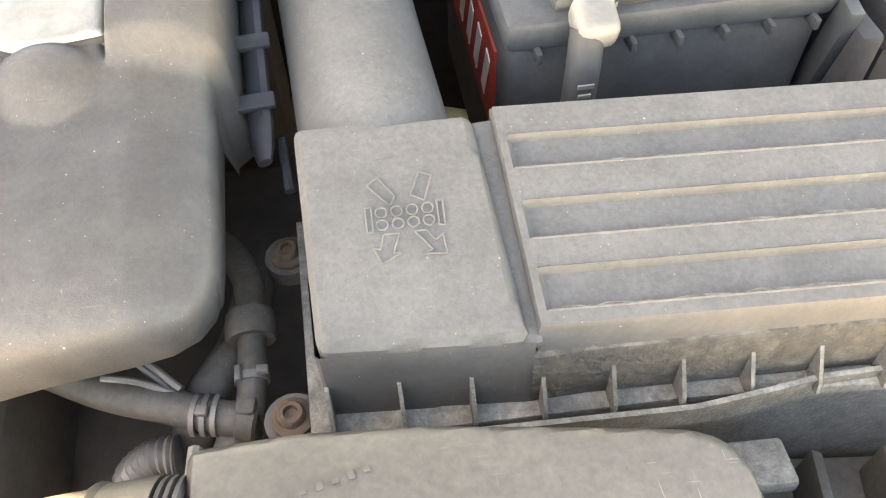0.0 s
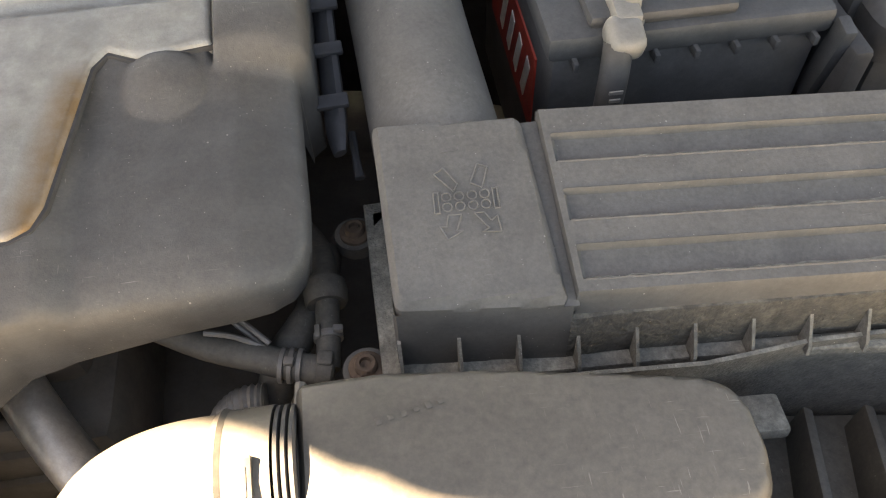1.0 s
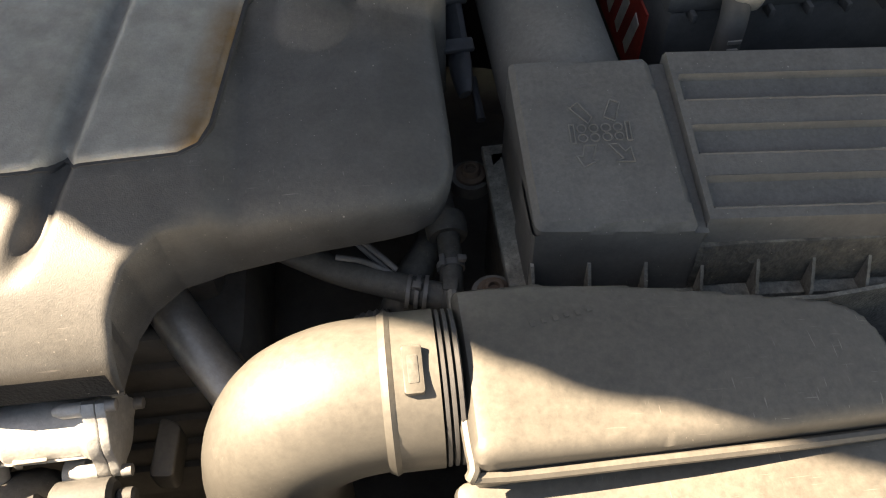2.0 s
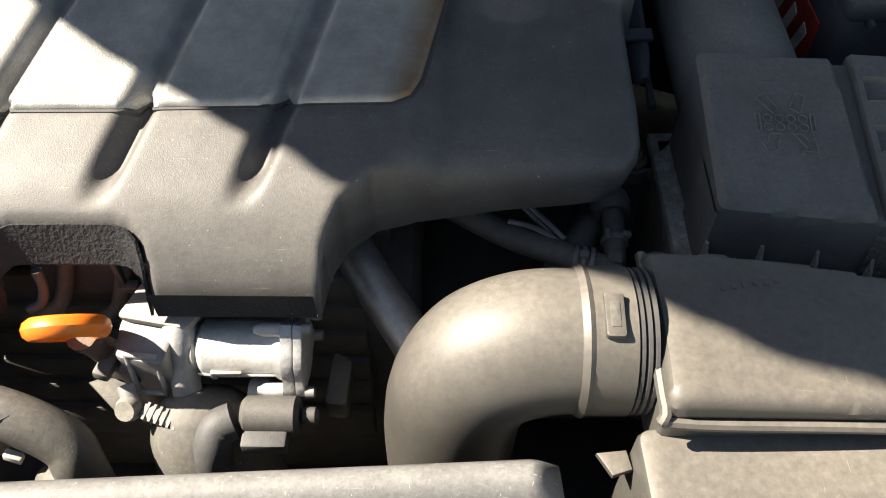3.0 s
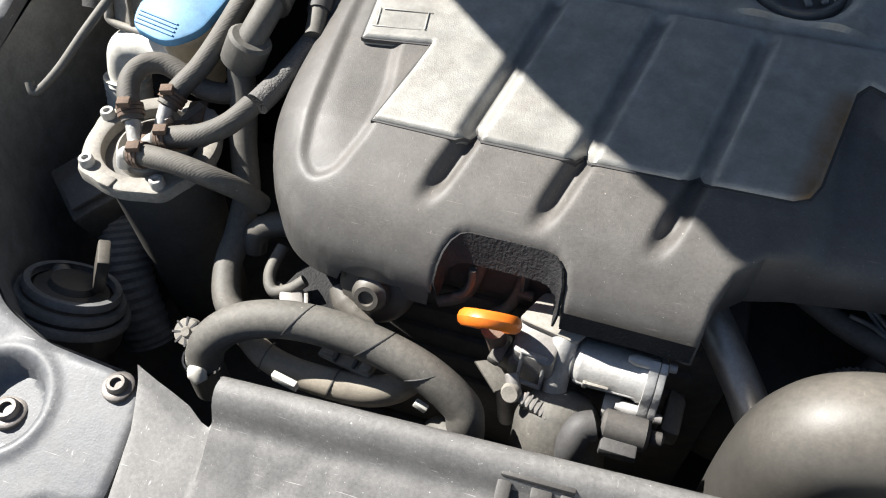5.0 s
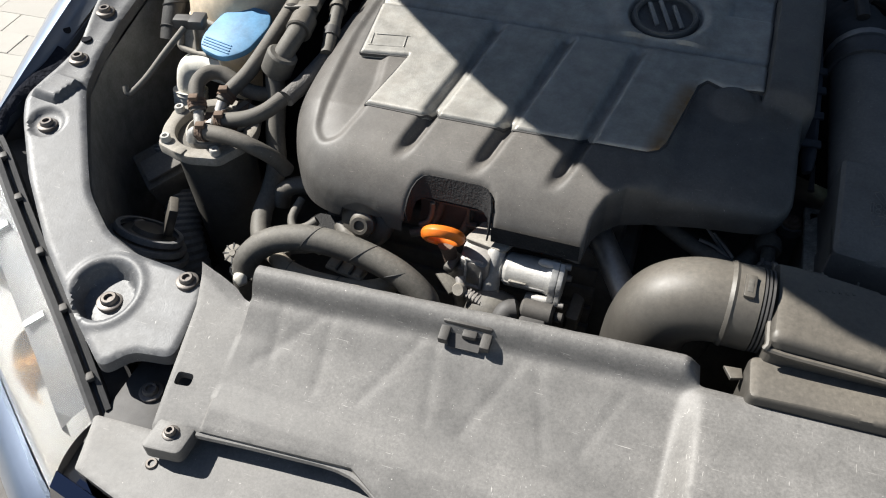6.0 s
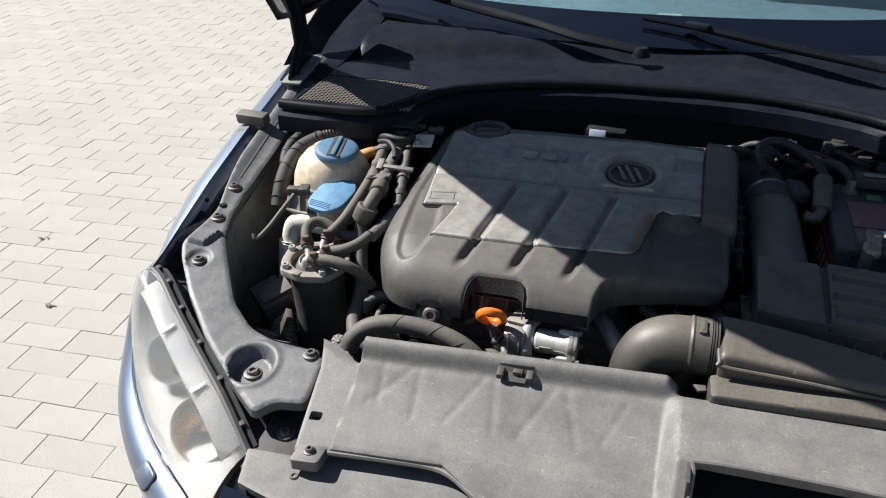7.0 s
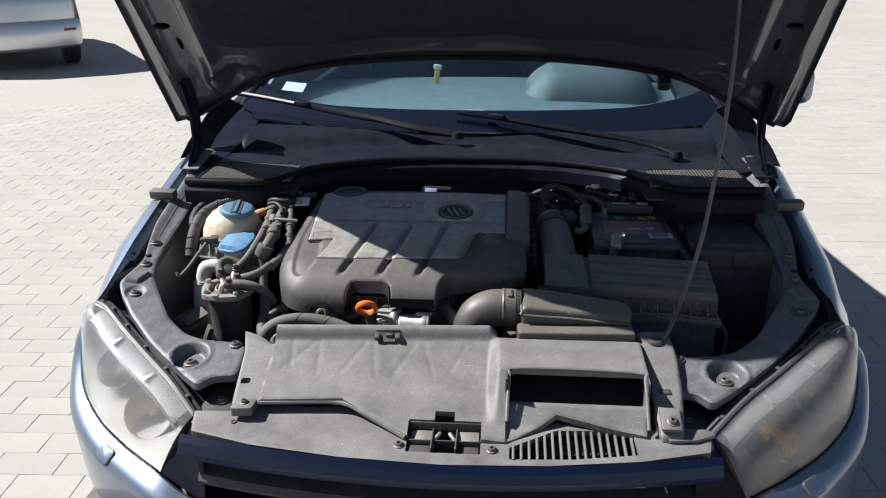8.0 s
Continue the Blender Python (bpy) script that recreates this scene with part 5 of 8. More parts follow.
part("lower_band", loft([[(x, 0.4945, z) for x in (-0.1565, -0.12, -0.085, -0.0525)] for z in (0.787, 0.775, 0.763)] + [[(x, 0.520, 0.763) for x in (-0.1565, -0.12, -0.085, -0.0525)]]), "cover_edge", cov, "rough lower edge of the cover")
solid("breather_pipe", tube([(-0.236, 0.517, 0.782), (-0.236, 0.514, 0.768), (-0.240, 0.510, 0.756), (-0.250, 0.508, 0.750)], 0.0036, 10), "carrier_dark", "thin dark pipe inside the cover recess", "pipe")
oil = solid("oil_filler_cap", lathe([(0.0, 0.000), (0.031, 0.000), (0.034, 0.012), (0.040, 0.015), (0.047, 0.013), (0.050, 0.002), (0.052, -0.03), (0, -0.03)], 36, Matrix.Translation((-0.338, 0.978, 0.884))), "black", "black ribbed oil filler cap set in the cover", "cap")
part("grip", block((0.058, 0.010, 0.012), (-0.338, 0.978, 0.888), (0, 0, 20), 0.003), "black", oil)
blk = thing("engine_block", "dark grimy engine block under its cover", "engine", (-0.14, 0.72, 0.36))
part("crankcase", block((0.42, 0.42, 0.32), (-0.20, 0.76, 0.54), bevel=0.02), "oily", blk)
part("head", block((0.38, 0.34, 0.06), (-0.20, 0.77, 0.72), bevel=0.012), "dark", blk)
part("gearbox", block((0.30, 0.34, 0.16), (0.13, 0.74, 0.52), (0, 6, 4), 0.04, 3), "oily", blk)
part("heat_shield", block((0.62, 0.10, 0.36), (-0.14, 1.085, 0.66), bevel=0.02), "dark", blk)
for i in range(6):
    part("manifold_rib", block((0.30, 0.012, 0.05), (-0.18, 0.560 - 0.006 * i, 0.70 - 0.03 * i), bevel=0.004), "oily", blk)

# ---- air filter box ----
box = thing("air_filter_box", "dust-covered black air filter box with a ribbed lid", "air filter box", (0.40, 0.61, 0.50))
LT = [(0.209, 0.5535), (0.209, 0.677), (0.306, 0.671), (0.312, 0.5435)]


def lid_z(x, y, d):
    return 0.8095 + (y - 0.545) * 0.245 - lip(d, 0.006, 0.005)


part("outlet_cap", field(rounded(LT, 0.006), 0.004, lid_z, 0.02, floor=lambda x, y: 0.752), "airbox", box, "smooth cap with a moulded arrow sign", 32)
LX = [0.3175, 0.3185, 0.320, 0.3225, 0.324, 0.3255, 0.330] + list(np.linspace(0.345, 0.597, 22)) + [0.602, 0.604]
BANDS = ((0.070, 0.237), (0.370, 0.530), (0.688, 0.838))
LV = sorted([0.0, 0.010, 0.03, 0.300, 0.62, 0.87, 0.90, 0.95, 0.985, 1.0, 0.15, 0.45, 0.76] + [v + o for a_, b_ in BANDS for v, o in ((a_, -0.009), (a_, -0.003), (a_, 0.010), (b_, -0.010), (b_, 0.003), (b_, 0.009))])


def lid_row(x):
    f, r_ = 0.5455 - 0.068 * (x - 0.345), 0.6725 - 0.068 * (x - 0.345)
    row = [(x, f - 0.004, 0.752)]
    for v in LV:
        y = f + v * (r_ - f)
        z = 0.8085 + (y - 0.545) * 0.245
        if any(a < v < b for a, b in BANDS) and x > 0.3226:
            z -= 0.0042 * min(1.0, (x - 0.3225) / 0.002)
        elif any(a - 0.006 < v < b + 0.006 for a, b in BANDS) and x > 0.3226:
            z += 0.0007
        if v in (0.0, 1.0) or x in (0.3175, 0.604):
            z -= 0.004
        row.append((x, y, z))
    return row + [(x, r_ + 0.002, 0.752)]


rows = [lid_row(x) for x in LX]
rows = [[(0.3170, y, 0.752) for _, y, _ in rows[0]]] + rows + [[(0.606, y, 0.752) for _, y, _ in rows[-1]]]
part("ribbed_lid", loft(rows), "airbox", box, "ribbed lid grey with dust", 30)
rd = random.Random(5)
for a_, b_ in BANDS:
    run = []
    for x in np.linspace(0.326, 0.600, 40):
        f, r_ = 0.5455 - 0.068 * (x - 0.345), 0.6725 - 0.068 * (x - 0.345)
        y = f + (a_ + 0.016) * (r_ - f) + rd.uniform(-0.0009, 0.0009)
        run.append((float(x), y, 0.8085 + (y - 0.545) * 0.245 - 0.0045 + rd.uniform(-0.0004, 0.0003)))
    part("dirt_line", tube(run, [0.0009, 0.0016, 0.0022, 0.0026], 6, 1), "airbox_dirty", box, "line of settled dirt")
part("lid_groove", block((0.012, 0.130, 0.010), (0.3125, 0.608, 0.812), (13.8, 0, 0.5), 0.001), "airbox", box)
OUTL = [(0.204, 0.545), (0.202, 0.68), (0.40, 0.688), (0.612, 0.675), (0.604, 0.512), (0.50, 0.528), (0.40, 0.535)]
part("base", field(OUTL, 0.012, lambda x, y, d: 0.750 + 0 * x - lip(d, 0.006, 0.004), 0.2, floor=lambda x, y: 0.52), "airbox_dirty", box, "lower tray crusted with dust")
part("flange", prism([(0.196, 0.537), (0.196, 0.69), (0.40, 0.697), (0.620, 0.682), (0.612, 0.500), (0.50, 0.518), (0.40, 0.527)], 0.738, 0.746, 0.002), "airbox_dirty", box)
for i in range(11):
    x = 0.209 + 0.0372 * i
    f = float(np.interp(x, (0.20, 0.40, 0.50, 0.605), (0.545, 0.5335, 0.527, 0.511)))
    fin = [(f + 0.008, 0.775), (f + 0.005, 0.775), (f - 0.010, 0.753), (f - 0.012, 0.745), (f + 0.008, 0.745)]
    part("rib", ([(x + e, y, z) for e in (-0.0011, 0.0011) for y, z in fin], [(0, 1, 2, 3, 4), (9, 8, 7, 6, 5)] + [(k, (k + 1) % 5 + 0, (k + 1) % 5 + 5, k + 5) for k in range(5)]), "airbox_dirty", box)
crust = [(0.3145, 0.5402), (0.345, 0.5400), (0.45, 0.5330), (0.605, 0.5225)]
part("crusted_wall", loft([[(x, y - 0.001, 0.748) for x, y in crust], [(x, y + 0.0005, 0.775) for x, y in crust], [(x, y + 0.0025, 0.788) for x, y in crust], [(x, y + 0.008, 0.789) for x, y in crust]]), "crust", box, "front wall under a crust of dried dirt")
part("cap_wall", loft([[(0.2072, 0.60, z + 0.004), (0.2074, 0.5555 - d, z), (0.2092, 0.5536 - d, z), (0.26, 0.5487 - d, z), (0.3150, 0.5434 - d, z)] for z, d in ((0.746, 0.0035), (0.775, 0.0015), (0.8025, 0.0003))]), "airbox", box, "smooth wall below the cap")
lipc = [(0.204, 0.533), (0.30, 0.5275), (0.40, 0.5215), (0.44, 0.5225), (0.47, 0.526), (0.52, 0.525), (0.61, 0.505)]
part("front_lip", thick(loft([[(x, y, 0.730) for x, y in lipc], [(x, y - 0.001, 0.744) for x, y in lipc], [(x, y - 0.0015, 0.7545 + 0.002 * math.sin(60 * x)) for x, y in lipc]]), 0.003), "airbox_dirty", box)
for x, y, z in ((0.186, 0.556, 0.738), (0.187, 0.682, 0.722)):
    part("ear", joined(lathe([(0, -0.012), (0.016, -0.012), (0.016, 0.0), (0.0, 0.0)], 18, Matrix.Translation((x, y, z))), block((0.03, 0.022, 0.012), (x + 0.014, y, z - 0.006), bevel=0.002)), "airbox", box)
    bolt_at("bolt", (x, y, z + 0.004), 0.0075, material="rust", label="rusty cross-head screw in a plastic ear")
# the moulded sign: two flared bars above, a row of small rings, two arrows below
SG = Matrix.Translation((0.2615, 0.6125, 0.8264)) @ pose(0, 0, 0, 13.8, 0, -2)
def stroke(pts, w=0.0006):
    return joined(*[rod((a[0], a[1], 0), (b[0], b[1], 0), w, 6) for a, b in zip(pts, pts[1:])])
sign = [stroke([(-0.004, 0.014), (-0.012, 0.026), (-0.018, 0.022), (-0.007, 0.009), (-0.004, 0.014)]), stroke([(0.004, 0.014), (0.010, 0.027), (0.016, 0.024), (0.011, 0.010), (0.004, 0.014)]),
        stroke([(-0.020, 0.009), (-0.020, -0.005), (-0.017, -0.005), (-0.017, 0.009), (-0.020, 0.009)]), stroke([(0.020, 0.009), (0.020, -0.005), (0.017, -0.005), (0.017, 0.009), (0.020, 0.009)]),
        stroke([(-0.004, -0.007), (-0.008, -0.018), (-0.004, -0.018), (-0.014, -0.023), (-0.018, -0.014), (-0.014, -0.015), (-0.012, -0.007), (-0.004, -0.007)]),
        stroke([(0.004, -0.007), (0.012, -0.018), (0.007, -0.020), (0.019, -0.021), (0.018, -0.010), (0.014, -0.013), (0.010, -0.007), (0.004, -0.007)])]
for i in range(4):
    for y in (0.0055, -0.0015):
        c = (-0.012 + 0.008 * i, y)
        sign.append(stroke([(c[0] + 0.003 * math.cos(a), c[1] + 0.003 * math.sin(a)) for a in np.linspace(0, 2 * math.pi, 11)]))
part("moulded_sign", moved(joined(*sign), SG), "sign", box, "raised air flow sign")

# ---- intake pipe from the box to the back ----
pipe = thing("intake_pipe", "dusty black intake pipe running to the back of the bay", "pipe", (0.25, 0.85, 0.75))
part("tube", tube([(0.256, 0.655, 0.790), (0.254, 0.70, 0.796), (0.250, 0.78, 0.806), (0.246, 0.86, 0.815), (0.242, 0.90, 0.818)], [0.046, 0.046, 0.045, 0.045, 0.045], 28), "airbox", pipe)
part("collar", tube([(0.243, 0.885, 0.817), (0.241, 0.915, 0.82)], [0.049, 0.049], 28, 3), "black", pipe)
part("clamp", tube([(0.241, 0.92, 0.82), (0.240, 0.932, 0.82)], [0.0475, 0.0475], 28, 3), "dull", pipe)
part("bellows", tube([(0.240, 0.93, 0.82), (0.225, 1.0, 0.82), (0.17, 1.06, 0.80), (0.10, 1.09, 0.78)], 0.044, 20, 8, 0.006, 0.012), "black", pipe)
part("sensor", block((0.035, 0.05, 0.03), (0.285, 0.915, 0.852), (0, 10, 12), 0.005), "black", pipe)
vh = solid("vent_hose", tube([(0.225, 0.945, 0.872), (0.215, 1.0, 0.90), (0.25, 1.03, 0.905), (0.30, 1.0, 0.895), (0.33, 0.95, 0.88), (0.338, 0.90, 0.86)], 0.0085, 12), "grime", "thin black vent hose looping behind the intake pipe", "hose")
part("canister", rod((0.330, 0.935, 0.876), (0.326, 0.858, 0.846), 0.017, 16, 0.005), "rubber", vh)
part("elbow", tube([(0.326, 0.858, 0.846), (0.315, 0.838, 0.838), (0.295, 0.840, 0.84)], 0.010, 10), "rubber", vh)

# ---- cold air duct in front: elbow, bellows, flat box, lower box ----
duct = thing("air_duct", "dusty brown-grey plastic air duct with a curved elbow", "air duct", (0.20, 0.45, 0.65))
part("elbow", tube([(0.134, 0.466, 0.784), (0.106, 0.466, 0.784), (0.080, 0.4655, 0.780), (0.056, 0.463, 0.767), (0.041, 0.458, 0.742), (0.035, 0.452, 0.705), (0.034, 0.446, 0.64), (0.034, 0.443, 0.58)], [0.044, 0.044, 0.0450, 0.0455, 0.0455, 0.045, 0.044, 0.043], 36, 8), "duct", duct)
part("bead", tube([(0.107, 0.466, 0.784), (0.111, 0.466, 0.784), (0.115, 0.466, 0.784)], [0.0445, 0.0468, 0.0445], 36, 4), "duct", duct)
part("sleeve", tube([(0.111, 0.466, 0.784), (0.138, 0.466, 0.784)], [0.0452, 0.0452], 36, 3), "duct", duct)
for i in range(3):
    part("bellows_ring", lathe([(0.040, -0.002), (0.0445, -0.001), (0.0445, 0.001), (0.040, 0.002)], 36, along((0.1405 + 0.004 * i, 0.466, 0.784), (0.3, 0.466, 0.784))), "black", duct)
LOOP = Matrix.Translation((0.1245, 0.4545, 0.8286)) @ pose(0, 0, 0, 14, 0, 0)
part("latch_loop", moved(prism(rounded([(-0.0055, -0.013), (0.0055, -0.013), (0.0055, 0.013), (-0.0055, 0.013)], 0.002), -0.002, 0.0022, 0.0008), LOOP), "duct", duct)
part("latch_slot", moved(prism(rounded([(-0.0028, -0.0075), (0.0028, -0.0075), (0.0028, 0.0075), (-0.0028, 0.0075)], 0.001), 0.0, 0.0026, 0.0002), LOOP), "rubber", duct)
DB = [(0.151, 0.407), (0.150, 0.512), (0.20, 0.5135), (0.26, 0.509), (0.32, 0.500), (0.376, 0.491), (0.390, 0.484), (0.3965, 0.471), (0.398, 0.445), (0.394, 0.424), (0.388, 0.416), (0.33, 0.413), (0.25, 0.409)]


def duct_z(x, y, d):
    return 0.815 - 0.10 * np.clip(x - 0.17, 0, 1) + 0.006 * np.sin(np.clip((y - 0.41) / 0.11, 0, 1) * math.pi) - lip(d, 0.007, 0.006)


part("flat_box", field(rounded(DB, 0.006), 0.004, duct_z, 0.05, floor=lambda x, y: 0.752), "duct", duct, "", 40)
part("box_lip", tube([(0.152, 0.515, 0.806), (0.1495, 0.46, 0.812), (0.151, 0.411, 0.803), (0.158, 0.405, 0.797), (0.25, 0.406, 0.792), (0.33, 0.409, 0.784), (0.388, 0.412, 0.778)], 0.0035, 8, 6), "duct", duct)
part("lower_box", prism(rounded([(0.142, 0.362), (0.140, 0.412), (0.25, 0.420), (0.395, 0.430), (0.398, 0.372), (0.25, 0.366)], 0.008), 0.60, 0.776, 0.006), "duct", duct, "", 40)
part("torn_flap", prism([(0.128, 0.392), (0.140, 0.396), (0.138, 0.408), (0.120, 0.406)], 0.752, 0.756, 0.001), "duct", duct)
# faint stamped marks on the flat box, an oval mould mark and seams on the elbow
for i in range(6):
    part("stamped_mark", block((0.0032, 0.0042 - 0.0012 * (i % 2), 0.0005), (0.193 + 0.0068 * i, 0.481 + 0.0016 * i, float(duct_z(np.array(0.193 + 0.0068 * i), np.array(0.481), np.array(1.0))) + 0.0003), (0, 4, 12), 0.0002), "duct", duct)
part("mould_mark", tube([(0.052 + 0.007 * math.cos(a), 0.4375 + 0.0035 * math.sin(a), 0.8005 + 0.0025 * math.sin(a) + 0.004 * math.cos(a)) for a in np.linspace(0, 2 * math.pi, 15)], 0.0006, 5, 2), "duct", duct)

# ---- battery and what stands beside it ----
bat = thing("battery", "black car battery with faded red and pale labels on its lid", "battery", (0.445, 0.86, 0.62))
part("case", block((0.205, 0.250, 0.19), (0.447, 0.862, 0.727), bevel=0.006), "battery", bat, "", 40)
lid = part("lid", block((0.215, 0.258, 0.022), (0.447, 0.862, 0.833), bevel=0.006), "battery", bat)
part("terminal_step", block((0.11, 0.050, 0.012), (0.425, 0.765, 0.848), bevel=0.005), "battery", lid)
part("handle", joined(block((0.20, 0.010, 0.010), (0.447, 0.745, 0.830), bevel=0.003), *[block((0.004, 0.014, 0.008), (0.36 + 0.03 * i, 0.733, 0.822), bevel=0.001) for i in range(7)]), "battery", bat, "moulded grip ledge")
part("side_label", block((0.002, 0.17, 0.075), (0.3438, 0.860, 0.755), bevel=0), "red", bat, "bright red label")
part("label_flash", joined(*[block((0.001, 0.012, 0.045), (0.3424, 0.80 + 0.03 * i, 0.755), (20, 0, 0), 0) for i in range(4)]), "white", bat)
part("top_label", block((0.155, 0.100, 0.0015), (0.452, 0.858, 0.8452), bevel=0), "pink", bat, "faded red label")
part("info_label", block((0.060, 0.034, 0.0015), (0.515, 0.800, 0.8456), (0, 0, 2), 0), "label", bat, "pale blue printed label")
for i in range(4):
    part("print_bar", block((0.045 - 0.006 * (i % 2), 0.003, 0.0008), (0.513, 0.811 - 0.0075 * i, 0.8468), (0, 0, 2), 0), "pink", bat)
for x, y, w in ((0.455, 0.848, 0.03), (0.495, 0.852, 0.02)):
    part("print_bar", block((w, 0.010, 0.0008), (x, y, 0.8463), bevel=0), "label", bat)
for x, y, mt in ((0.490, 0.935, "yellow"), (0.512, 0.945, "yellow"), (0.425, 0.935, "green")):
    part("warning_label", block((0.026, 0.022, 0.0012), (x, y, 0.8455), bevel=0), mt, bat)
for x, y in ((0.385, 0.955), (0.400, 0.75)):
    part("post", lathe([(0, 0.020), (0.008, 0.020), (0.009, 0.0), (0.014, 0.0), (0.014, -0.006), (0, -0.006)], 16, Matrix.Translation((x, y, 0.848))), "lead", bat)
clampt = thing("battery_clamp", "grey lead battery clamp with a thick black cable", "cable clamp", (0.385, 0.735, 0.84))
part("clamp", joined(block((0.027, 0.030, 0.022), (0.391, 0.726, 0.846), (18, 0, 0), 0.008, 4), block((0.020, 0.040, 0.014), (0.395, 0.750, 0.856), (8, 0, 0), 0.004)), "lead", clampt)
part("cable", tube([(0.386, 0.722, 0.845), (0.383, 0.712, 0.825), (0.381, 0.708, 0.79), (0.380, 0.706, 0.74), (0.37, 0.70, 0.68)], 0.0105, 16), "black", clampt, "black cable with worn print")
part("worn_print", joined(*[block((0.010 - 0.002 * (i % 3), 0.0012, 0.003), (0.381, 0.6975, 0.822 - 0.0075 * i), (8, 0, 0), 0) for i in range(7)]), "dull", clampt)
part("nut", lathe([(0, 0.006), (0.006, 0.006), (0.007, 0.0), (0, 0.0)], 6, Matrix.Translation((0.412, 0.752, 0.862))), "chrome", clampt)
red = thing("positive_lead", "battery lead with dusty metal fuse links", "cable", (0.45, 0.97, 0.85))
part("fuse_holder", block((0.13, 0.035, 0.025), (0.455, 0.975, 0.862), bevel=0.005), "black", red)
part("link", joined(block((0.05, 0.010, 0.004), (0.43, 0.968, 0.877), bevel=0.001), block((0.03, 0.012, 0.006), (0.49, 0.968, 0.878), bevel=0.001)), "dull", red)
part("lead", tube([(0.385, 0.960, 0.866), (0.36, 0.99, 0.88), (0.32, 1.03, 0.86), (0.27, 1.06, 0.80)], 0.009, 10), "black", red)
fuse = thing("fuse_box", "black plastic fuse box with a clipped lid", "fuse box", (0.70, 0.87, 0.60))
part("base", block((0.20, 0.27, 0.22), (0.700, 0.865, 0.700), bevel=0.010), "black", fuse)
part("lid", field(rounded([(0.592, 0.725), (0.806, 0.725), (0.812, 1.0), (0.60, 1.01)], 0.02), 0.010, lambda x, y, d: 0.832 + 0.008 * ease(d, 0.03, 0.036) - lip(d, 0.012, 0.010), 0.03), "black", fuse)
for y in (0.78, 0.93):
    part("clip", block((0.012, 0.030, 0.035), (0.592, y, 0.820), bevel=0.003), "black", fuse)
part("front_latch", block((0.03, 0.012, 0.04), (0.70, 0.722, 0.815), bevel=0.003), "black", fuse)
brk = thing("battery_bracket", "black plastic bracket with steel strips beside the battery", "bracket", (0.575, 0.80, 0.60))
part("wall", block((0.016, 0.24, 0.19), (0.572, 0.83, 0.725), bevel=0.004), "black", brk)
for i in range(3):
    part("strip", block((0.010, 0.018, 0.09), (0.560, 0.735 + 0.05 * i, 0.79), (10, 0, 0), 0.002), "battery", brk)
tray = thing("lower_shroud", "dusty ribbed plastic shroud below the air box", "shroud", (0.52, 0.45, 0.50))
part("body", block((0.24, 0.10, 0.14), (0.52, 0.455, 0.58), (-14, 0, -8), 0.008), "rubber", tray)
for i in range(5):
    part("rib", block((0.008, 0.10, 0.05), (0.43 + 0.045 * i, 0.470 - 0.005 * i, 0.655), (-18, 12, -24), 0.002), "rubber", tray)
part("shelf", block((0.07, 0.03, 0.012), (0.425, 0.500, 0.700), (-8, 0, -4), 0.003), "airbox_dirty", tray)
hs = solid("wiring_hose", tube([(0.47, 0.40, 0.56), (0.50, 0.405, 0.62), (0.55, 0.415, 0.64), (0.60, 0.43, 0.62), (0.64, 0.45, 0.57)], 0.014, 12, 8, 0.002, 0.006), "rubber", "black corrugated wiring hose low in the bay", "hose")
hs = solid("wiring_hose", tube([(0.45, 0.39, 0.50), (0.47, 0.395, 0.58), (0.53, 0.40, 0.60), (0.60, 0.42, 0.585)], 0.010, 10, 8), "rubber", "black rubber hose low in the bay", "hose")
solid("red_wire", tube([(0.62, 0.55, 0.72), (0.635, 0.535, 0.70), (0.63, 0.52, 0.66), (0.61, 0.50, 0.62)], 0.005, 8), "rust", "reddish wire hanging beside the air box", "wire")

# ---- hoses between the engine cover and the air box ----
ch = thing("coolant_hose", "dusty black coolant hose with spring clamps", "hose", (0.10, 0.58, 0.70))
part("run", tube([(0.03, 0.625, 0.730), (0.075, 0.600, 0.724), (0.112, 0.586, 0.720), (0.135, 0.577, 0.718), (0.153, 0.572, 0.716)], 0.0105, 16), "rubber", ch)
part("clamp", joined(*[lathe([(0.0105, -0.0015), (0.0125, -0.0015), (0.0125, 0.0015), (0.0105, 0.0015)], 18, along((x, 0.5775 - 0.2 * (x - 0.133), 0.7182), (x + 0.1, 0.556, 0.710))) for x in (0.128, 0.134, 0.140)], block((0.007, 0.006, 0.005), (0.134, 0.574, 0.7305), (0, 0, -12), 0.001)), "dull", ch)
part("joint", joined(rod((0.150, 0.5735, 0.716), (0.163, 0.570, 0.714), 0.0118, 18, 0.002), block((0.012, 0.012, 0.014), (0.158, 0.575, 0.722), (0, 0, -10), 0.003)), "rubber", ch, "dusty plastic hose joint")
part("riser", tube([(0.158, 0.572, 0.716), (0.1605, 0.590, 0.719), (0.1615, 0.612, 0.722), (0.1615, 0.640, 0.722), (0.156, 0.680, 0.712), (0.13, 0.73, 0.69), (0.08, 0.77, 0.66)], [0.0092, 0.0088, 0.0088, 0.0092, 0.0105, 0.0105, 0.0105], 16), "rubber", ch)
part("riser_clamp", joined(lathe([(0.0088, -0.0025), (0.0106, -0.0025), (0.0106, 0.0025), (0.0088, 0.0025)], 18, along((0.1607, 0.5955, 0.7195), (0.1612, 0.640, 0.726))), block((0.007, 0.005, 0.005), (0.1685, 0.5955, 0.729), (0, 12, 0), 0.001), block((0.004, 0.010, 0.004), (0.1545, 0.5955, 0.729), (0, -14, 0), 0.001)), "dull", ch)
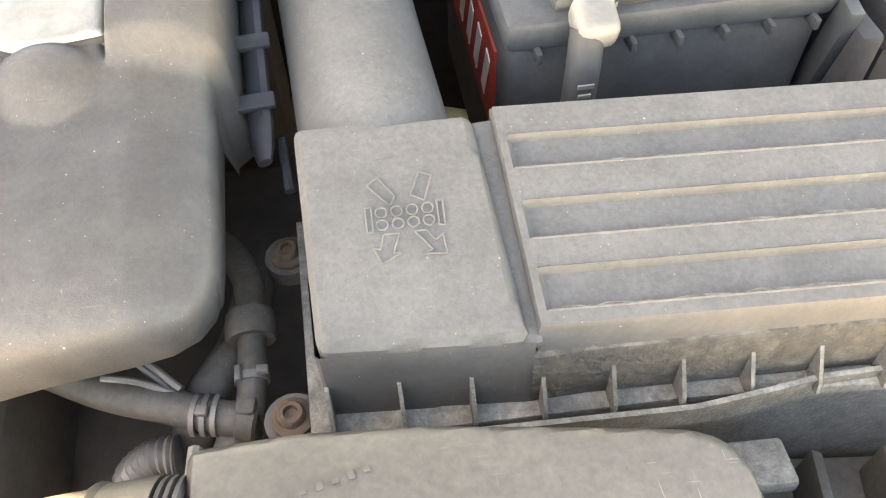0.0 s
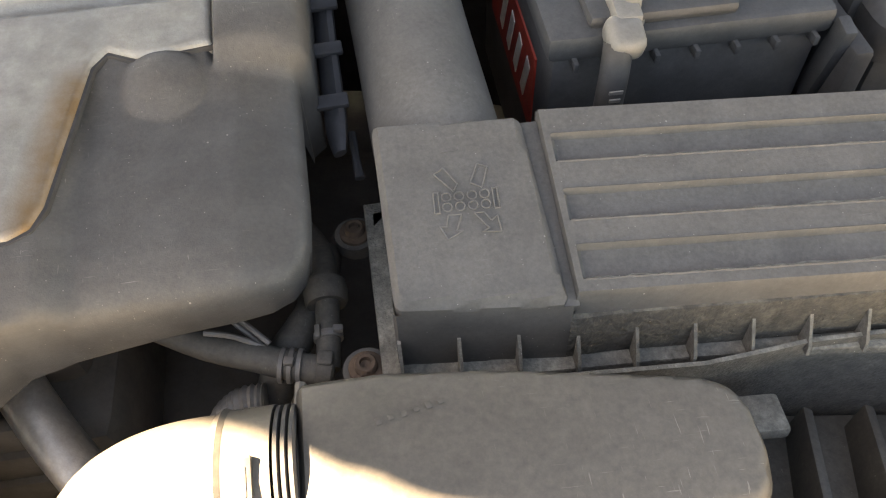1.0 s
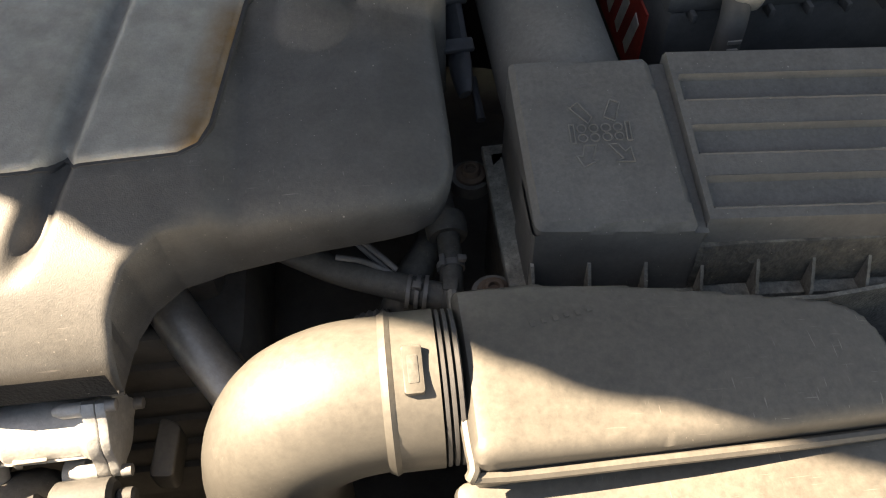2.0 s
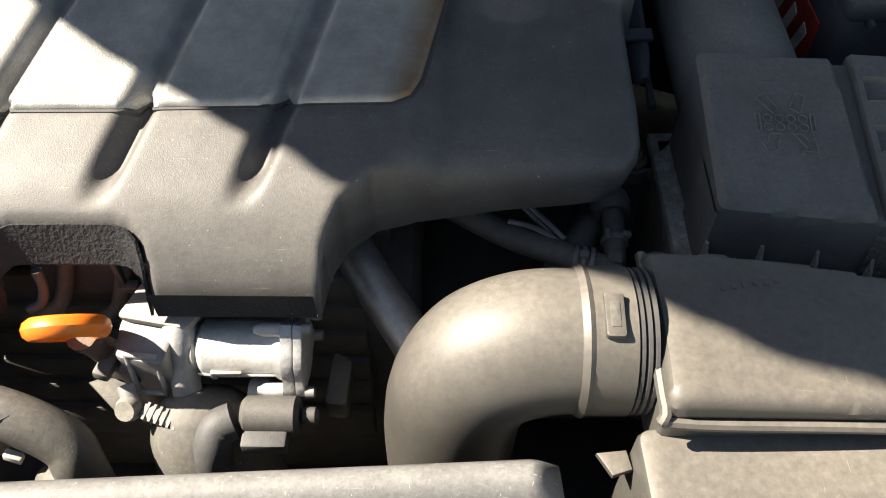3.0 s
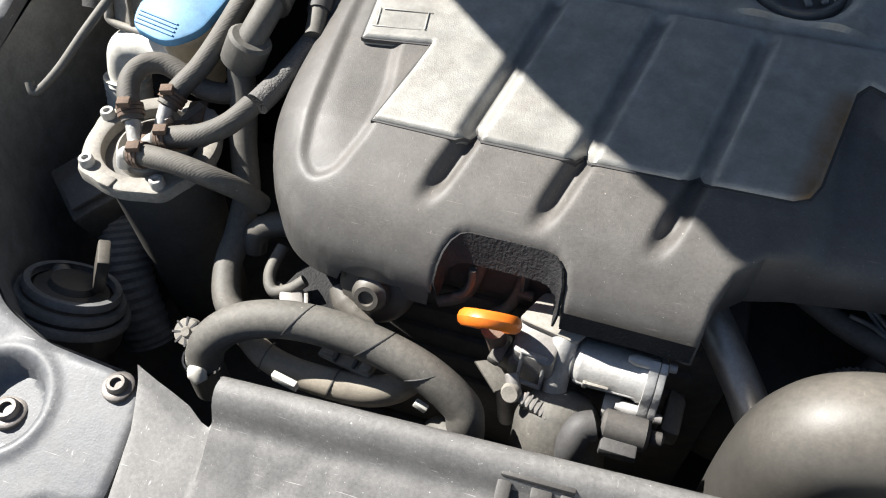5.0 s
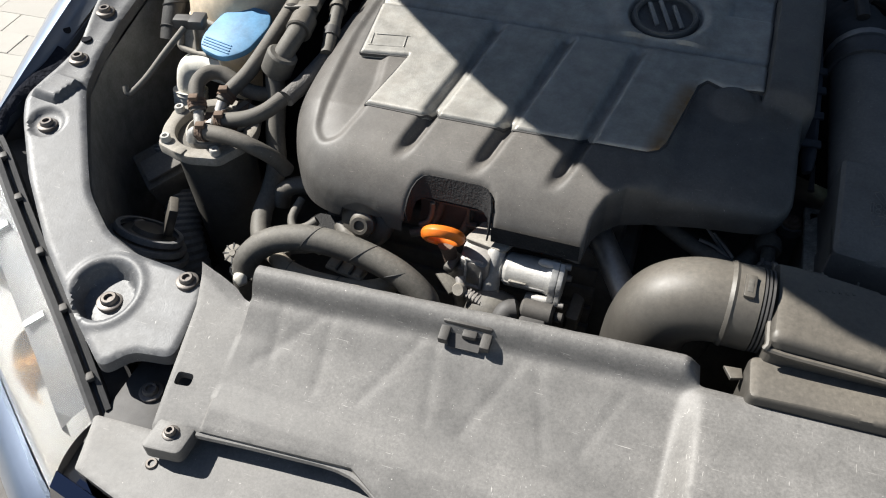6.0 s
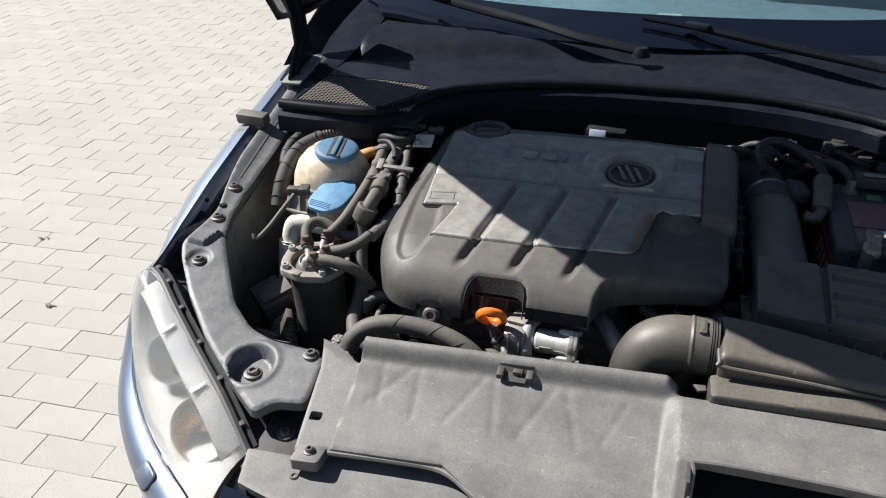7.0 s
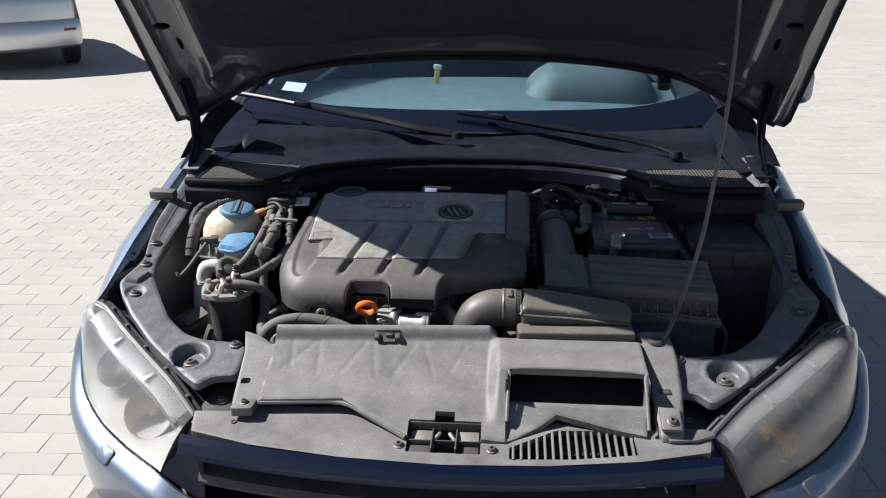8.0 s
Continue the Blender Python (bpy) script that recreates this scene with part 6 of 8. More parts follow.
part("collar", lathe([(0.009, -0.009), (0.0142, -0.009), (0.0158, -0.006), (0.0162, 0.002), (0.0150, 0.009), (0.010, 0.011)], 28, along((0.1612, 0.630, 0.722), (0.1600, 0.68, 0.727))), "rubber", ch)
solid("coolant_pipe", tube([(0.160, 0.69, 0.69), (0.150, 0.635, 0.70), (0.140, 0.612, 0.705), (0.128, 0.596, 0.700), (0.116, 0.580, 0.675), (0.105, 0.57, 0.63)], [0.014, 0.0135, 0.0135, 0.0145, 0.015, 0.015], 18), "rubber", "thick dusty black coolant pipe", "pipe")
solid("ribbed_hose", tube([(0.112, 0.566, 0.695), (0.096, 0.566, 0.694), (0.080, 0.562, 0.678), (0.07, 0.555, 0.64)], 0.0125, 16, 8, 0.002, 0.005), "dull", "ribbed metallic heat-sleeved hose", "hose")
solid("lower_hose", tube([(0.150, 0.575, 0.70), (0.138, 0.556, 0.685), (0.118, 0.540, 0.66), (0.10, 0.53, 0.60)], 0.013, 14), "rubber", "dusty hose bending down beside the block", "hose")
for pts in ([(0.086, 0.622, 0.738), (0.100, 0.607, 0.732), (0.112, 0.596, 0.726), (0.118, 0.588, 0.722)], [(0.094, 0.618, 0.736), (0.108, 0.604, 0.733), (0.121, 0.592, 0.727)], [(0.078, 0.602, 0.736), (0.098, 0.597, 0.734), (0.117, 0.590, 0.726)]):
    solid("thin_wire", tube(pts, 0.0022, 8), "dull", "thin dusty wire beside the engine cover", "wire", "thin wires")
ch2 = thing("wiring_channel", "grey plastic wiring channel between the cover and the intake pipe", "wiring channel", (0.180, 0.80, 0.80))
part("strip", tube([(0.1850, 0.706, 0.786), (0.1845, 0.730, 0.792), (0.1835, 0.80, 0.806), (0.1825, 0.88, 0.815), (0.180, 0.96, 0.82)], [0.0060, 0.0105, 0.0105, 0.0115, 0.0115], 10, flat=0.6), "slate", ch2)
for y, z in ((0.742, 0.8035), (0.790, 0.8125), (0.835, 0.8205), (0.875, 0.824)):
    part("clip", block((0.024, 0.012, 0.005), (0.1838, y, z), (10, 0, 3), 0.0015), "slate", ch2)
part("tail", tube([(0.1945, 0.735, 0.776), (0.1955, 0.716, 0.772), (0.1965, 0.698, 0.766)], [0.0035, 0.003, 0.004], 8), "slate", ch2)
solid("turbo_pipe", tube([(-0.045, 0.585, 0.735), (-0.022, 0.550, 0.726), (0.004, 0.515, 0.712), (0.026, 0.485, 0.69), (0.05, 0.46, 0.65)], 0.0165, 20), "pipe", "bare heat-stained metal pipe", "pipe")

# ---- exhaust gas valve in front of the engine ----
egr = thing("exhaust_gas_valve", "bright cast aluminium valve with a round motor housing", "valve", (-0.12, 0.48, 0.66))
AX = along((-0.152, 0.497, 0.722), (-0.05, 0.497, 0.722))
part("motor_housing", lathe([(0, 0.0), (0.0125, 0.0), (0.0130, 0.004), (0.0175, 0.008), (0.0180, 0.012), (0.0160, 0.014), (0.0205, 0.0175), (0.0212, 0.020), (0.0205, 0.066), (0.0228, 0.070), (0.0228, 0.078), (0, 0.078)], 36, AX), "metal", egr)
ears = [math.radians(a) for a in (55, 180, 295)]
outl = []
for i in range(60):
    a = 2 * math.pi * i / 60
    r = 0.0235 + sum(0.0085 * math.exp(-(((a - e + math.pi) % (2 * math.pi) - math.pi) / 0.26) ** 2) for e in ears)
    outl.append((r * math.cos(a), r * math.sin(a)))
FLM = Matrix.Translation((-0.0790, 0.495, 0.721)) @ pose(0, 0, 0, 0, 90, 0)
fl = part("flange", prism(outl, 0, 0.008, 0.0012, FLM), "metal", egr, "cast end flange with three ears")
part("end_plate", prism([(x * 0.985, y * 0.985) for x, y in outl], 0.0085, 0.0145, 0.0015, FLM), "metal", egr)
for e in ears:
    part("bolt", moved(lathe([(0, 0.021), (0.0028, 0.021), (0.0040, 0.0205), (0.0044, 0.0145), (0, 0.0145)], 10, Matrix.Translation((0.0285 * math.cos(e), 0.0285 * math.sin(e), 0))), FLM), "dull", fl)
    part("boss", moved(lathe([(0, 0.0), (0.0052, 0.0), (0.0052, -0.012), (0.003, -0.018), (0, -0.018)], 14, Matrix.Translation((0.0270 * math.cos(e), 0.0270 * math.sin(e), 0))), FLM), "metal", fl)
part("seam", tube([(-0.136, 0.4755, 0.7215), (-0.118, 0.4752, 0.7210), (-0.096, 0.4756, 0.7205), (-0.083, 0.4762, 0.720)], 0.0010, 6), "metal", egr)
part("cable_clip", joined(block((0.020, 0.003, 0.003), (-0.116, 0.4748, 0.7245), bevel=0.001), block((0.004, 0.004, 0.008), (-0.1255, 0.475, 0.722), bevel=0.001)), "filter_top", egr)
part("body", prism(rounded([(-0.022, -0.026), (0.016, -0.030), (0.020, 0.016), (0.006, 0.026), (-0.020, 0.022), (-0.027, 0.002)], 0.006), -0.030, 0.026, 0.004, Matrix.Translation((-0.165, 0.503, 0.718)) @ pose(0, 0, 0, 8, -4, -6), 0.002), "dull", egr)
part("face_frame", moved(joined(block((0.003, 0.004, 0.040), (-0.010, 0, 0), bevel=0.001), block((0.003, 0.004, 0.040), (0.010, 0, 0), bevel=0.001), block((0.023, 0.004, 0.003), (0, 0, 0.019), bevel=0.001), block((0.023, 0.004, 0.003), (0, 0, -0.019), bevel=0.001)), pose(-0.171, 0.4745, 0.722, -10, 0, -6)), "metal", egr, "raised frame on the casting")
part("column", lathe([(0, -0.052), (0.006, -0.050), (0.0098, -0.044), (0.0102, 0.0), (0.0112, 0.004), (0.0112, 0.022), (0.0095, 0.026), (0, 0.026)], 24, along((-0.1485, 0.482, 0.716), (-0.1500, 0.512, 0.760)) @ Matrix.Translation((0, 0, 0.010))), "metal", egr)
part("top_plate", prism(rounded([(-0.030, -0.010), (0.022, -0.014), (0.030, 0.004), (0.012, 0.020), (-0.018, 0.022)], 0.005), 0, 0.006, 0.0015, Matrix.Translation((-0.160, 0.510, 0.747)) @ pose(0, 0, 0, 10, -4, -8)), "filter_top", egr)
part("cap_nut", lathe([(0, 0.010), (0.007, 0.010), (0.0085, 0.008), (0.0092, 0.0), (0.012, 0.0), (0.012, -0.004), (0, -0.004)], 18, Matrix.Translation((-0.144, 0.521, 0.754)) @ pose(0, 0, 0, 14, 0, 0)), "dull", egr)
part("side_plug", joined(block((0.020, 0.024, 0.022), (-0.196, 0.496, 0.704), (0, 0, -12), 0.004), block((0.012, 0.030, 0.010), (-0.201, 0.488, 0.718), (0, 12, -12), 0.003), block((0.010, 0.012, 0.020), (-0.186, 0.482, 0.712), (0, 0, -12), 0.002)), "rubber", egr, "dark plug at the side of the valve")
part("outlet", lathe([(0, 0.0), (0.010, 0.0), (0.011, 0.003), (0.011, 0.014), (0.0085, 0.017), (0.0085, 0.026), (0, 0.026)], 18, along((-0.106, 0.478, 0.692), (-0.05, 0.476, 0.695))), "metal", egr)
ip = thing("throttle_pipe", "dusty grey intake pipe with a screw clamp", "pipe", (-0.14, 0.44, 0.6))
part("pipe", tube([(-0.148, 0.476, 0.698), (-0.146, 0.470, 0.692), (-0.142, 0.462, 0.680), (-0.136, 0.452, 0.655), (-0.130, 0.442, 0.61), (-0.126, 0.436, 0.56)], [0.014, 0.028, 0.036, 0.041, 0.043, 0.043], 32), "rubber", ip, "broad dusty pipe body")
part("clamp_screw", joined(block((0.030, 0.011, 0.010), (-0.160, 0.452, 0.7035), (12, 10, -16), 0.003), *[block((0.0018, 0.012, 0.0115), (-0.1705 + 0.0042 * i, 0.4550 - 0.0012 * i, 0.7050 - 0.0006 * i), (12, 10, -16), 0) for i in range(6)]), "dull", ip, "slotted worm clamp")
part("screw_neck", rod((-0.186, 0.470, 0.716), (-0.180, 0.458, 0.7085), 0.0062, 14, 0.001), "dull", ip)
part("screw_head", lathe([(0, 0.008), (0.007, 0.008), (0.009, 0.003), (0.009, 0.0), (0.006, -0.006), (0, -0.006)], 14, along((-0.182, 0.457, 0.708), (-0.190, 0.41, 0.752))), "filter_top", ip)
cn = thing("sensor_plug", "black electrical plug on the intake pipe", "plug", (-0.10, 0.445, 0.69))
part("socket", rod((-0.105, 0.452, 0.708), (-0.066, 0.452, 0.708), 0.0135, 16, 0.003), "carrier_dark", cn)
part("latch", block((0.030, 0.016, 0.012), (-0.088, 0.436, 0.705), bevel=0.002), "black", cn)
part("elbow", tube([(-0.110, 0.448, 0.708), (-0.120, 0.443, 0.706), (-0.124, 0.432, 0.695), (-0.124, 0.425, 0.67)], 0.013, 12), "black", cn)
part("tip", rod((-0.066, 0.452, 0.708), (-0.054, 0.452, 0.708), 0.006, 12, 0.002), "carrier_dark", cn)
solid("mounting_lug", prism(rounded([(-0.010, -0.020), (0.007, -0.022), (0.009, 0.016), (-0.006, 0.024)], 0.005), 0, 0.02, 0.003, Matrix.Translation((-0.046, 0.492, 0.668))), "duct", "dusty cast mounting lug", "bracket")
dip = thing("dipstick", "bright orange plastic dipstick ring", "dipstick", (-0.205, 0.485, 0.70))
part("ring", moved(lathe([(0.0205 + 0.0065 * math.cos(a), 0.0075 * math.sin(a)) for a in np.linspace(0, 2 * math.pi, 11)], 28), Matrix.Translation((-0.2115, 0.483, 0.7655)) @ pose(0, 0, 0, 120, 0, 6)), "orange", dip)
part("stem", tube([(-0.209, 0.488, 0.750), (-0.206, 0.494, 0.72), (-0.20, 0.50, 0.66)], [0.011, 0.009, 0.006], 12), "rust", dip)
part("tube", tube([(-0.205, 0.495, 0.722), (-0.198, 0.50, 0.66), (-0.19, 0.505, 0.56)], 0.009, 12), "dull", dip)
solid("dipstick_bracket", prism([(-0.020, -0.006), (0.012, -0.012), (0.018, 0.004), (-0.010, 0.010)], 0, 0.003, 0.001, Matrix.Translation((-0.202, 0.478, 0.690)) @ pose(0, 0, 0, 0, 10, -30)), "rubber", "dark steel bracket under the dipstick", "bracket")
kn = thing("lifting_bolt", "dusty round bolt in an arch of the engine cover", "bolt", (-0.322, 0.49, 0.72))
part("washer", lathe([(0, 0.0), (0.020, 0.0), (0.030, -0.002), (0.034, -0.006), (0.035, -0.014), (0, -0.014)], 30, along((-0.321, 0.500, 0.738), (-0.322, 0.30, 0.86))), "duct", kn)
part("head", lathe([(0, 0.012), (0.006, 0.012), (0.007, 0.016), (0.011, 0.016), (0.013, 0.010), (0.016, 0.008), (0.017, 0.0), (0, 0)], 24, along((-0.321, 0.497, 0.739), (-0.322, 0.30, 0.86))), "duct", kn)
part("arm", tube([(-0.360, 0.503, 0.722), (-0.350, 0.492, 0.716), (-0.336, 0.484, 0.712), (-0.318, 0.479, 0.710), (-0.306, 0.478, 0.709)], [0.008, 0.012, 0.012, 0.008, 0.003], 12, flat=0.5), "duct", kn, "curved cast arm")
for x0, z0 in ((-0.238, 0.772), (-0.200, 0.765)):
    solid("fuel_line", tube([(x0, 0.575, z0), (x0 + 0.004, 0.548, z0 - 0.012), (x0 - 0.006, 0.530, z0 - 0.045), (x0 - 0.03, 0.520, z0 - 0.055)], 0.006, 10), "rubber", "thin dark fuel line inside the cover recess", "hose", "fuel lines")
solid("wiring_bracket", joined(block((0.022, 0.03, 0.018), (-0.398, 0.485, 0.700), (10, 0, 24), 0.003), block((0.030, 0.004, 0.02), (-0.398, 0.465, 0.702), (0, 0, 24), 0.001), block((0.004, 0.03, 0.02), (-0.380, 0.480, 0.704), (0, 0, 24), 0.001)), "dull", "small dusty metal cable bracket", "bracket")
solid("cable_loop", tube([(-0.428, 0.535, 0.715), (-0.430, 0.508, 0.708), (-0.420, 0.492, 0.704), (-0.404, 0.496, 0.708), (-0.392, 0.505, 0.715)], 0.006, 10), "rubber", "short grey cable loop", "cable")
gb = solid("grimy_bracket", prism(rounded([(-0.052, -0.012), (-0.020, -0.022), (0.040, -0.024), (0.046, 0.022), (-0.030, 0.026)], 0.006), -0.03, 0.0, 0.004, Matrix.Translation((-0.372, 0.506, 0.700)) @ pose(0, 0, 0, 16, 0, 6)), "cover_edge", "rough dark cast bracket below the engine cover", "bracket")
part("edge", block((0.046, 0.005, 0.010), (-0.402, 0.491, 0.699), (0, 0, -32), 0.002), "duct", gb)

# ---- front hoses ----
fh = thing("front_hose", "thick dusty rubber hose arching behind the radiator cover", "hose", (-0.33, 0.44, 0.66))
part("hose", tube([(-0.446, 0.404, 0.66), (-0.449, 0.409, 0.694), (-0.442, 0.418, 0.720), (-0.420, 0.431, 0.739), (-0.385, 0.441, 0.748), (-0.345, 0.446, 0.748), (-0.300, 0.446, 0.742), (-0.254, 0.441, 0.729), (-0.220, 0.432, 0.708), (-0.212, 0.422, 0.69), (-0.210, 0.412, 0.64)], 0.0165, 22), "rubber", fh)
for a, b in (((-0.366, 0.4440, 0.7488), (-0.345, 0.446, 0.748)), ((-0.300, 0.446, 0.742), (-0.280, 0.4445, 0.737)), ((-0.254, 0.441, 0.729), (-0.240, 0.438, 0.720))):
    m = along(a, b)
    part("tape_edge", tube([tuple(m @ Vector((0.0164 * math.cos(u), 0.0164 * math.sin(u), 0.012 * math.sin(u + 0.9)))) for u in np.linspace(0, 2 * math.pi, 25)], 0.0009, 6, 1), "grime", fh)
part("clamp", lathe([(0.0165, -0.002), (0.0180, -0.002), (0.0180, 0.002), (0.0165, 0.002)], 22, along((-0.449, 0.409, 0.700), (-0.444, 0.415, 0.74))), "chrome", fh)
part("connector", tube([(-0.452, 0.398, 0.700), (-0.446, 0.394, 0.702), (-0.440, 0.389, 0.698)], [0.006, 0.009, 0.005], 14), "white", fh, "white plastic tip")
SC = along((-0.474, 0.430, 0.700), (-0.47, 0.25, 1.0))
sc = thing("star_cap", "pale star-shaped plastic cap", "cap", (-0.474, 0.430, 0.690))
part("cap", lathe([(0, 0.009), (0.004, 0.009), (0.005, 0.007), (0.0118, 0.0062), (0.0128, 0.004), (0.0128, -0.002), (0.009, -0.006), (0.007, -0.03), (0, -0.03)], 32, SC), "filter_top", sc)
for i in range(8):
    part("slot", moved(block((0.0018, 0.0085, 0.0016), (0, 0.0092, 0.0062), bevel=0), SC @ pose(0, 0, 0, 0, 0, 45 * i + 10)), "black", sc)
gp = thing("lower_pipe", "sunlit beige plastic pipe with a seam under the hose", "pipe", (-0.34, 0.42, 0.66))
part("pipe", tube([(-0.425, 0.444, 0.700), (-0.400, 0.430, 0.698), (-0.370, 0.424, 0.696), (-0.335, 0.423, 0.696), (-0.302, 0.426, 0.696), (-0.280, 0.435, 0.697), (-0.268, 0.449, 0.698), (-0.270, 0.465, 0.695)], [0.011, 0.012, 0.0125, 0.0135, 0.0140, 0.0135, 0.0125, 0.012], 20), "sandy", gp)
for x, y in ((-0.398, 0.4295), (-0.332, 0.423)):
    part("seam", lathe([(0.0133, -0.0006), (0.0143, -0.0006), (0.0143, 0.0006), (0.0133, 0.0006)], 22, along((x, y, 0.6965), (x + 0.05, y - 0.006, 0.6965)) @ pose(0, 0, 0, 14, 0, 0)), "rubber", gp)
part("bracket", joined(block((0.052, 0.018, 0.006), (-0.325, 0.444, 0.708), (0, 0, -10), 0.002), block((0.014, 0.014, 0.008), (-0.342, 0.447, 0.711), (0, 0, -10), 0.002), block((0.010, 0.012, 0.009), (-0.306, 0.440, 0.711), (0, 0, -10), 0.002)), "sandy", gp)
part("clip", joined(block((0.0028, 0.016, 0.005), (-0.334, 0.4445, 0.7125), (0, 0, -6), 0.0005), block((0.0028, 0.014, 0.005), (-0.316, 0.4415, 0.7125), (0, 0, -6), 0.0005)), "rubber", gp)
part("tab", block((0.024, 0.006, 0.010), (-0.366, 0.405, 0.714), (0, 0, -10), 0.001), "white", gp)
part("small_tab", block((0.012, 0.006, 0.008), (-0.252, 0.424, 0.702), (0, 20, -10), 0.001), "white", gp)
for pts, r in (([(-0.25, 0.415, 0.60), (-0.235, 0.42, 0.665), (-0.215, 0.41, 0.68), (-0.195, 0.405, 0.66), (-0.19, 0.40, 0.60)], 0.016), ([(-0.40, 0.41, 0.62), (-0.33, 0.40, 0.66), (-0.26, 0.395, 0.655), (-0.20, 0.395, 0.62)], 0.012)):
    solid("radiator_hose", tube(pts, r, 14), "rubber", "dark rubber hose low behind the radiator", "hose", "low hoses")
# ---- fuel filter ----
FC = Vector((-0.578, 0.578, 0.768))
ff = thing("fuel_filter", "dusty black fuel filter canister with a bolted metal top", "fuel filter", (-0.578, 0.578, 0.50))
part("canister", lathe([(0, -0.27), (0.040, -0.27), (0.044, -0.262), (0.050, -0.10), (0.053, -0.018), (0.056, -0.010), (0.0, -0.010)], 40, Matrix.Translation(FC)), "rubber", ff)
def filter_ring():
    n = 96
    outer = []
    for i in range(n):
        dg = 360.0 * i / n
        lobe = sum(math.exp(-(((dg - c + 180) % 360 - 180) / 11.0) ** 2) for c in (163, 227, 307, 47))
        r = 0.0655 + 0.0055 * lobe
        outer.append((r, math.radians(dg)))
    rows = [[(FC.x + (r + o) * math.cos(a), FC.y + (r + o) * math.sin(a), FC.z + z) for r, a in outer] for o, z in ((-0.004, -0.014), (0.0, -0.012), (0.0, -0.003), (-0.0012, 0.0), (-0.004, 0.0012))]
    rows += [[(FC.x + r * math.cos(a), FC.y + r * math.sin(a), FC.z + z) for _, a in outer] for r, z in ((0.0495, 0.0018), (0.0475, 0.0005), (0.0460, -0.016))]
    return loft(rows, closed=True)


part("top_ring", filter_ring(), "filter_top", ff, "pale cast flange ring")
part("well", lathe([(0, -0.0150), (0.047, -0.0155)], 40, Matrix.Translation(FC)), "dull", ff)
part("inner_collar", lathe([(0.0300, -0.0145), (0.0310, -0.002), (0.0330, 0.002), (0.0355, 0.001), (0.0370, -0.004), (0.0375, -0.0145)], 40, Matrix.Translation(FC + Vector((0.004, -0.002, 0.0)))), "filter_top", ff, "raised inner collar")
part("cast_step", block((0.016, 0.012, 0.004), tuple(FC + Vector((-0.012, -0.0585, 0.0015))), (0, 0, -10), 0.0015), "filter_top", ff)
for dg in (163, 227, 307, 47):
    a = math.radians(dg)
    part("cap_screw", lathe([(0, 0.006), (0.003, 0.006), (0.0035, 0.009), (0.006, 0.009), (0.007, 0.007), (0.007, 0.0), (0, 0)], 14, Matrix.Translation(FC + Vector((0.060 * math.cos(a), 0.061 * math.sin(a), 0.001)))), "metal", ff)
part("valve_head", joined(lathe([(0, 0.010), (0.022, 0.010), (0.026, 0.004), (0.027, -0.012), (0, -0.012)], 24, Matrix.Translation(FC + Vector((0.006, -0.004, 0)))), block((0.05, 0.03, 0.012), tuple(FC + Vector((0.020, 0.014, 0.004))), (0, 0, -30), 0.002), block((0.03, 0.04, 0.005), tuple(FC + Vector((0.035, 0.028, 0.010))), (8, 6, -20), 0.001)), "dull", ff)
part("rusty_plate", joined(block((0.045, 0.040, 0.003), tuple(FC + Vector((0.020, 0.000, 0.014))), (0, 3, 24), 0.001), block((0.02, 0.03, 0.004), tuple(FC + Vector((0.030, 0.040, 0.012))), (0, -12, 14), 0.001)), "rust", ff)
part("nut", lathe([(0, 0.008), (0.006, 0.008), (0.007, 0.0), (0, 0)], 6, Matrix.Translation(FC + Vector((0.012, 0.018, 0.014)))), "dull", ff)
HOSES = [([(-0.576, 0.556, 0.772), (-0.584, 0.565, 0.778), (-0.592, 0.580, 0.790)], [(-0.592, 0.580, 0.790), (-0.601, 0.594, 0.802), (-0.607, 0.612, 0.811), (-0.602, 0.630, 0.815), (-0.588, 0.640, 0.813), (-0.570, 0.640, 0.806), (-0.548, 0.636, 0.796), (-0.525, 0.642, 0.790), (-0.508, 0.660, 0.79)]),
         ([(-0.563, 0.576, 0.772), (-0.569, 0.590, 0.782), (-0.568, 0.604, 0.794)], [(-0.568, 0.604, 0.794), (-0.562, 0.622, 0.803), (-0.549, 0.641, 0.815), (-0.538, 0.664, 0.830), (-0.530, 0.71, 0.848), (-0.530, 0.78, 0.862), (-0.540, 0.86, 0.870)]),
         ([(-0.571, 0.560, 0.774), (-0.566, 0.563, 0.785), (-0.557, 0.566, 0.790)], [(-0.557, 0.566, 0.790), (-0.538, 0.568, 0.796), (-0.512, 0.573, 0.802), (-0.491, 0.588, 0.808), (-0.478, 0.612, 0.814)]),
         ([(-0.583, 0.540, 0.772), (-0.580, 0.543, 0.784), (-0.571, 0.543, 0.789)], [(-0.571, 0.543, 0.789), (-0.548, 0.541, 0.793), (-0.520, 0.540, 0.793), (-0.492, 0.542, 0.784), (-0.470, 0.552, 0.762), (-0.460, 0.562, 0.735)])]
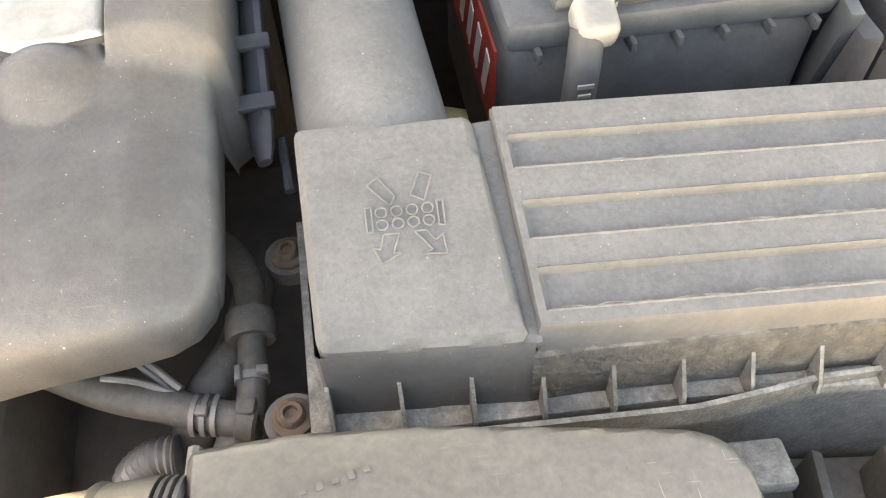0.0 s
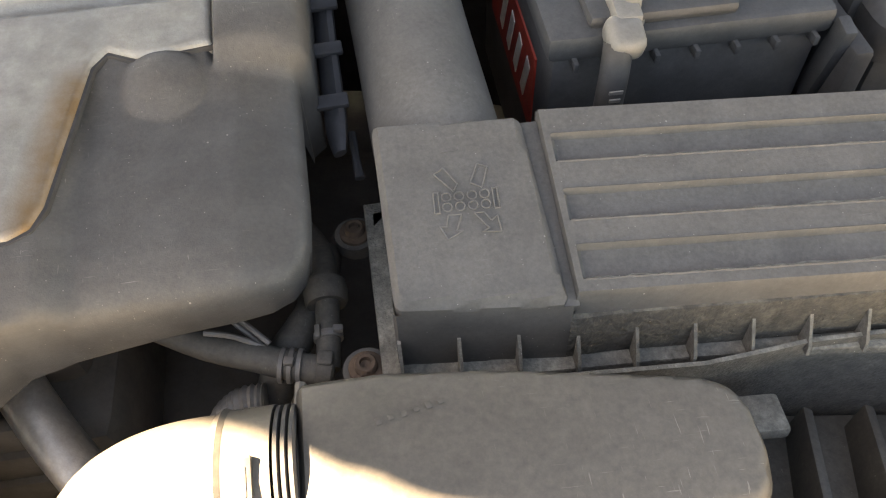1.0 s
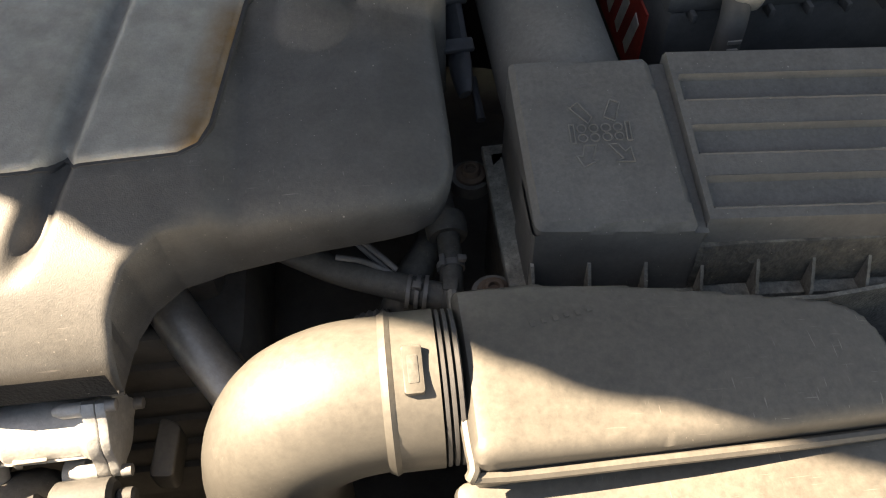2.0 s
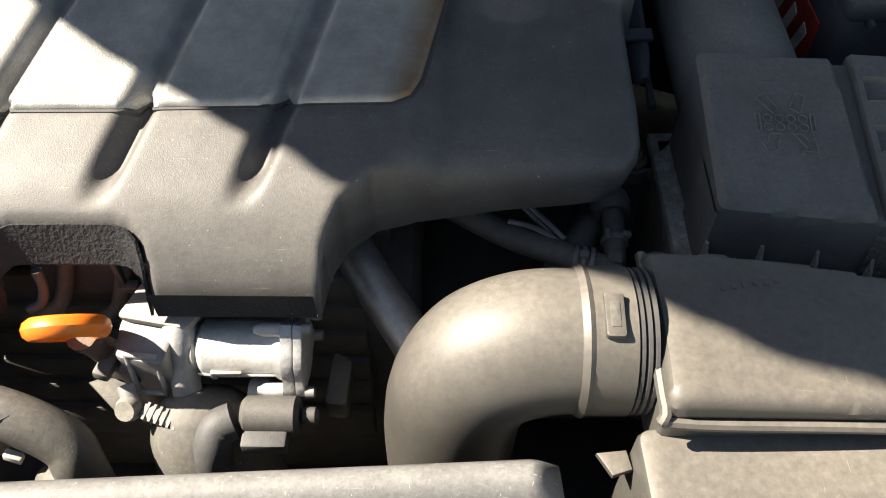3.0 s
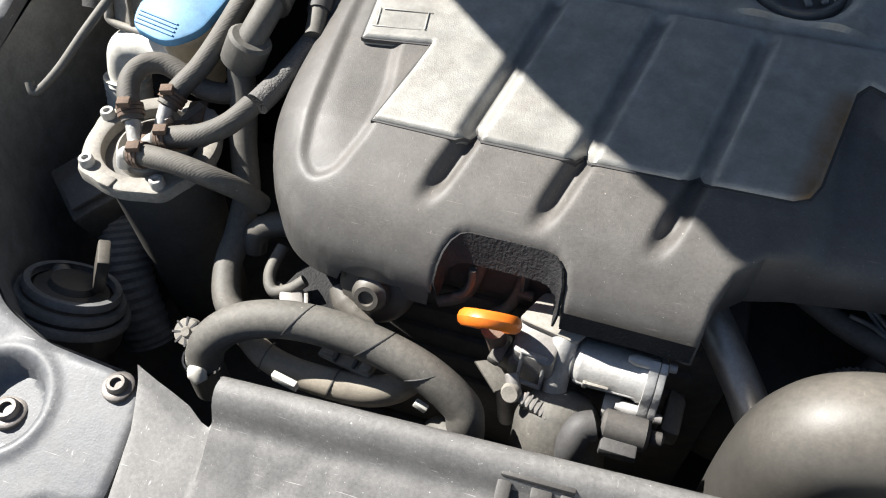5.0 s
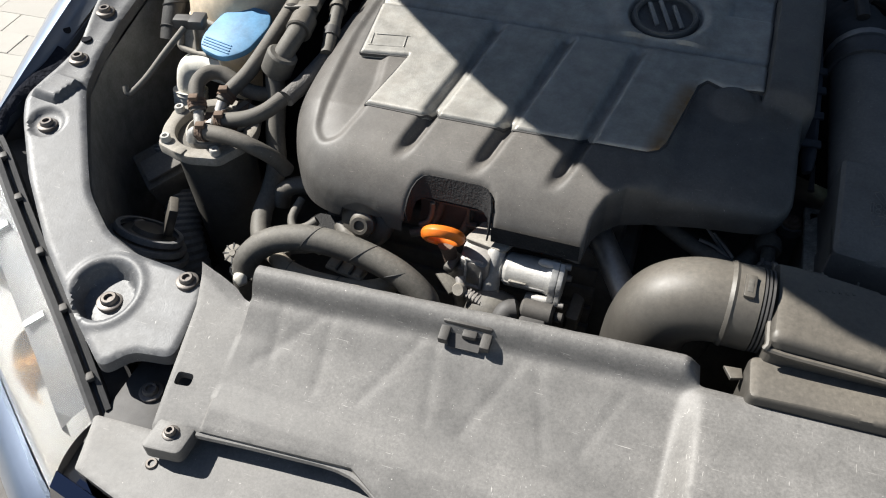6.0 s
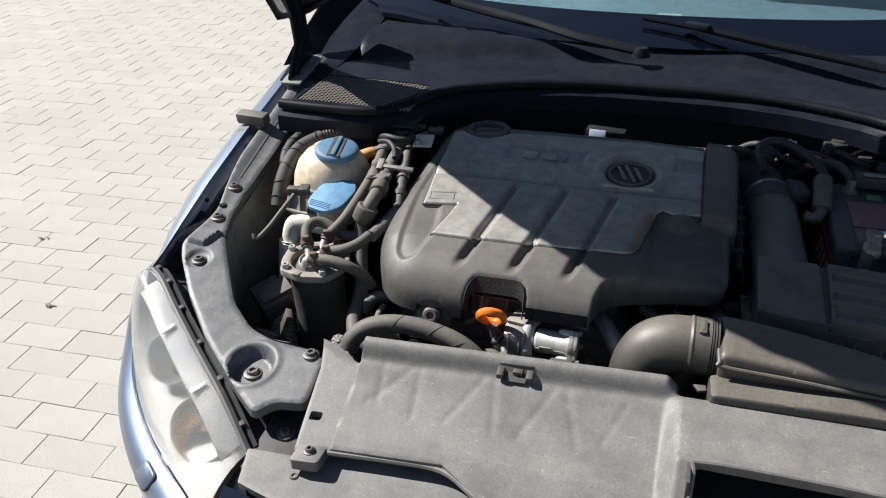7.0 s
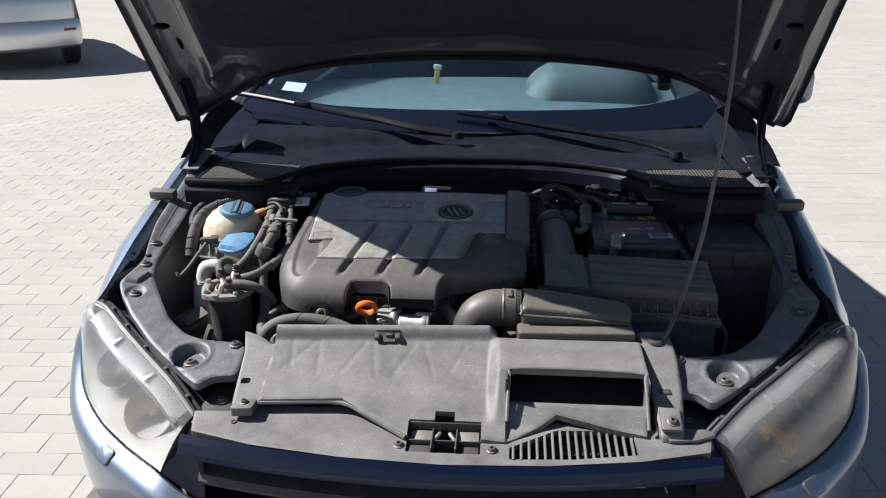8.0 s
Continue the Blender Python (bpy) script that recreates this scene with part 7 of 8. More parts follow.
for k, (stub, run) in enumerate(HOSES):
    h = thing("fuel_hose", "dusty rubber fuel hose with a rusty spring clip" if k > 1 else "black rubber fuel hose clipped to a steel stub", "hose", run[0], "fuel hoses")
    part("stub", tube(stub, 0.0072, 12, 3), "metal", h)
    part("hose", tube(run, 0.0104, 20), "woven", h)
    d = (Vector(run[1]) - Vector(run[0])).normalized()
    c = Vector(run[0]) + d * 0.010
    part("clip", joined(*[lathe([(0.0108, -0.0016), (0.0128, -0.0016), (0.0128, 0.0016), (0.0108, 0.0016)], 18, along(c + d * o, c + d * (o + 0.1))) for o in (-0.004, 0.0, 0.004)], block((0.012, 0.010, 0.006), tuple(c + Vector((0, -0.004, 0.014))), (0, 0, 20), 0.001)), "rust", h)
    if k == 2:
        part("braid", tube([(-0.478, 0.620, 0.808), (-0.468, 0.655, 0.812), (-0.458, 0.70, 0.820), (-0.448, 0.745, 0.828), (-0.446, 0.80, 0.83)], 0.0118, 18), "braid", h, "grey braided sleeve")
eh = thing("heater_hose", "black rubber hose with a wide collar beside the engine cover", "hose", (-0.50, 0.60, 0.68))
part("hose", tube([(-0.512, 0.90, 0.870), (-0.506, 0.80, 0.862), (-0.496, 0.710, 0.856), (-0.500, 0.668, 0.842), (-0.513, 0.660, 0.812), (-0.508, 0.642, 0.782), (-0.502, 0.615, 0.750), (-0.490, 0.585, 0.720), (-0.484, 0.548, 0.702), (-0.480, 0.512, 0.692), (-0.462, 0.476, 0.684), (-0.425, 0.458, 0.676)], 0.0135, 16), "rubber", eh)
part("collar", rod((-0.4985, 0.666, 0.846), (-0.513, 0.661, 0.816), 0.021, 22, 0.003), "rubber", eh)
st = solid("hose_stub", tube([(-0.425, 0.562, 0.718), (-0.448, 0.556, 0.716), (-0.462, 0.548, 0.708), (-0.466, 0.540, 0.690)], 0.0125, 14), "duct", "dusty pipe stub at the side of the engine cover", "pipe")
for pts, r in (([(-0.522, 0.75, 0.858), (-0.540, 0.85, 0.868), (-0.556, 0.92, 0.873), (-0.570, 0.97, 0.874)], 0.0105), ([(-0.452, 0.70, 0.832), (-0.466, 0.77, 0.852), (-0.484, 0.85, 0.866), (-0.505, 0.95, 0.874)], 0.0095), ([(-0.452, 0.74, 0.80), (-0.446, 0.82, 0.815), (-0.45, 0.90, 0.83)], 0.013)):
    p = thing("fuel_pipe", "dusty dark fuel pipe running back along the engine cover", "pipe", pts[0], "fuel pipes")
    part("pipe", tube(pts, r, 12), "rubber", p)
    part("joint", tube([Vector(pts[1]).lerp(Vector(pts[2]), u) for u in (0.1, 0.35)], r * 1.35, 14, 2), "duct", p)
    part("joint", tube([Vector(pts[0]).lerp(Vector(pts[1]), u) for u in (0.4, 0.6)], r * 1.25, 14, 2), "black", p)
pb = thing("pipe_bracket", "pale metal bracket holding the fuel pipes", "bracket", (-0.48, 0.84, 0.87))
part("strap", block((0.07, 0.014, 0.006), (-0.485, 0.79, 0.872), (0, 6, 8), 0.001), "dull", pb)
part("plate", block((0.04, 0.05, 0.004), (-0.462, 0.905, 0.886), (6, 0, 8), 0.001), "white", pb)
part("nut", lathe([(0, 0.008), (0.006, 0.008), (0.008, 0.0), (0, 0)], 10, Matrix.Translation((-0.468, 0.885, 0.888))), "dull", pb)
for x, y, z, a in ((-0.505, 0.905, 0.882, 20), (-0.53, 0.94, 0.88, -30), (-0.50, 0.97, 0.885, 60), (-0.455, 0.965, 0.885, 10)):
    solid("wiring_plug", joined(block((0.032, 0.016, 0.014), (x, y, z), (0, 0, a), 0.003), block((0.014, 0.018, 0.010), (x + 0.012, y, z + 0.004), (0, 0, a), 0.002)), "rubber", "small dark wiring plug", "plug", "wiring plugs")

# ---- coolant tank and washer filler ----
ct = thing("coolant_tank", "aged beige coolant expansion tank with a blue screw cap", "coolant tank", (-0.632, 0.80, 0.70))
TC = Vector((-0.632, 0.802, 0.815))
part("tank", lathe([(0, -0.090), (0.035, -0.088), (0.062, -0.072), (0.080, -0.035), (0.0835, -0.004), (0.0835, 0.004), (0.080, 0.030), (0.069, 0.056), (0.054, 0.073), (0.042, 0.080), (0.036, 0.082), (0.036, 0.086), (0, 0.086)], 40, Matrix.Translation(TC)), "beige", ct)
part("seam", lathe([(0.0835, -0.003), (0.0865, -0.002), (0.0865, 0.002), (0.0835, 0.003)], 40, Matrix.Translation(TC)), "beige", ct)
part("side_neck", tube([tuple(TC + Vector((0.040, 0.045, 0.040))), tuple(TC + Vector((0.058, 0.052, 0.050))), tuple(TC + Vector((0.074, 0.060, 0.056)))], [0.016, 0.013, 0.010], 14), "amber", ct, "amber hose neck")
CAPM = Matrix.Translation(TC + Vector((0.012, -0.006, -0.002))) @ pose(0, 0, 0, 5, 6, 0)
cap = part("cap", lathe([(0, 0.0945), (0.036, 0.095), (0.043, 0.0925), (0.0455, 0.089), (0.0455, 0.082), (0, 0.082)], 36, CAPM), "blue_dark", ct, "blue screw cap with a raised grip")
part("grip", moved(block((0.009, 0.076, 0.007), (0.0, 0, 0.0965), (0, 0, 9), 0.002), CAPM), "blue_dark", cap)
part("groove", joined(moved(block((0.007, 0.076, 0.003), (-0.0095, 0, 0.0947), (0, 0, 9), 0), CAPM), moved(block((0.007, 0.076, 0.003), (0.0095, 0, 0.0947), (0, 0, 9), 0), CAPM)), "black", cap)
solid("overflow_hose", tube([tuple(TC + Vector((0.068, 0.058, 0.054))), (-0.535, 0.87, 0.878), (-0.50, 0.90, 0.88), (-0.47, 0.95, 0.88)], 0.009, 12), "rubber", "black overflow hose of the coolant tank", "hose")
wf = thing("washer_filler", "off-white washer filler neck with a blue flip cap", "filler neck", (-0.56, 0.665, 0.70))
WC = Vector((-0.590, 0.700, 0.836))
part("funnel", lathe([(0, -0.10), (0.024, -0.10), (0.026, -0.082), (0.029, -0.055), (0.0345, -0.022), (0.0375, -0.018), (0.0380, -0.004), (0.033, -0.002), (0.03, -0.02), (0, -0.03)], 30, Matrix.Translation(WC) @ pose(0, 0, 0, 6, 6, 0)), "beige", wf)
part("cap", prism(rounded([(-0.030, -0.046), (0.012, -0.050), (0.036, -0.024), (0.040, 0.030), (0.026, 0.052), (-0.010, 0.050), (-0.036, 0.026), (-0.040, -0.020)], 0.014), -0.003, 0.006, 0.003, Matrix.Translation(WC + Vector((0.0, 0.0, 0.002))) @ pose(0, 0, 0, 14, 4, -8)), "blue", wf, "blue flip cap")
part("cap_ribs", joined(*[moved(block((0.044, 0.0018, 0.0024), (-0.010 + 0.001 * i, -0.026 - 0.0045 * i, 0.0062), bevel=0), Matrix.Translation(WC + Vector((0.0, 0.0, 0.002))) @ pose(0, 0, 0, 14, 4, -8)) for i in range(4)]), "blue", wf)
BR = Matrix.Translation(WC + Vector((-0.058, 0.012, -0.024))) @ pose(0, 0, 0, 62, 0, -4)
part("bracket", joined(*[moved(q, BR) for q in (prism(rounded([(-0.040, -0.022), (0.046, -0.024), (0.046, 0.016), (-0.022, 0.024), (-0.044, 0.012)], 0.008), -0.003, 0.0, 0.001), tube([(0.046, 0.017, 0.003), (-0.020, 0.024, 0.003), (-0.042, 0.014, 0.003), (-0.045, -0.010, 0.003), (-0.036, -0.022, 0.003), (0.046, -0.024, 0.003)], 0.0042, 10))]), "filter_top", wf, "off-white moulded bracket plate")
part("rib", joined(*[moved(block((0.003, 0.040, 0.008), (x, 0, 0.002), (0, 0, a), 0.001), BR) for x, a in ((-0.020, 14), (0.004, -12))]), "filter_top", wf)
part("elbow", tube([(-0.598, 0.698, 0.768), (-0.630, 0.700, 0.772), (-0.660, 0.702, 0.772), (-0.682, 0.700, 0.760), (-0.690, 0.694, 0.726)], 0.0205, 22), "white", wf, "white pipe elbow")
part("corrugated_pipe", tube([(-0.690, 0.694, 0.728), (-0.690, 0.682, 0.69), (-0.682, 0.65, 0.63), (-0.66, 0.61, 0.56)], 0.0260, 20, 8, 0.0012, 0.012), "white", wf)
sp = solid("sensor_lead", tube([(-0.668, 0.690, 0.838), (-0.676, 0.650, 0.824), (-0.690, 0.610, 0.802), (-0.706, 0.588, 0.788), (-0.712, 0.592, 0.797)], 0.0048, 10), "rubber", "bent sensor lead with a loose end", "wire")
part("plug", joined(block((0.045, 0.018, 0.016), (-0.664, 0.702, 0.842), (0, 0, 12), 0.003), block((0.020, 0.028, 0.010), (-0.650, 0.702, 0.848), (0, 0, 12), 0.002)), "black", sp)
for pts, r, ribs in (([(-0.545, 0.945, 0.882), (-0.60, 0.925, 0.892), (-0.655, 0.905, 0.890), (-0.700, 0.880, 0.880)], 0.0115, 0.0016), ([(-0.690, 0.885, 0.880), (-0.722, 0.855, 0.868), (-0.735, 0.815, 0.850), (-0.736, 0.770, 0.822), (-0.734, 0.735, 0.780)], 0.0165, 0.0), ([(-0.712, 0.93, 0.88), (-0.748, 0.90, 0.872), (-0.760, 0.86, 0.858), (-0.752, 0.82, 0.842), (-0.728, 0.80, 0.838)], 0.0115, 0.0)):
    lo = thing("wiring_loom", "black corrugated wiring loom behind the coolant tank" if ribs else "thick wiring loom wrapped in dull black tape", "wiring loom", pts[0], "wiring looms")
    part("sleeve", tube(pts, r, 16, 8, ribs, 0.0062), "grime" if ribs else "taped", lo)
    if not ribs:
        run = spline(pts, 6)
        for k in range(2, len(run) - 1, 4):
            m = along(run[k], run[k + 1])
            part("tape_wrap", tube([tuple(m @ Vector(((r + 0.0006) * math.cos(u), (r + 0.0006) * math.sin(u), 0.007 * math.sin(u + k)))) for u in np.linspace(0, 2 * math.pi, 19)], 0.0013, 6, 1), "grime", lo)
# clamps and clips that hold the pipes right of the tank
pcl = thing("pipe_clamp", "dusty black double clamp gripping the fuel pipes", "clamp", (-0.505, 0.765, 0.86))
for a, b, r in (((-0.520, 0.745, 0.858), (-0.526, 0.775, 0.861), 0.0150), ((-0.494, 0.705, 0.856), (-0.498, 0.735, 0.858), 0.0180), ((-0.530, 0.795, 0.863), (-0.533, 0.815, 0.865), 0.0140)):
    part("ring", rod(a, b, r, 18, 0.002), "duct", pcl)
part("bridge", block((0.050, 0.016, 0.012), (-0.508, 0.752, 0.866), (4, -6, 8), 0.003), "duct", pcl)
part("tongue", block((0.012, 0.040, 0.004), (-0.518, 0.790, 0.878), (4, 0, 10), 0.001), "dull", pcl)
for pts, r in (([(-0.560, 0.905, 0.886), (-0.535, 0.885, 0.897), (-0.505, 0.880, 0.895), (-0.480, 0.900, 0.890)], 0.0065), ([(-0.555, 0.885, 0.884), (-0.530, 0.870, 0.892), (-0.510, 0.850, 0.888), (-0.498, 0.82, 0.880)], 0.0055)):
    solid("thin_cable", tube(pts, r, 10), "grime", "thin black cable looping behind the coolant tank", "cable", "thin cables")
# low in the front corner
lb = thing("lamp_rear_cap", "dusty ribbed plastic cap at the back of the headlamp", "cap", (-0.66, 0.47, 0.60))
LM = along((-0.640, 0.450, 0.640), (-0.60, 0.57, 0.80))
part("cap", lathe([(0, 0.030), (0.022, 0.029), (0.024, 0.022), (0.036, 0.020), (0.038, 0.012), (0.048, 0.010), (0.050, -0.002), (0.058, -0.004), (0.058, -0.03), (0, -0.03)], 30, LM), "duct", lb)
# pale bay paint puts sunlight into the colour of these rings
for i in range(3):
    part("ring", lathe([(0.040 + 0.007 * i, 0.026 - 0.012 * i), (0.046 + 0.007 * i, 0.026 - 0.012 * i), (0.0475 + 0.007 * i, 0.023 - 0.012 * i), (0.0475 + 0.007 * i, 0.018 - 0.012 * i), (0.040 + 0.007 * i, 0.018 - 0.012 * i)], 32, LM), "bay_paint", lb)
part("tab", block((0.012, 0.03, 0.05), (-0.605, 0.480, 0.680), (0, 24, 30), 0.002), "duct", lb)
solid("drain_pipe", tube([(-0.690, 0.62, 0.68), (-0.672, 0.585, 0.62), (-0.650, 0.54, 0.57), (-0.62, 0.50, 0.50)], 0.028, 20, 10, 0.0025, 0.009), "bay_paint", "dusty brown corrugated pipe low in the corner", "pipe")
ab = thing("connector_box", "dusty grey connector box on the wing wall", "box", (-0.69, 0.58, 0.62))
part("body", block((0.075, 0.060, 0.05), (-0.690, 0.585, 0.650), (14, 10, -40), 0.004), "rubber", ab)
part("cover_plate", block((0.040, 0.064, 0.006), (-0.676, 0.575, 0.682), (14, 10, -40), 0.002), "airbox", ab)
solid("pale_cap", tube([(-0.672, 0.482, 0.640), (-0.650, 0.466, 0.650), (-0.634, 0.452, 0.652)], 0.012, 14, 8, 0.0025, 0.007), "dull", "pale ribbed cap low in the corner", "cap")
# at the back of the bay
sb = thing("sensor_block", "small sensor with a pale blue face at the bulkhead", "sensor", (-0.11, 1.05, 0.85))
part("body", block((0.085, 0.030, 0.026), (-0.095, 1.060, 0.874), (0, 0, -6), 0.004), "bulkhead", sb)
part("face", block((0.036, 0.004, 0.022), (-0.112, 1.042, 0.878), (-20, 0, -6), 0.001), "label", sb)
rngp = random.Random(3)
for i in range(14):
    x, y = 0.19 + 0.022 * i + rngp.uniform(-0.008, 0.008), 1.03 + rngp.uniform(-0.02, 0.06)
    z = 0.865 + rngp.uniform(-0.02, 0.02)
    solid("wiring_plug", joined(block((0.026 + rngp.uniform(0, 0.014), 0.020, 0.016), (x, y, z), (rngp.uniform(-20, 20), 0, rngp.uniform(0, 90)), 0.003), block((0.012, 0.026, 0.010), (x, y + 0.006, z + 0.006), (0, 0, rngp.uniform(0, 90)), 0.002)),
          "amber" if i == 6 else "grime", "amber wiring plug at the bulkhead" if i == 6 else "small dark wiring plug", "plug", "wiring plugs")
for i in range(5):
    x = 0.16 + 0.05 * i
    solid("bulkhead_cable", tube([(x - 0.06, 1.09, 0.83), (x, 1.06 + 0.01 * (i % 2), 0.868 + 0.01 * (i % 3)), (x + 0.05, 1.03, 0.872), (x + 0.11, 1.05, 0.84)], 0.006 + 0.001 * (i % 3), 10), "grime", "dark cable looping along the bulkhead", "cable", "bulkhead cables")

# ---- silver car parked further back ----
pc = thing("parked_car", "silver hatchback parked in the yard seen from behind", "car", (-6.6, 10.5, 0))
X0, Y0 = -6.55, 8.75


def slab(z, w, y):
    n = 15
    return [(X0 + w * math.sin(a), Y0 + y + (0.30 * (1 - math.cos(a * 0.9))), z) for a in np.linspace(-math.pi / 2, math.pi / 2, n)]


part("rear_bumper", loft([slab(0.26, 0.80, 0.10), slab(0.30, 0.86, 0.02), slab(0.42, 0.88, 0.0), slab(0.55, 0.88, 0.0), slab(0.60, 0.87, 0.03), slab(0.62, 0.86, 0.09)]), "silver_paint", pc)
part("tailgate", loft([slab(0.62, 0.85, 0.10), slab(0.80, 0.85, 0.10), slab(0.95, 0.83, 0.13), slab(1.20, 0.70, 0.35), slab(1.42, 0.58, 0.62), slab(1.46, 0.50, 0.9)]), "silver_paint", pc)
for s in (-1, 1):
    part("flank", loft([[(X0 + s * w, y, z) for w, z in ((0.80, 0.24), (0.87, 0.35), (0.88, 0.60), (0.85, 0.95), (0.66, 1.35), (0.0, 1.46))] for y in (Y0 + 0.30, Y0 + 1.2, Y0 + 2.6, Y0 + 3.6)]), "silver_paint", pc)
    part("reflector", block((0.16, 0.02, 0.035), (X0 + s * 0.72, Y0 + 0.11, 0.50), (0, 0, s * 20), 0.006), "red", pc, "red rear reflector")
    for dy in (0.78, 3.2):
        m = Matrix.Translation((X0 + s * 0.76, Y0 + dy, 0.31)) @ pose(0, 0, 0, 0, 90, 0)
        w = part("wheel", lathe([(0.0, -0.09), (0.28, -0.10), (0.312, -0.07), (0.312, 0.07), (0.28, 0.10), (0.20, 0.09), (0.0, 0.07)], 30, m), "tyre", pc)
        part("rim", lathe([(0.0, 0.095 * s), (0.19, 0.09 * s), (0.20, 0.07 * s), (0, 0.06 * s)], 20, m), "dull", w)
part("floor", block((1.5, 3.2, 0.1), (X0, Y0 + 2.0, 0.30), bevel=0.02), "black", pc)
part("bonnet_end", loft([[(X0 + x, Y0 + 3.6 + d, z) for x in (-0.85, 0, 0.85)] for d, z in ((0, 1.0), (0.5, 0.85), (0.6, 0.3))]), "silver_paint", pc)

corner = Vector((X0 + 0.87, Y0 + 0.15, 0))
spin = Matrix.Rotation(radians(36), 3, "Z")
pc.location = Vector((-5.47, 9.05, 0)) + spin @ (pc.location - corner)
pc.rotation_euler = (0, 0, radians(36))

# a dry leaf on the wing and small weeds in the paving
def leaf_piece(at, r, rz, tilt):
    pts = [(-1.0, 0, 0), (-0.4, 0.35, 0.12), (0.3, 0.38, 0.15), (1.0, 0, 0.05), (0.3, -0.38, 0.15), (-0.4, -0.35, 0.12), (0.0, 0, 0.0)]
    m = Matrix.Translation(at) @ pose(0, 0, 0, tilt, 8, rz)
    return thick(([tuple(m @ (Vector(p) * r)) for p in pts], [(0, 6, 1), (1, 6, 2), (2, 6, 3), (3, 6, 4), (4, 6, 5), (5, 6, 0)]), 0.0006)


solid("dry_leaf", leaf_piece((-0.872, 0.858, 0.8895), 0.011, 70, 10), "leaf", "small dry yellow leaf lying on the wing", "leaf")
rl = random.Random(21)
for wx, wy in ((-1.95, 1.19), (-2.31, 1.58)):
    weed = thing("weed", "tiny green weed growing between pavers", "weed", (wx, wy, 0), "weeds")
    for i in range(5):
        part("leaf", leaf_piece((wx + rl.uniform(-0.02, 0.02), wy + rl.uniform(-0.008, 0.008), 0.004), 0.010, rl.uniform(0, 360), 20), "weed", weed)

# ---- paved yard: one sheet to the horizon, interlocking pavers near the car ----
m, t, b = shader("paver_concrete")
info = t.nodes.new("ShaderNodeObjectInfo")
geo = t.nodes.new("ShaderNodeNewGeometry")
rnd = maths(t, "FRACT", maths(t, "ADD", info.outputs["Random"], geo.outputs["Random Per Island"]), 0.0)
tone = mixed(t, ramp(t, rnd, 0.0, 1.0), (0.42, 0.40, 0.36), (0.47, 0.448, 0.402))
tone = mixed(t, ramp(t, noise_of(t, 1.3, 6.0, 0.7), 0.42, 0.7, 0.0, 0.5), tone, (0.36, 0.335, 0.30))
tone = mixed(t, ramp(t, noise_of(t, 260.0, 4.0), 0.42, 0.75, 0.0, 0.55), tone, (0.30, 0.28, 0.25))
tone = mixed(t, ramp(t, noise_of(t, 24.0, 6.0, 0.7), 0.52, 0.75, 0.0, 0.5), tone, (0.38, 0.35, 0.31))
t.links.new(tone, b.inputs["Base Color"])
b.inputs["Roughness"].default_value = 0.85
bumped(t, b, noise_of(t, 240.0, 5.0), 0.8, 0.003)
M["paver"] = m
m, t, b = shader("joint_sand")
tone = mixed(t, ramp(t, noise_of(t, 30.0, 6.0), 0.35, 0.7), (0.46, 0.43, 0.38), (0.38, 0.35, 0.305))
far = mixed(t, ramp(t, noise_of(t, 0.35, 6.0), 0.35, 0.7), (0.44, 0.41, 0.36), (0.36, 0.335, 0.295))
geo = t.nodes.new("ShaderNodeNewGeometry")
sep = t.nodes.new("ShaderNodeSeparateXYZ")
t.links.new(geo.outputs["Position"], sep.inputs[0])
t.links.new(mixed(t, ramp(t, sep.outputs["Y"], 7.2, 8.4), tone, far), b.inputs["Base Color"])
b.inputs["Roughness"].default_value = 0.95
bumped(t, b, noise_of(t, 300.0, 4.0), 0.6, 0.003)
M["sand"] = m
solid("ground", ([(-600, -600, -0.003), (600, -600, -0.003), (600, 600, -0.003), (-600, 600, -0.003)], [(0, 1, 2, 3)]), "sand", "sandy bed under the pavers", "ground", kind="structure")
L, WIDE, NARROW = 0.214, 0.0562, 0.0556


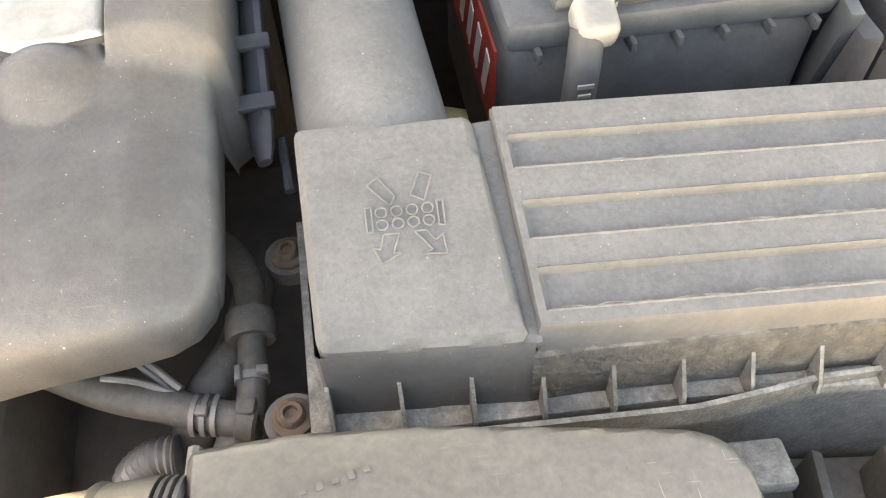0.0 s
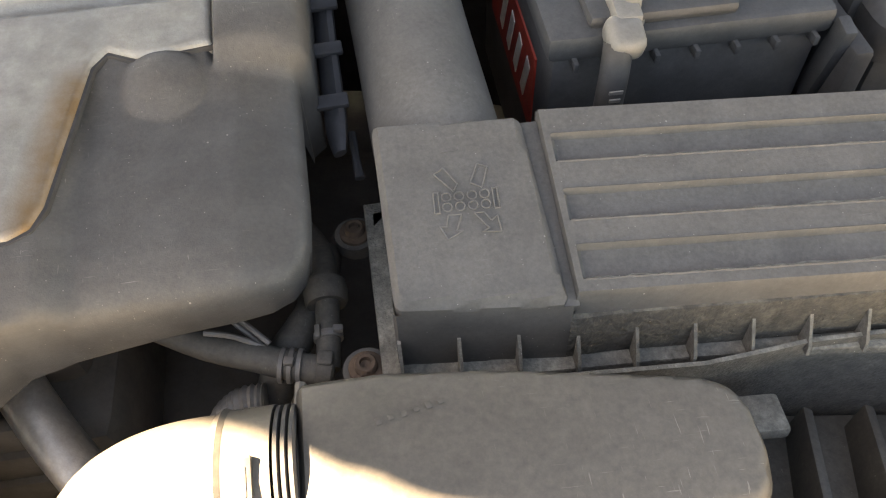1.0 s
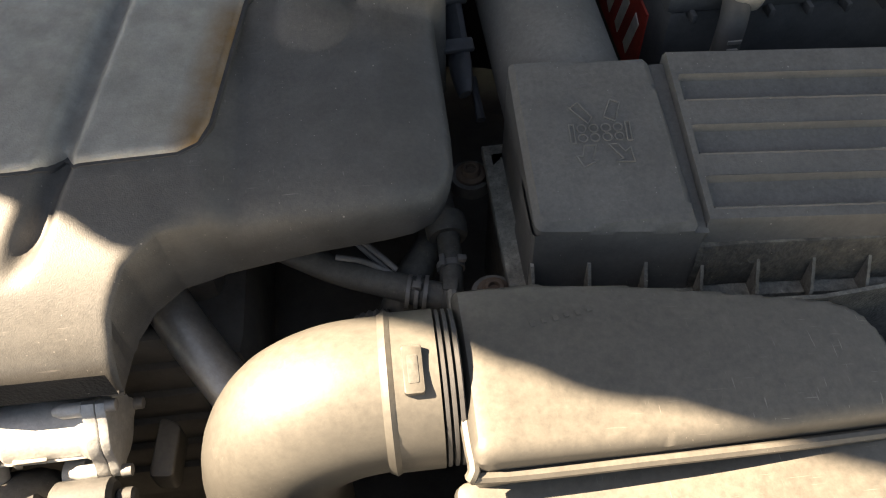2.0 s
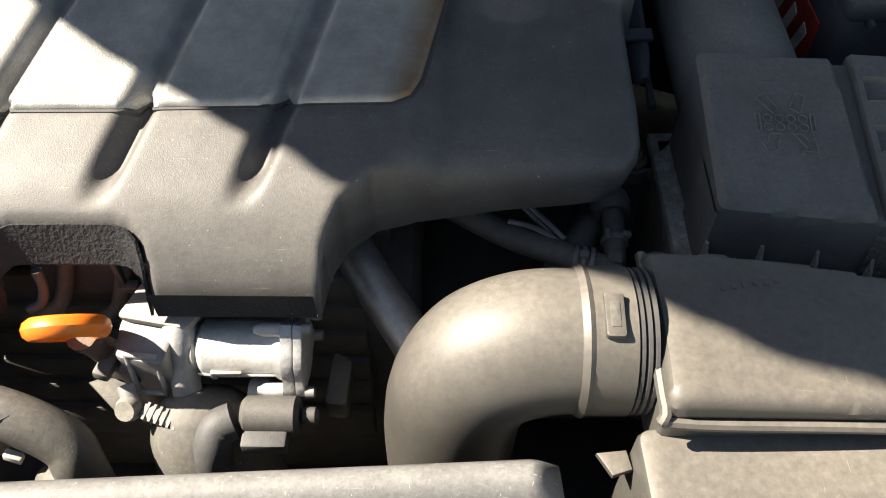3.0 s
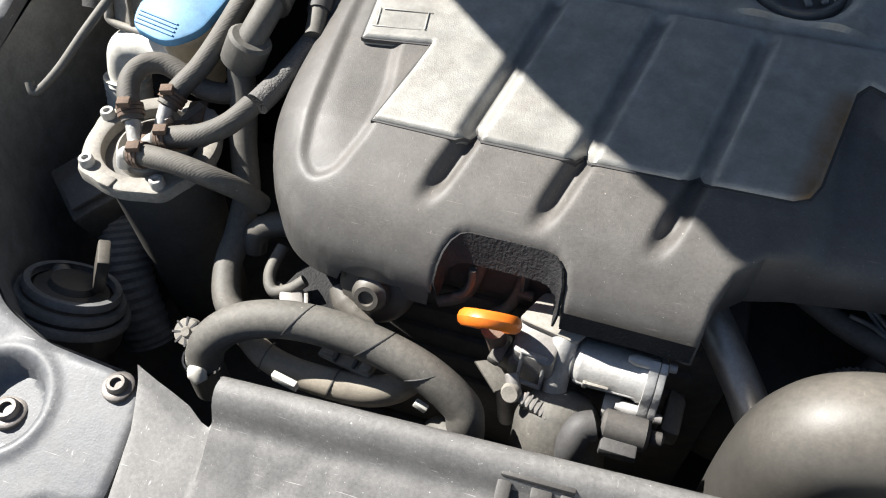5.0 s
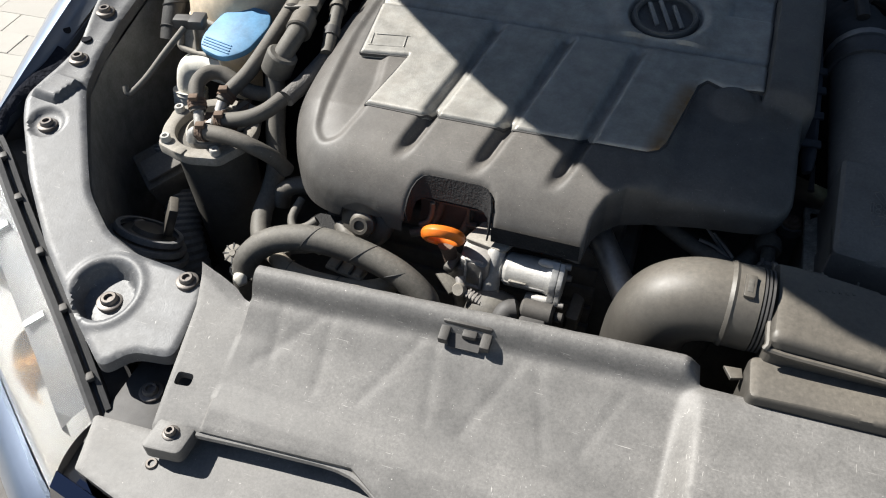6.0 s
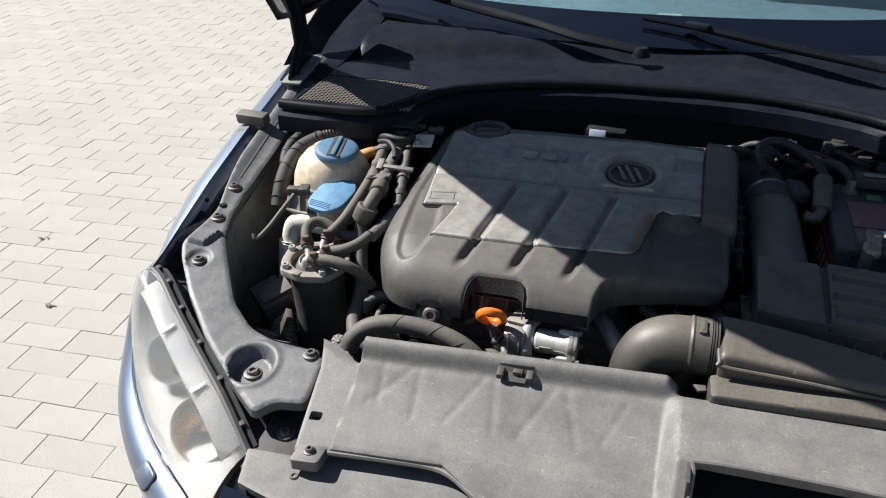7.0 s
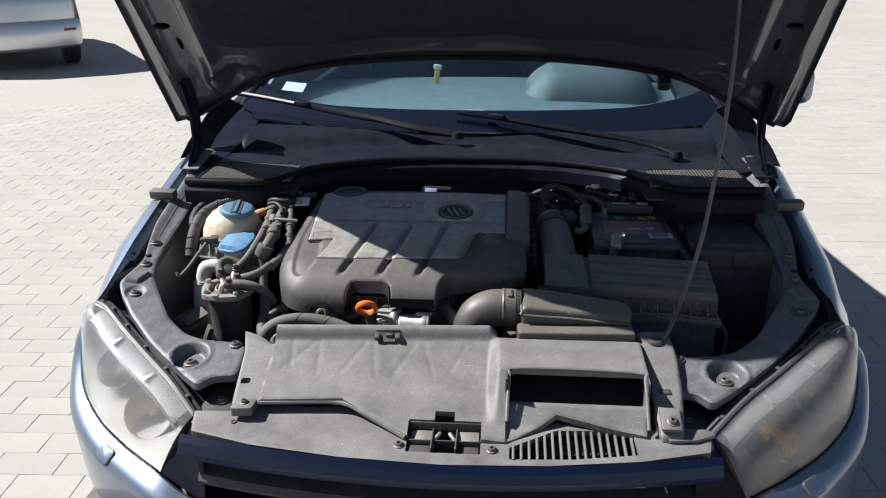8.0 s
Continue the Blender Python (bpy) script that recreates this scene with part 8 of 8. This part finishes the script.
def paver_piece(gap=0.0019, h=0.008, be=0.0016):
    def outline(k):
        a, w, n = L / 2 - 0.8 * gap - k, WIDE - gap / 4 - k * 0.5, NARROW - gap / 4 - k * 0.5
        return [(-a, -w), (-0.070, -w), (-0.030, -n), (0.030, -n), (0.070, -w), (a, -w), (a, w), (0.070, w), (0.030, n), (-0.030, n), (-0.070, w), (-a, w)]
    o, i = outline(0), outline(be)
    n = len(o)
    vs = [(x, y, -h) for x, y in o] + [(x, y, -be * 0.5) for x, y in o] + [(x, y, 0) for x, y in i]
    fs = [tuple(range(2 * n, 3 * n))]
    for r in (0, 1):
        fs += [(r * n + k, r * n + (k + 1) % n, (r + 1) * n + (k + 1) % n, (r + 1) * n + k) for k in range(n)]
    return vs, fs


TURN = pose(0, 0, 0, 0, 0, 2.5)
rng = random.Random(7)
pave = tagged(new("pavement"), "light beige interlocking concrete pavers with sandy joints", "pavement", kind="structure")
one = mesh_of("paver", *paver_piece(), M["paver"])
one.polygons.foreach_set("use_smooth", [False] * len(one.polygons))
near, rest = [], []
for j in range(-36, 118):
    for i in range(-46, 36):
        p = TURN @ Vector((i * L + 0.013 + (0 if j % 2 else L / 2), j * (WIDE + NARROW) - 0.0016, 0))
        if -0.80 < p.x < 0.80 and 0.3 < p.y < 4.0:
            continue
        if not (-9.0 < p.x < 6.5 and -1.5 < p.y < 12.5) or (p.x > -0.9 and p.y < 0.2) or (p.x < -0.9 and p.y < 0.0):
            continue
        if p.x < 0 and p.y > 7.45 + 0.2 * min(max(p.x + 3.2, 0), 2) - 0.69 * max(-3.2 - p.x, 0) ** 1.35:
            continue
        if (-2.6 < p.x < -0.85 and 0.35 < p.y < 3.6):
            near.append(p)
        else:
            rest.append(p)
near.sort(key=lambda p: (p - Vector((-1.0, 0.6, 0))).length)
rest += near[300:]
for p in near[:300]:
    ob = new("paver", one)
    ob.parent = pave
    ob.matrix_basis = Matrix.Translation((p.x, p.y, rng.uniform(-0.0008, 0.0008))) @ TURN @ pose(0, 0, 0, rng.uniform(-0.25, 0.25), rng.uniform(-0.25, 0.25), rng.uniform(-0.7, 0.7))
pv, pf = paver_piece()
pv = np.array([TURN @ Vector(v) for v in pv])
allv, allf = [], []
for k, p in enumerate(rest):
    allv.append(pv + np.array((p.x, p.y, rng.uniform(-0.0008, 0.0008))))
    allf += [tuple(q + k * len(pv) for q in f) for f in pf]
me = bpy.data.meshes.new("pavers_beyond")
me.from_pydata(np.concatenate(allv).tolist(), [], allf)
me.materials.append(M["paver"])
ob = new("pavers_beyond", me)
ob.parent = pave
tagged(ob, "", "", "", "stuff")
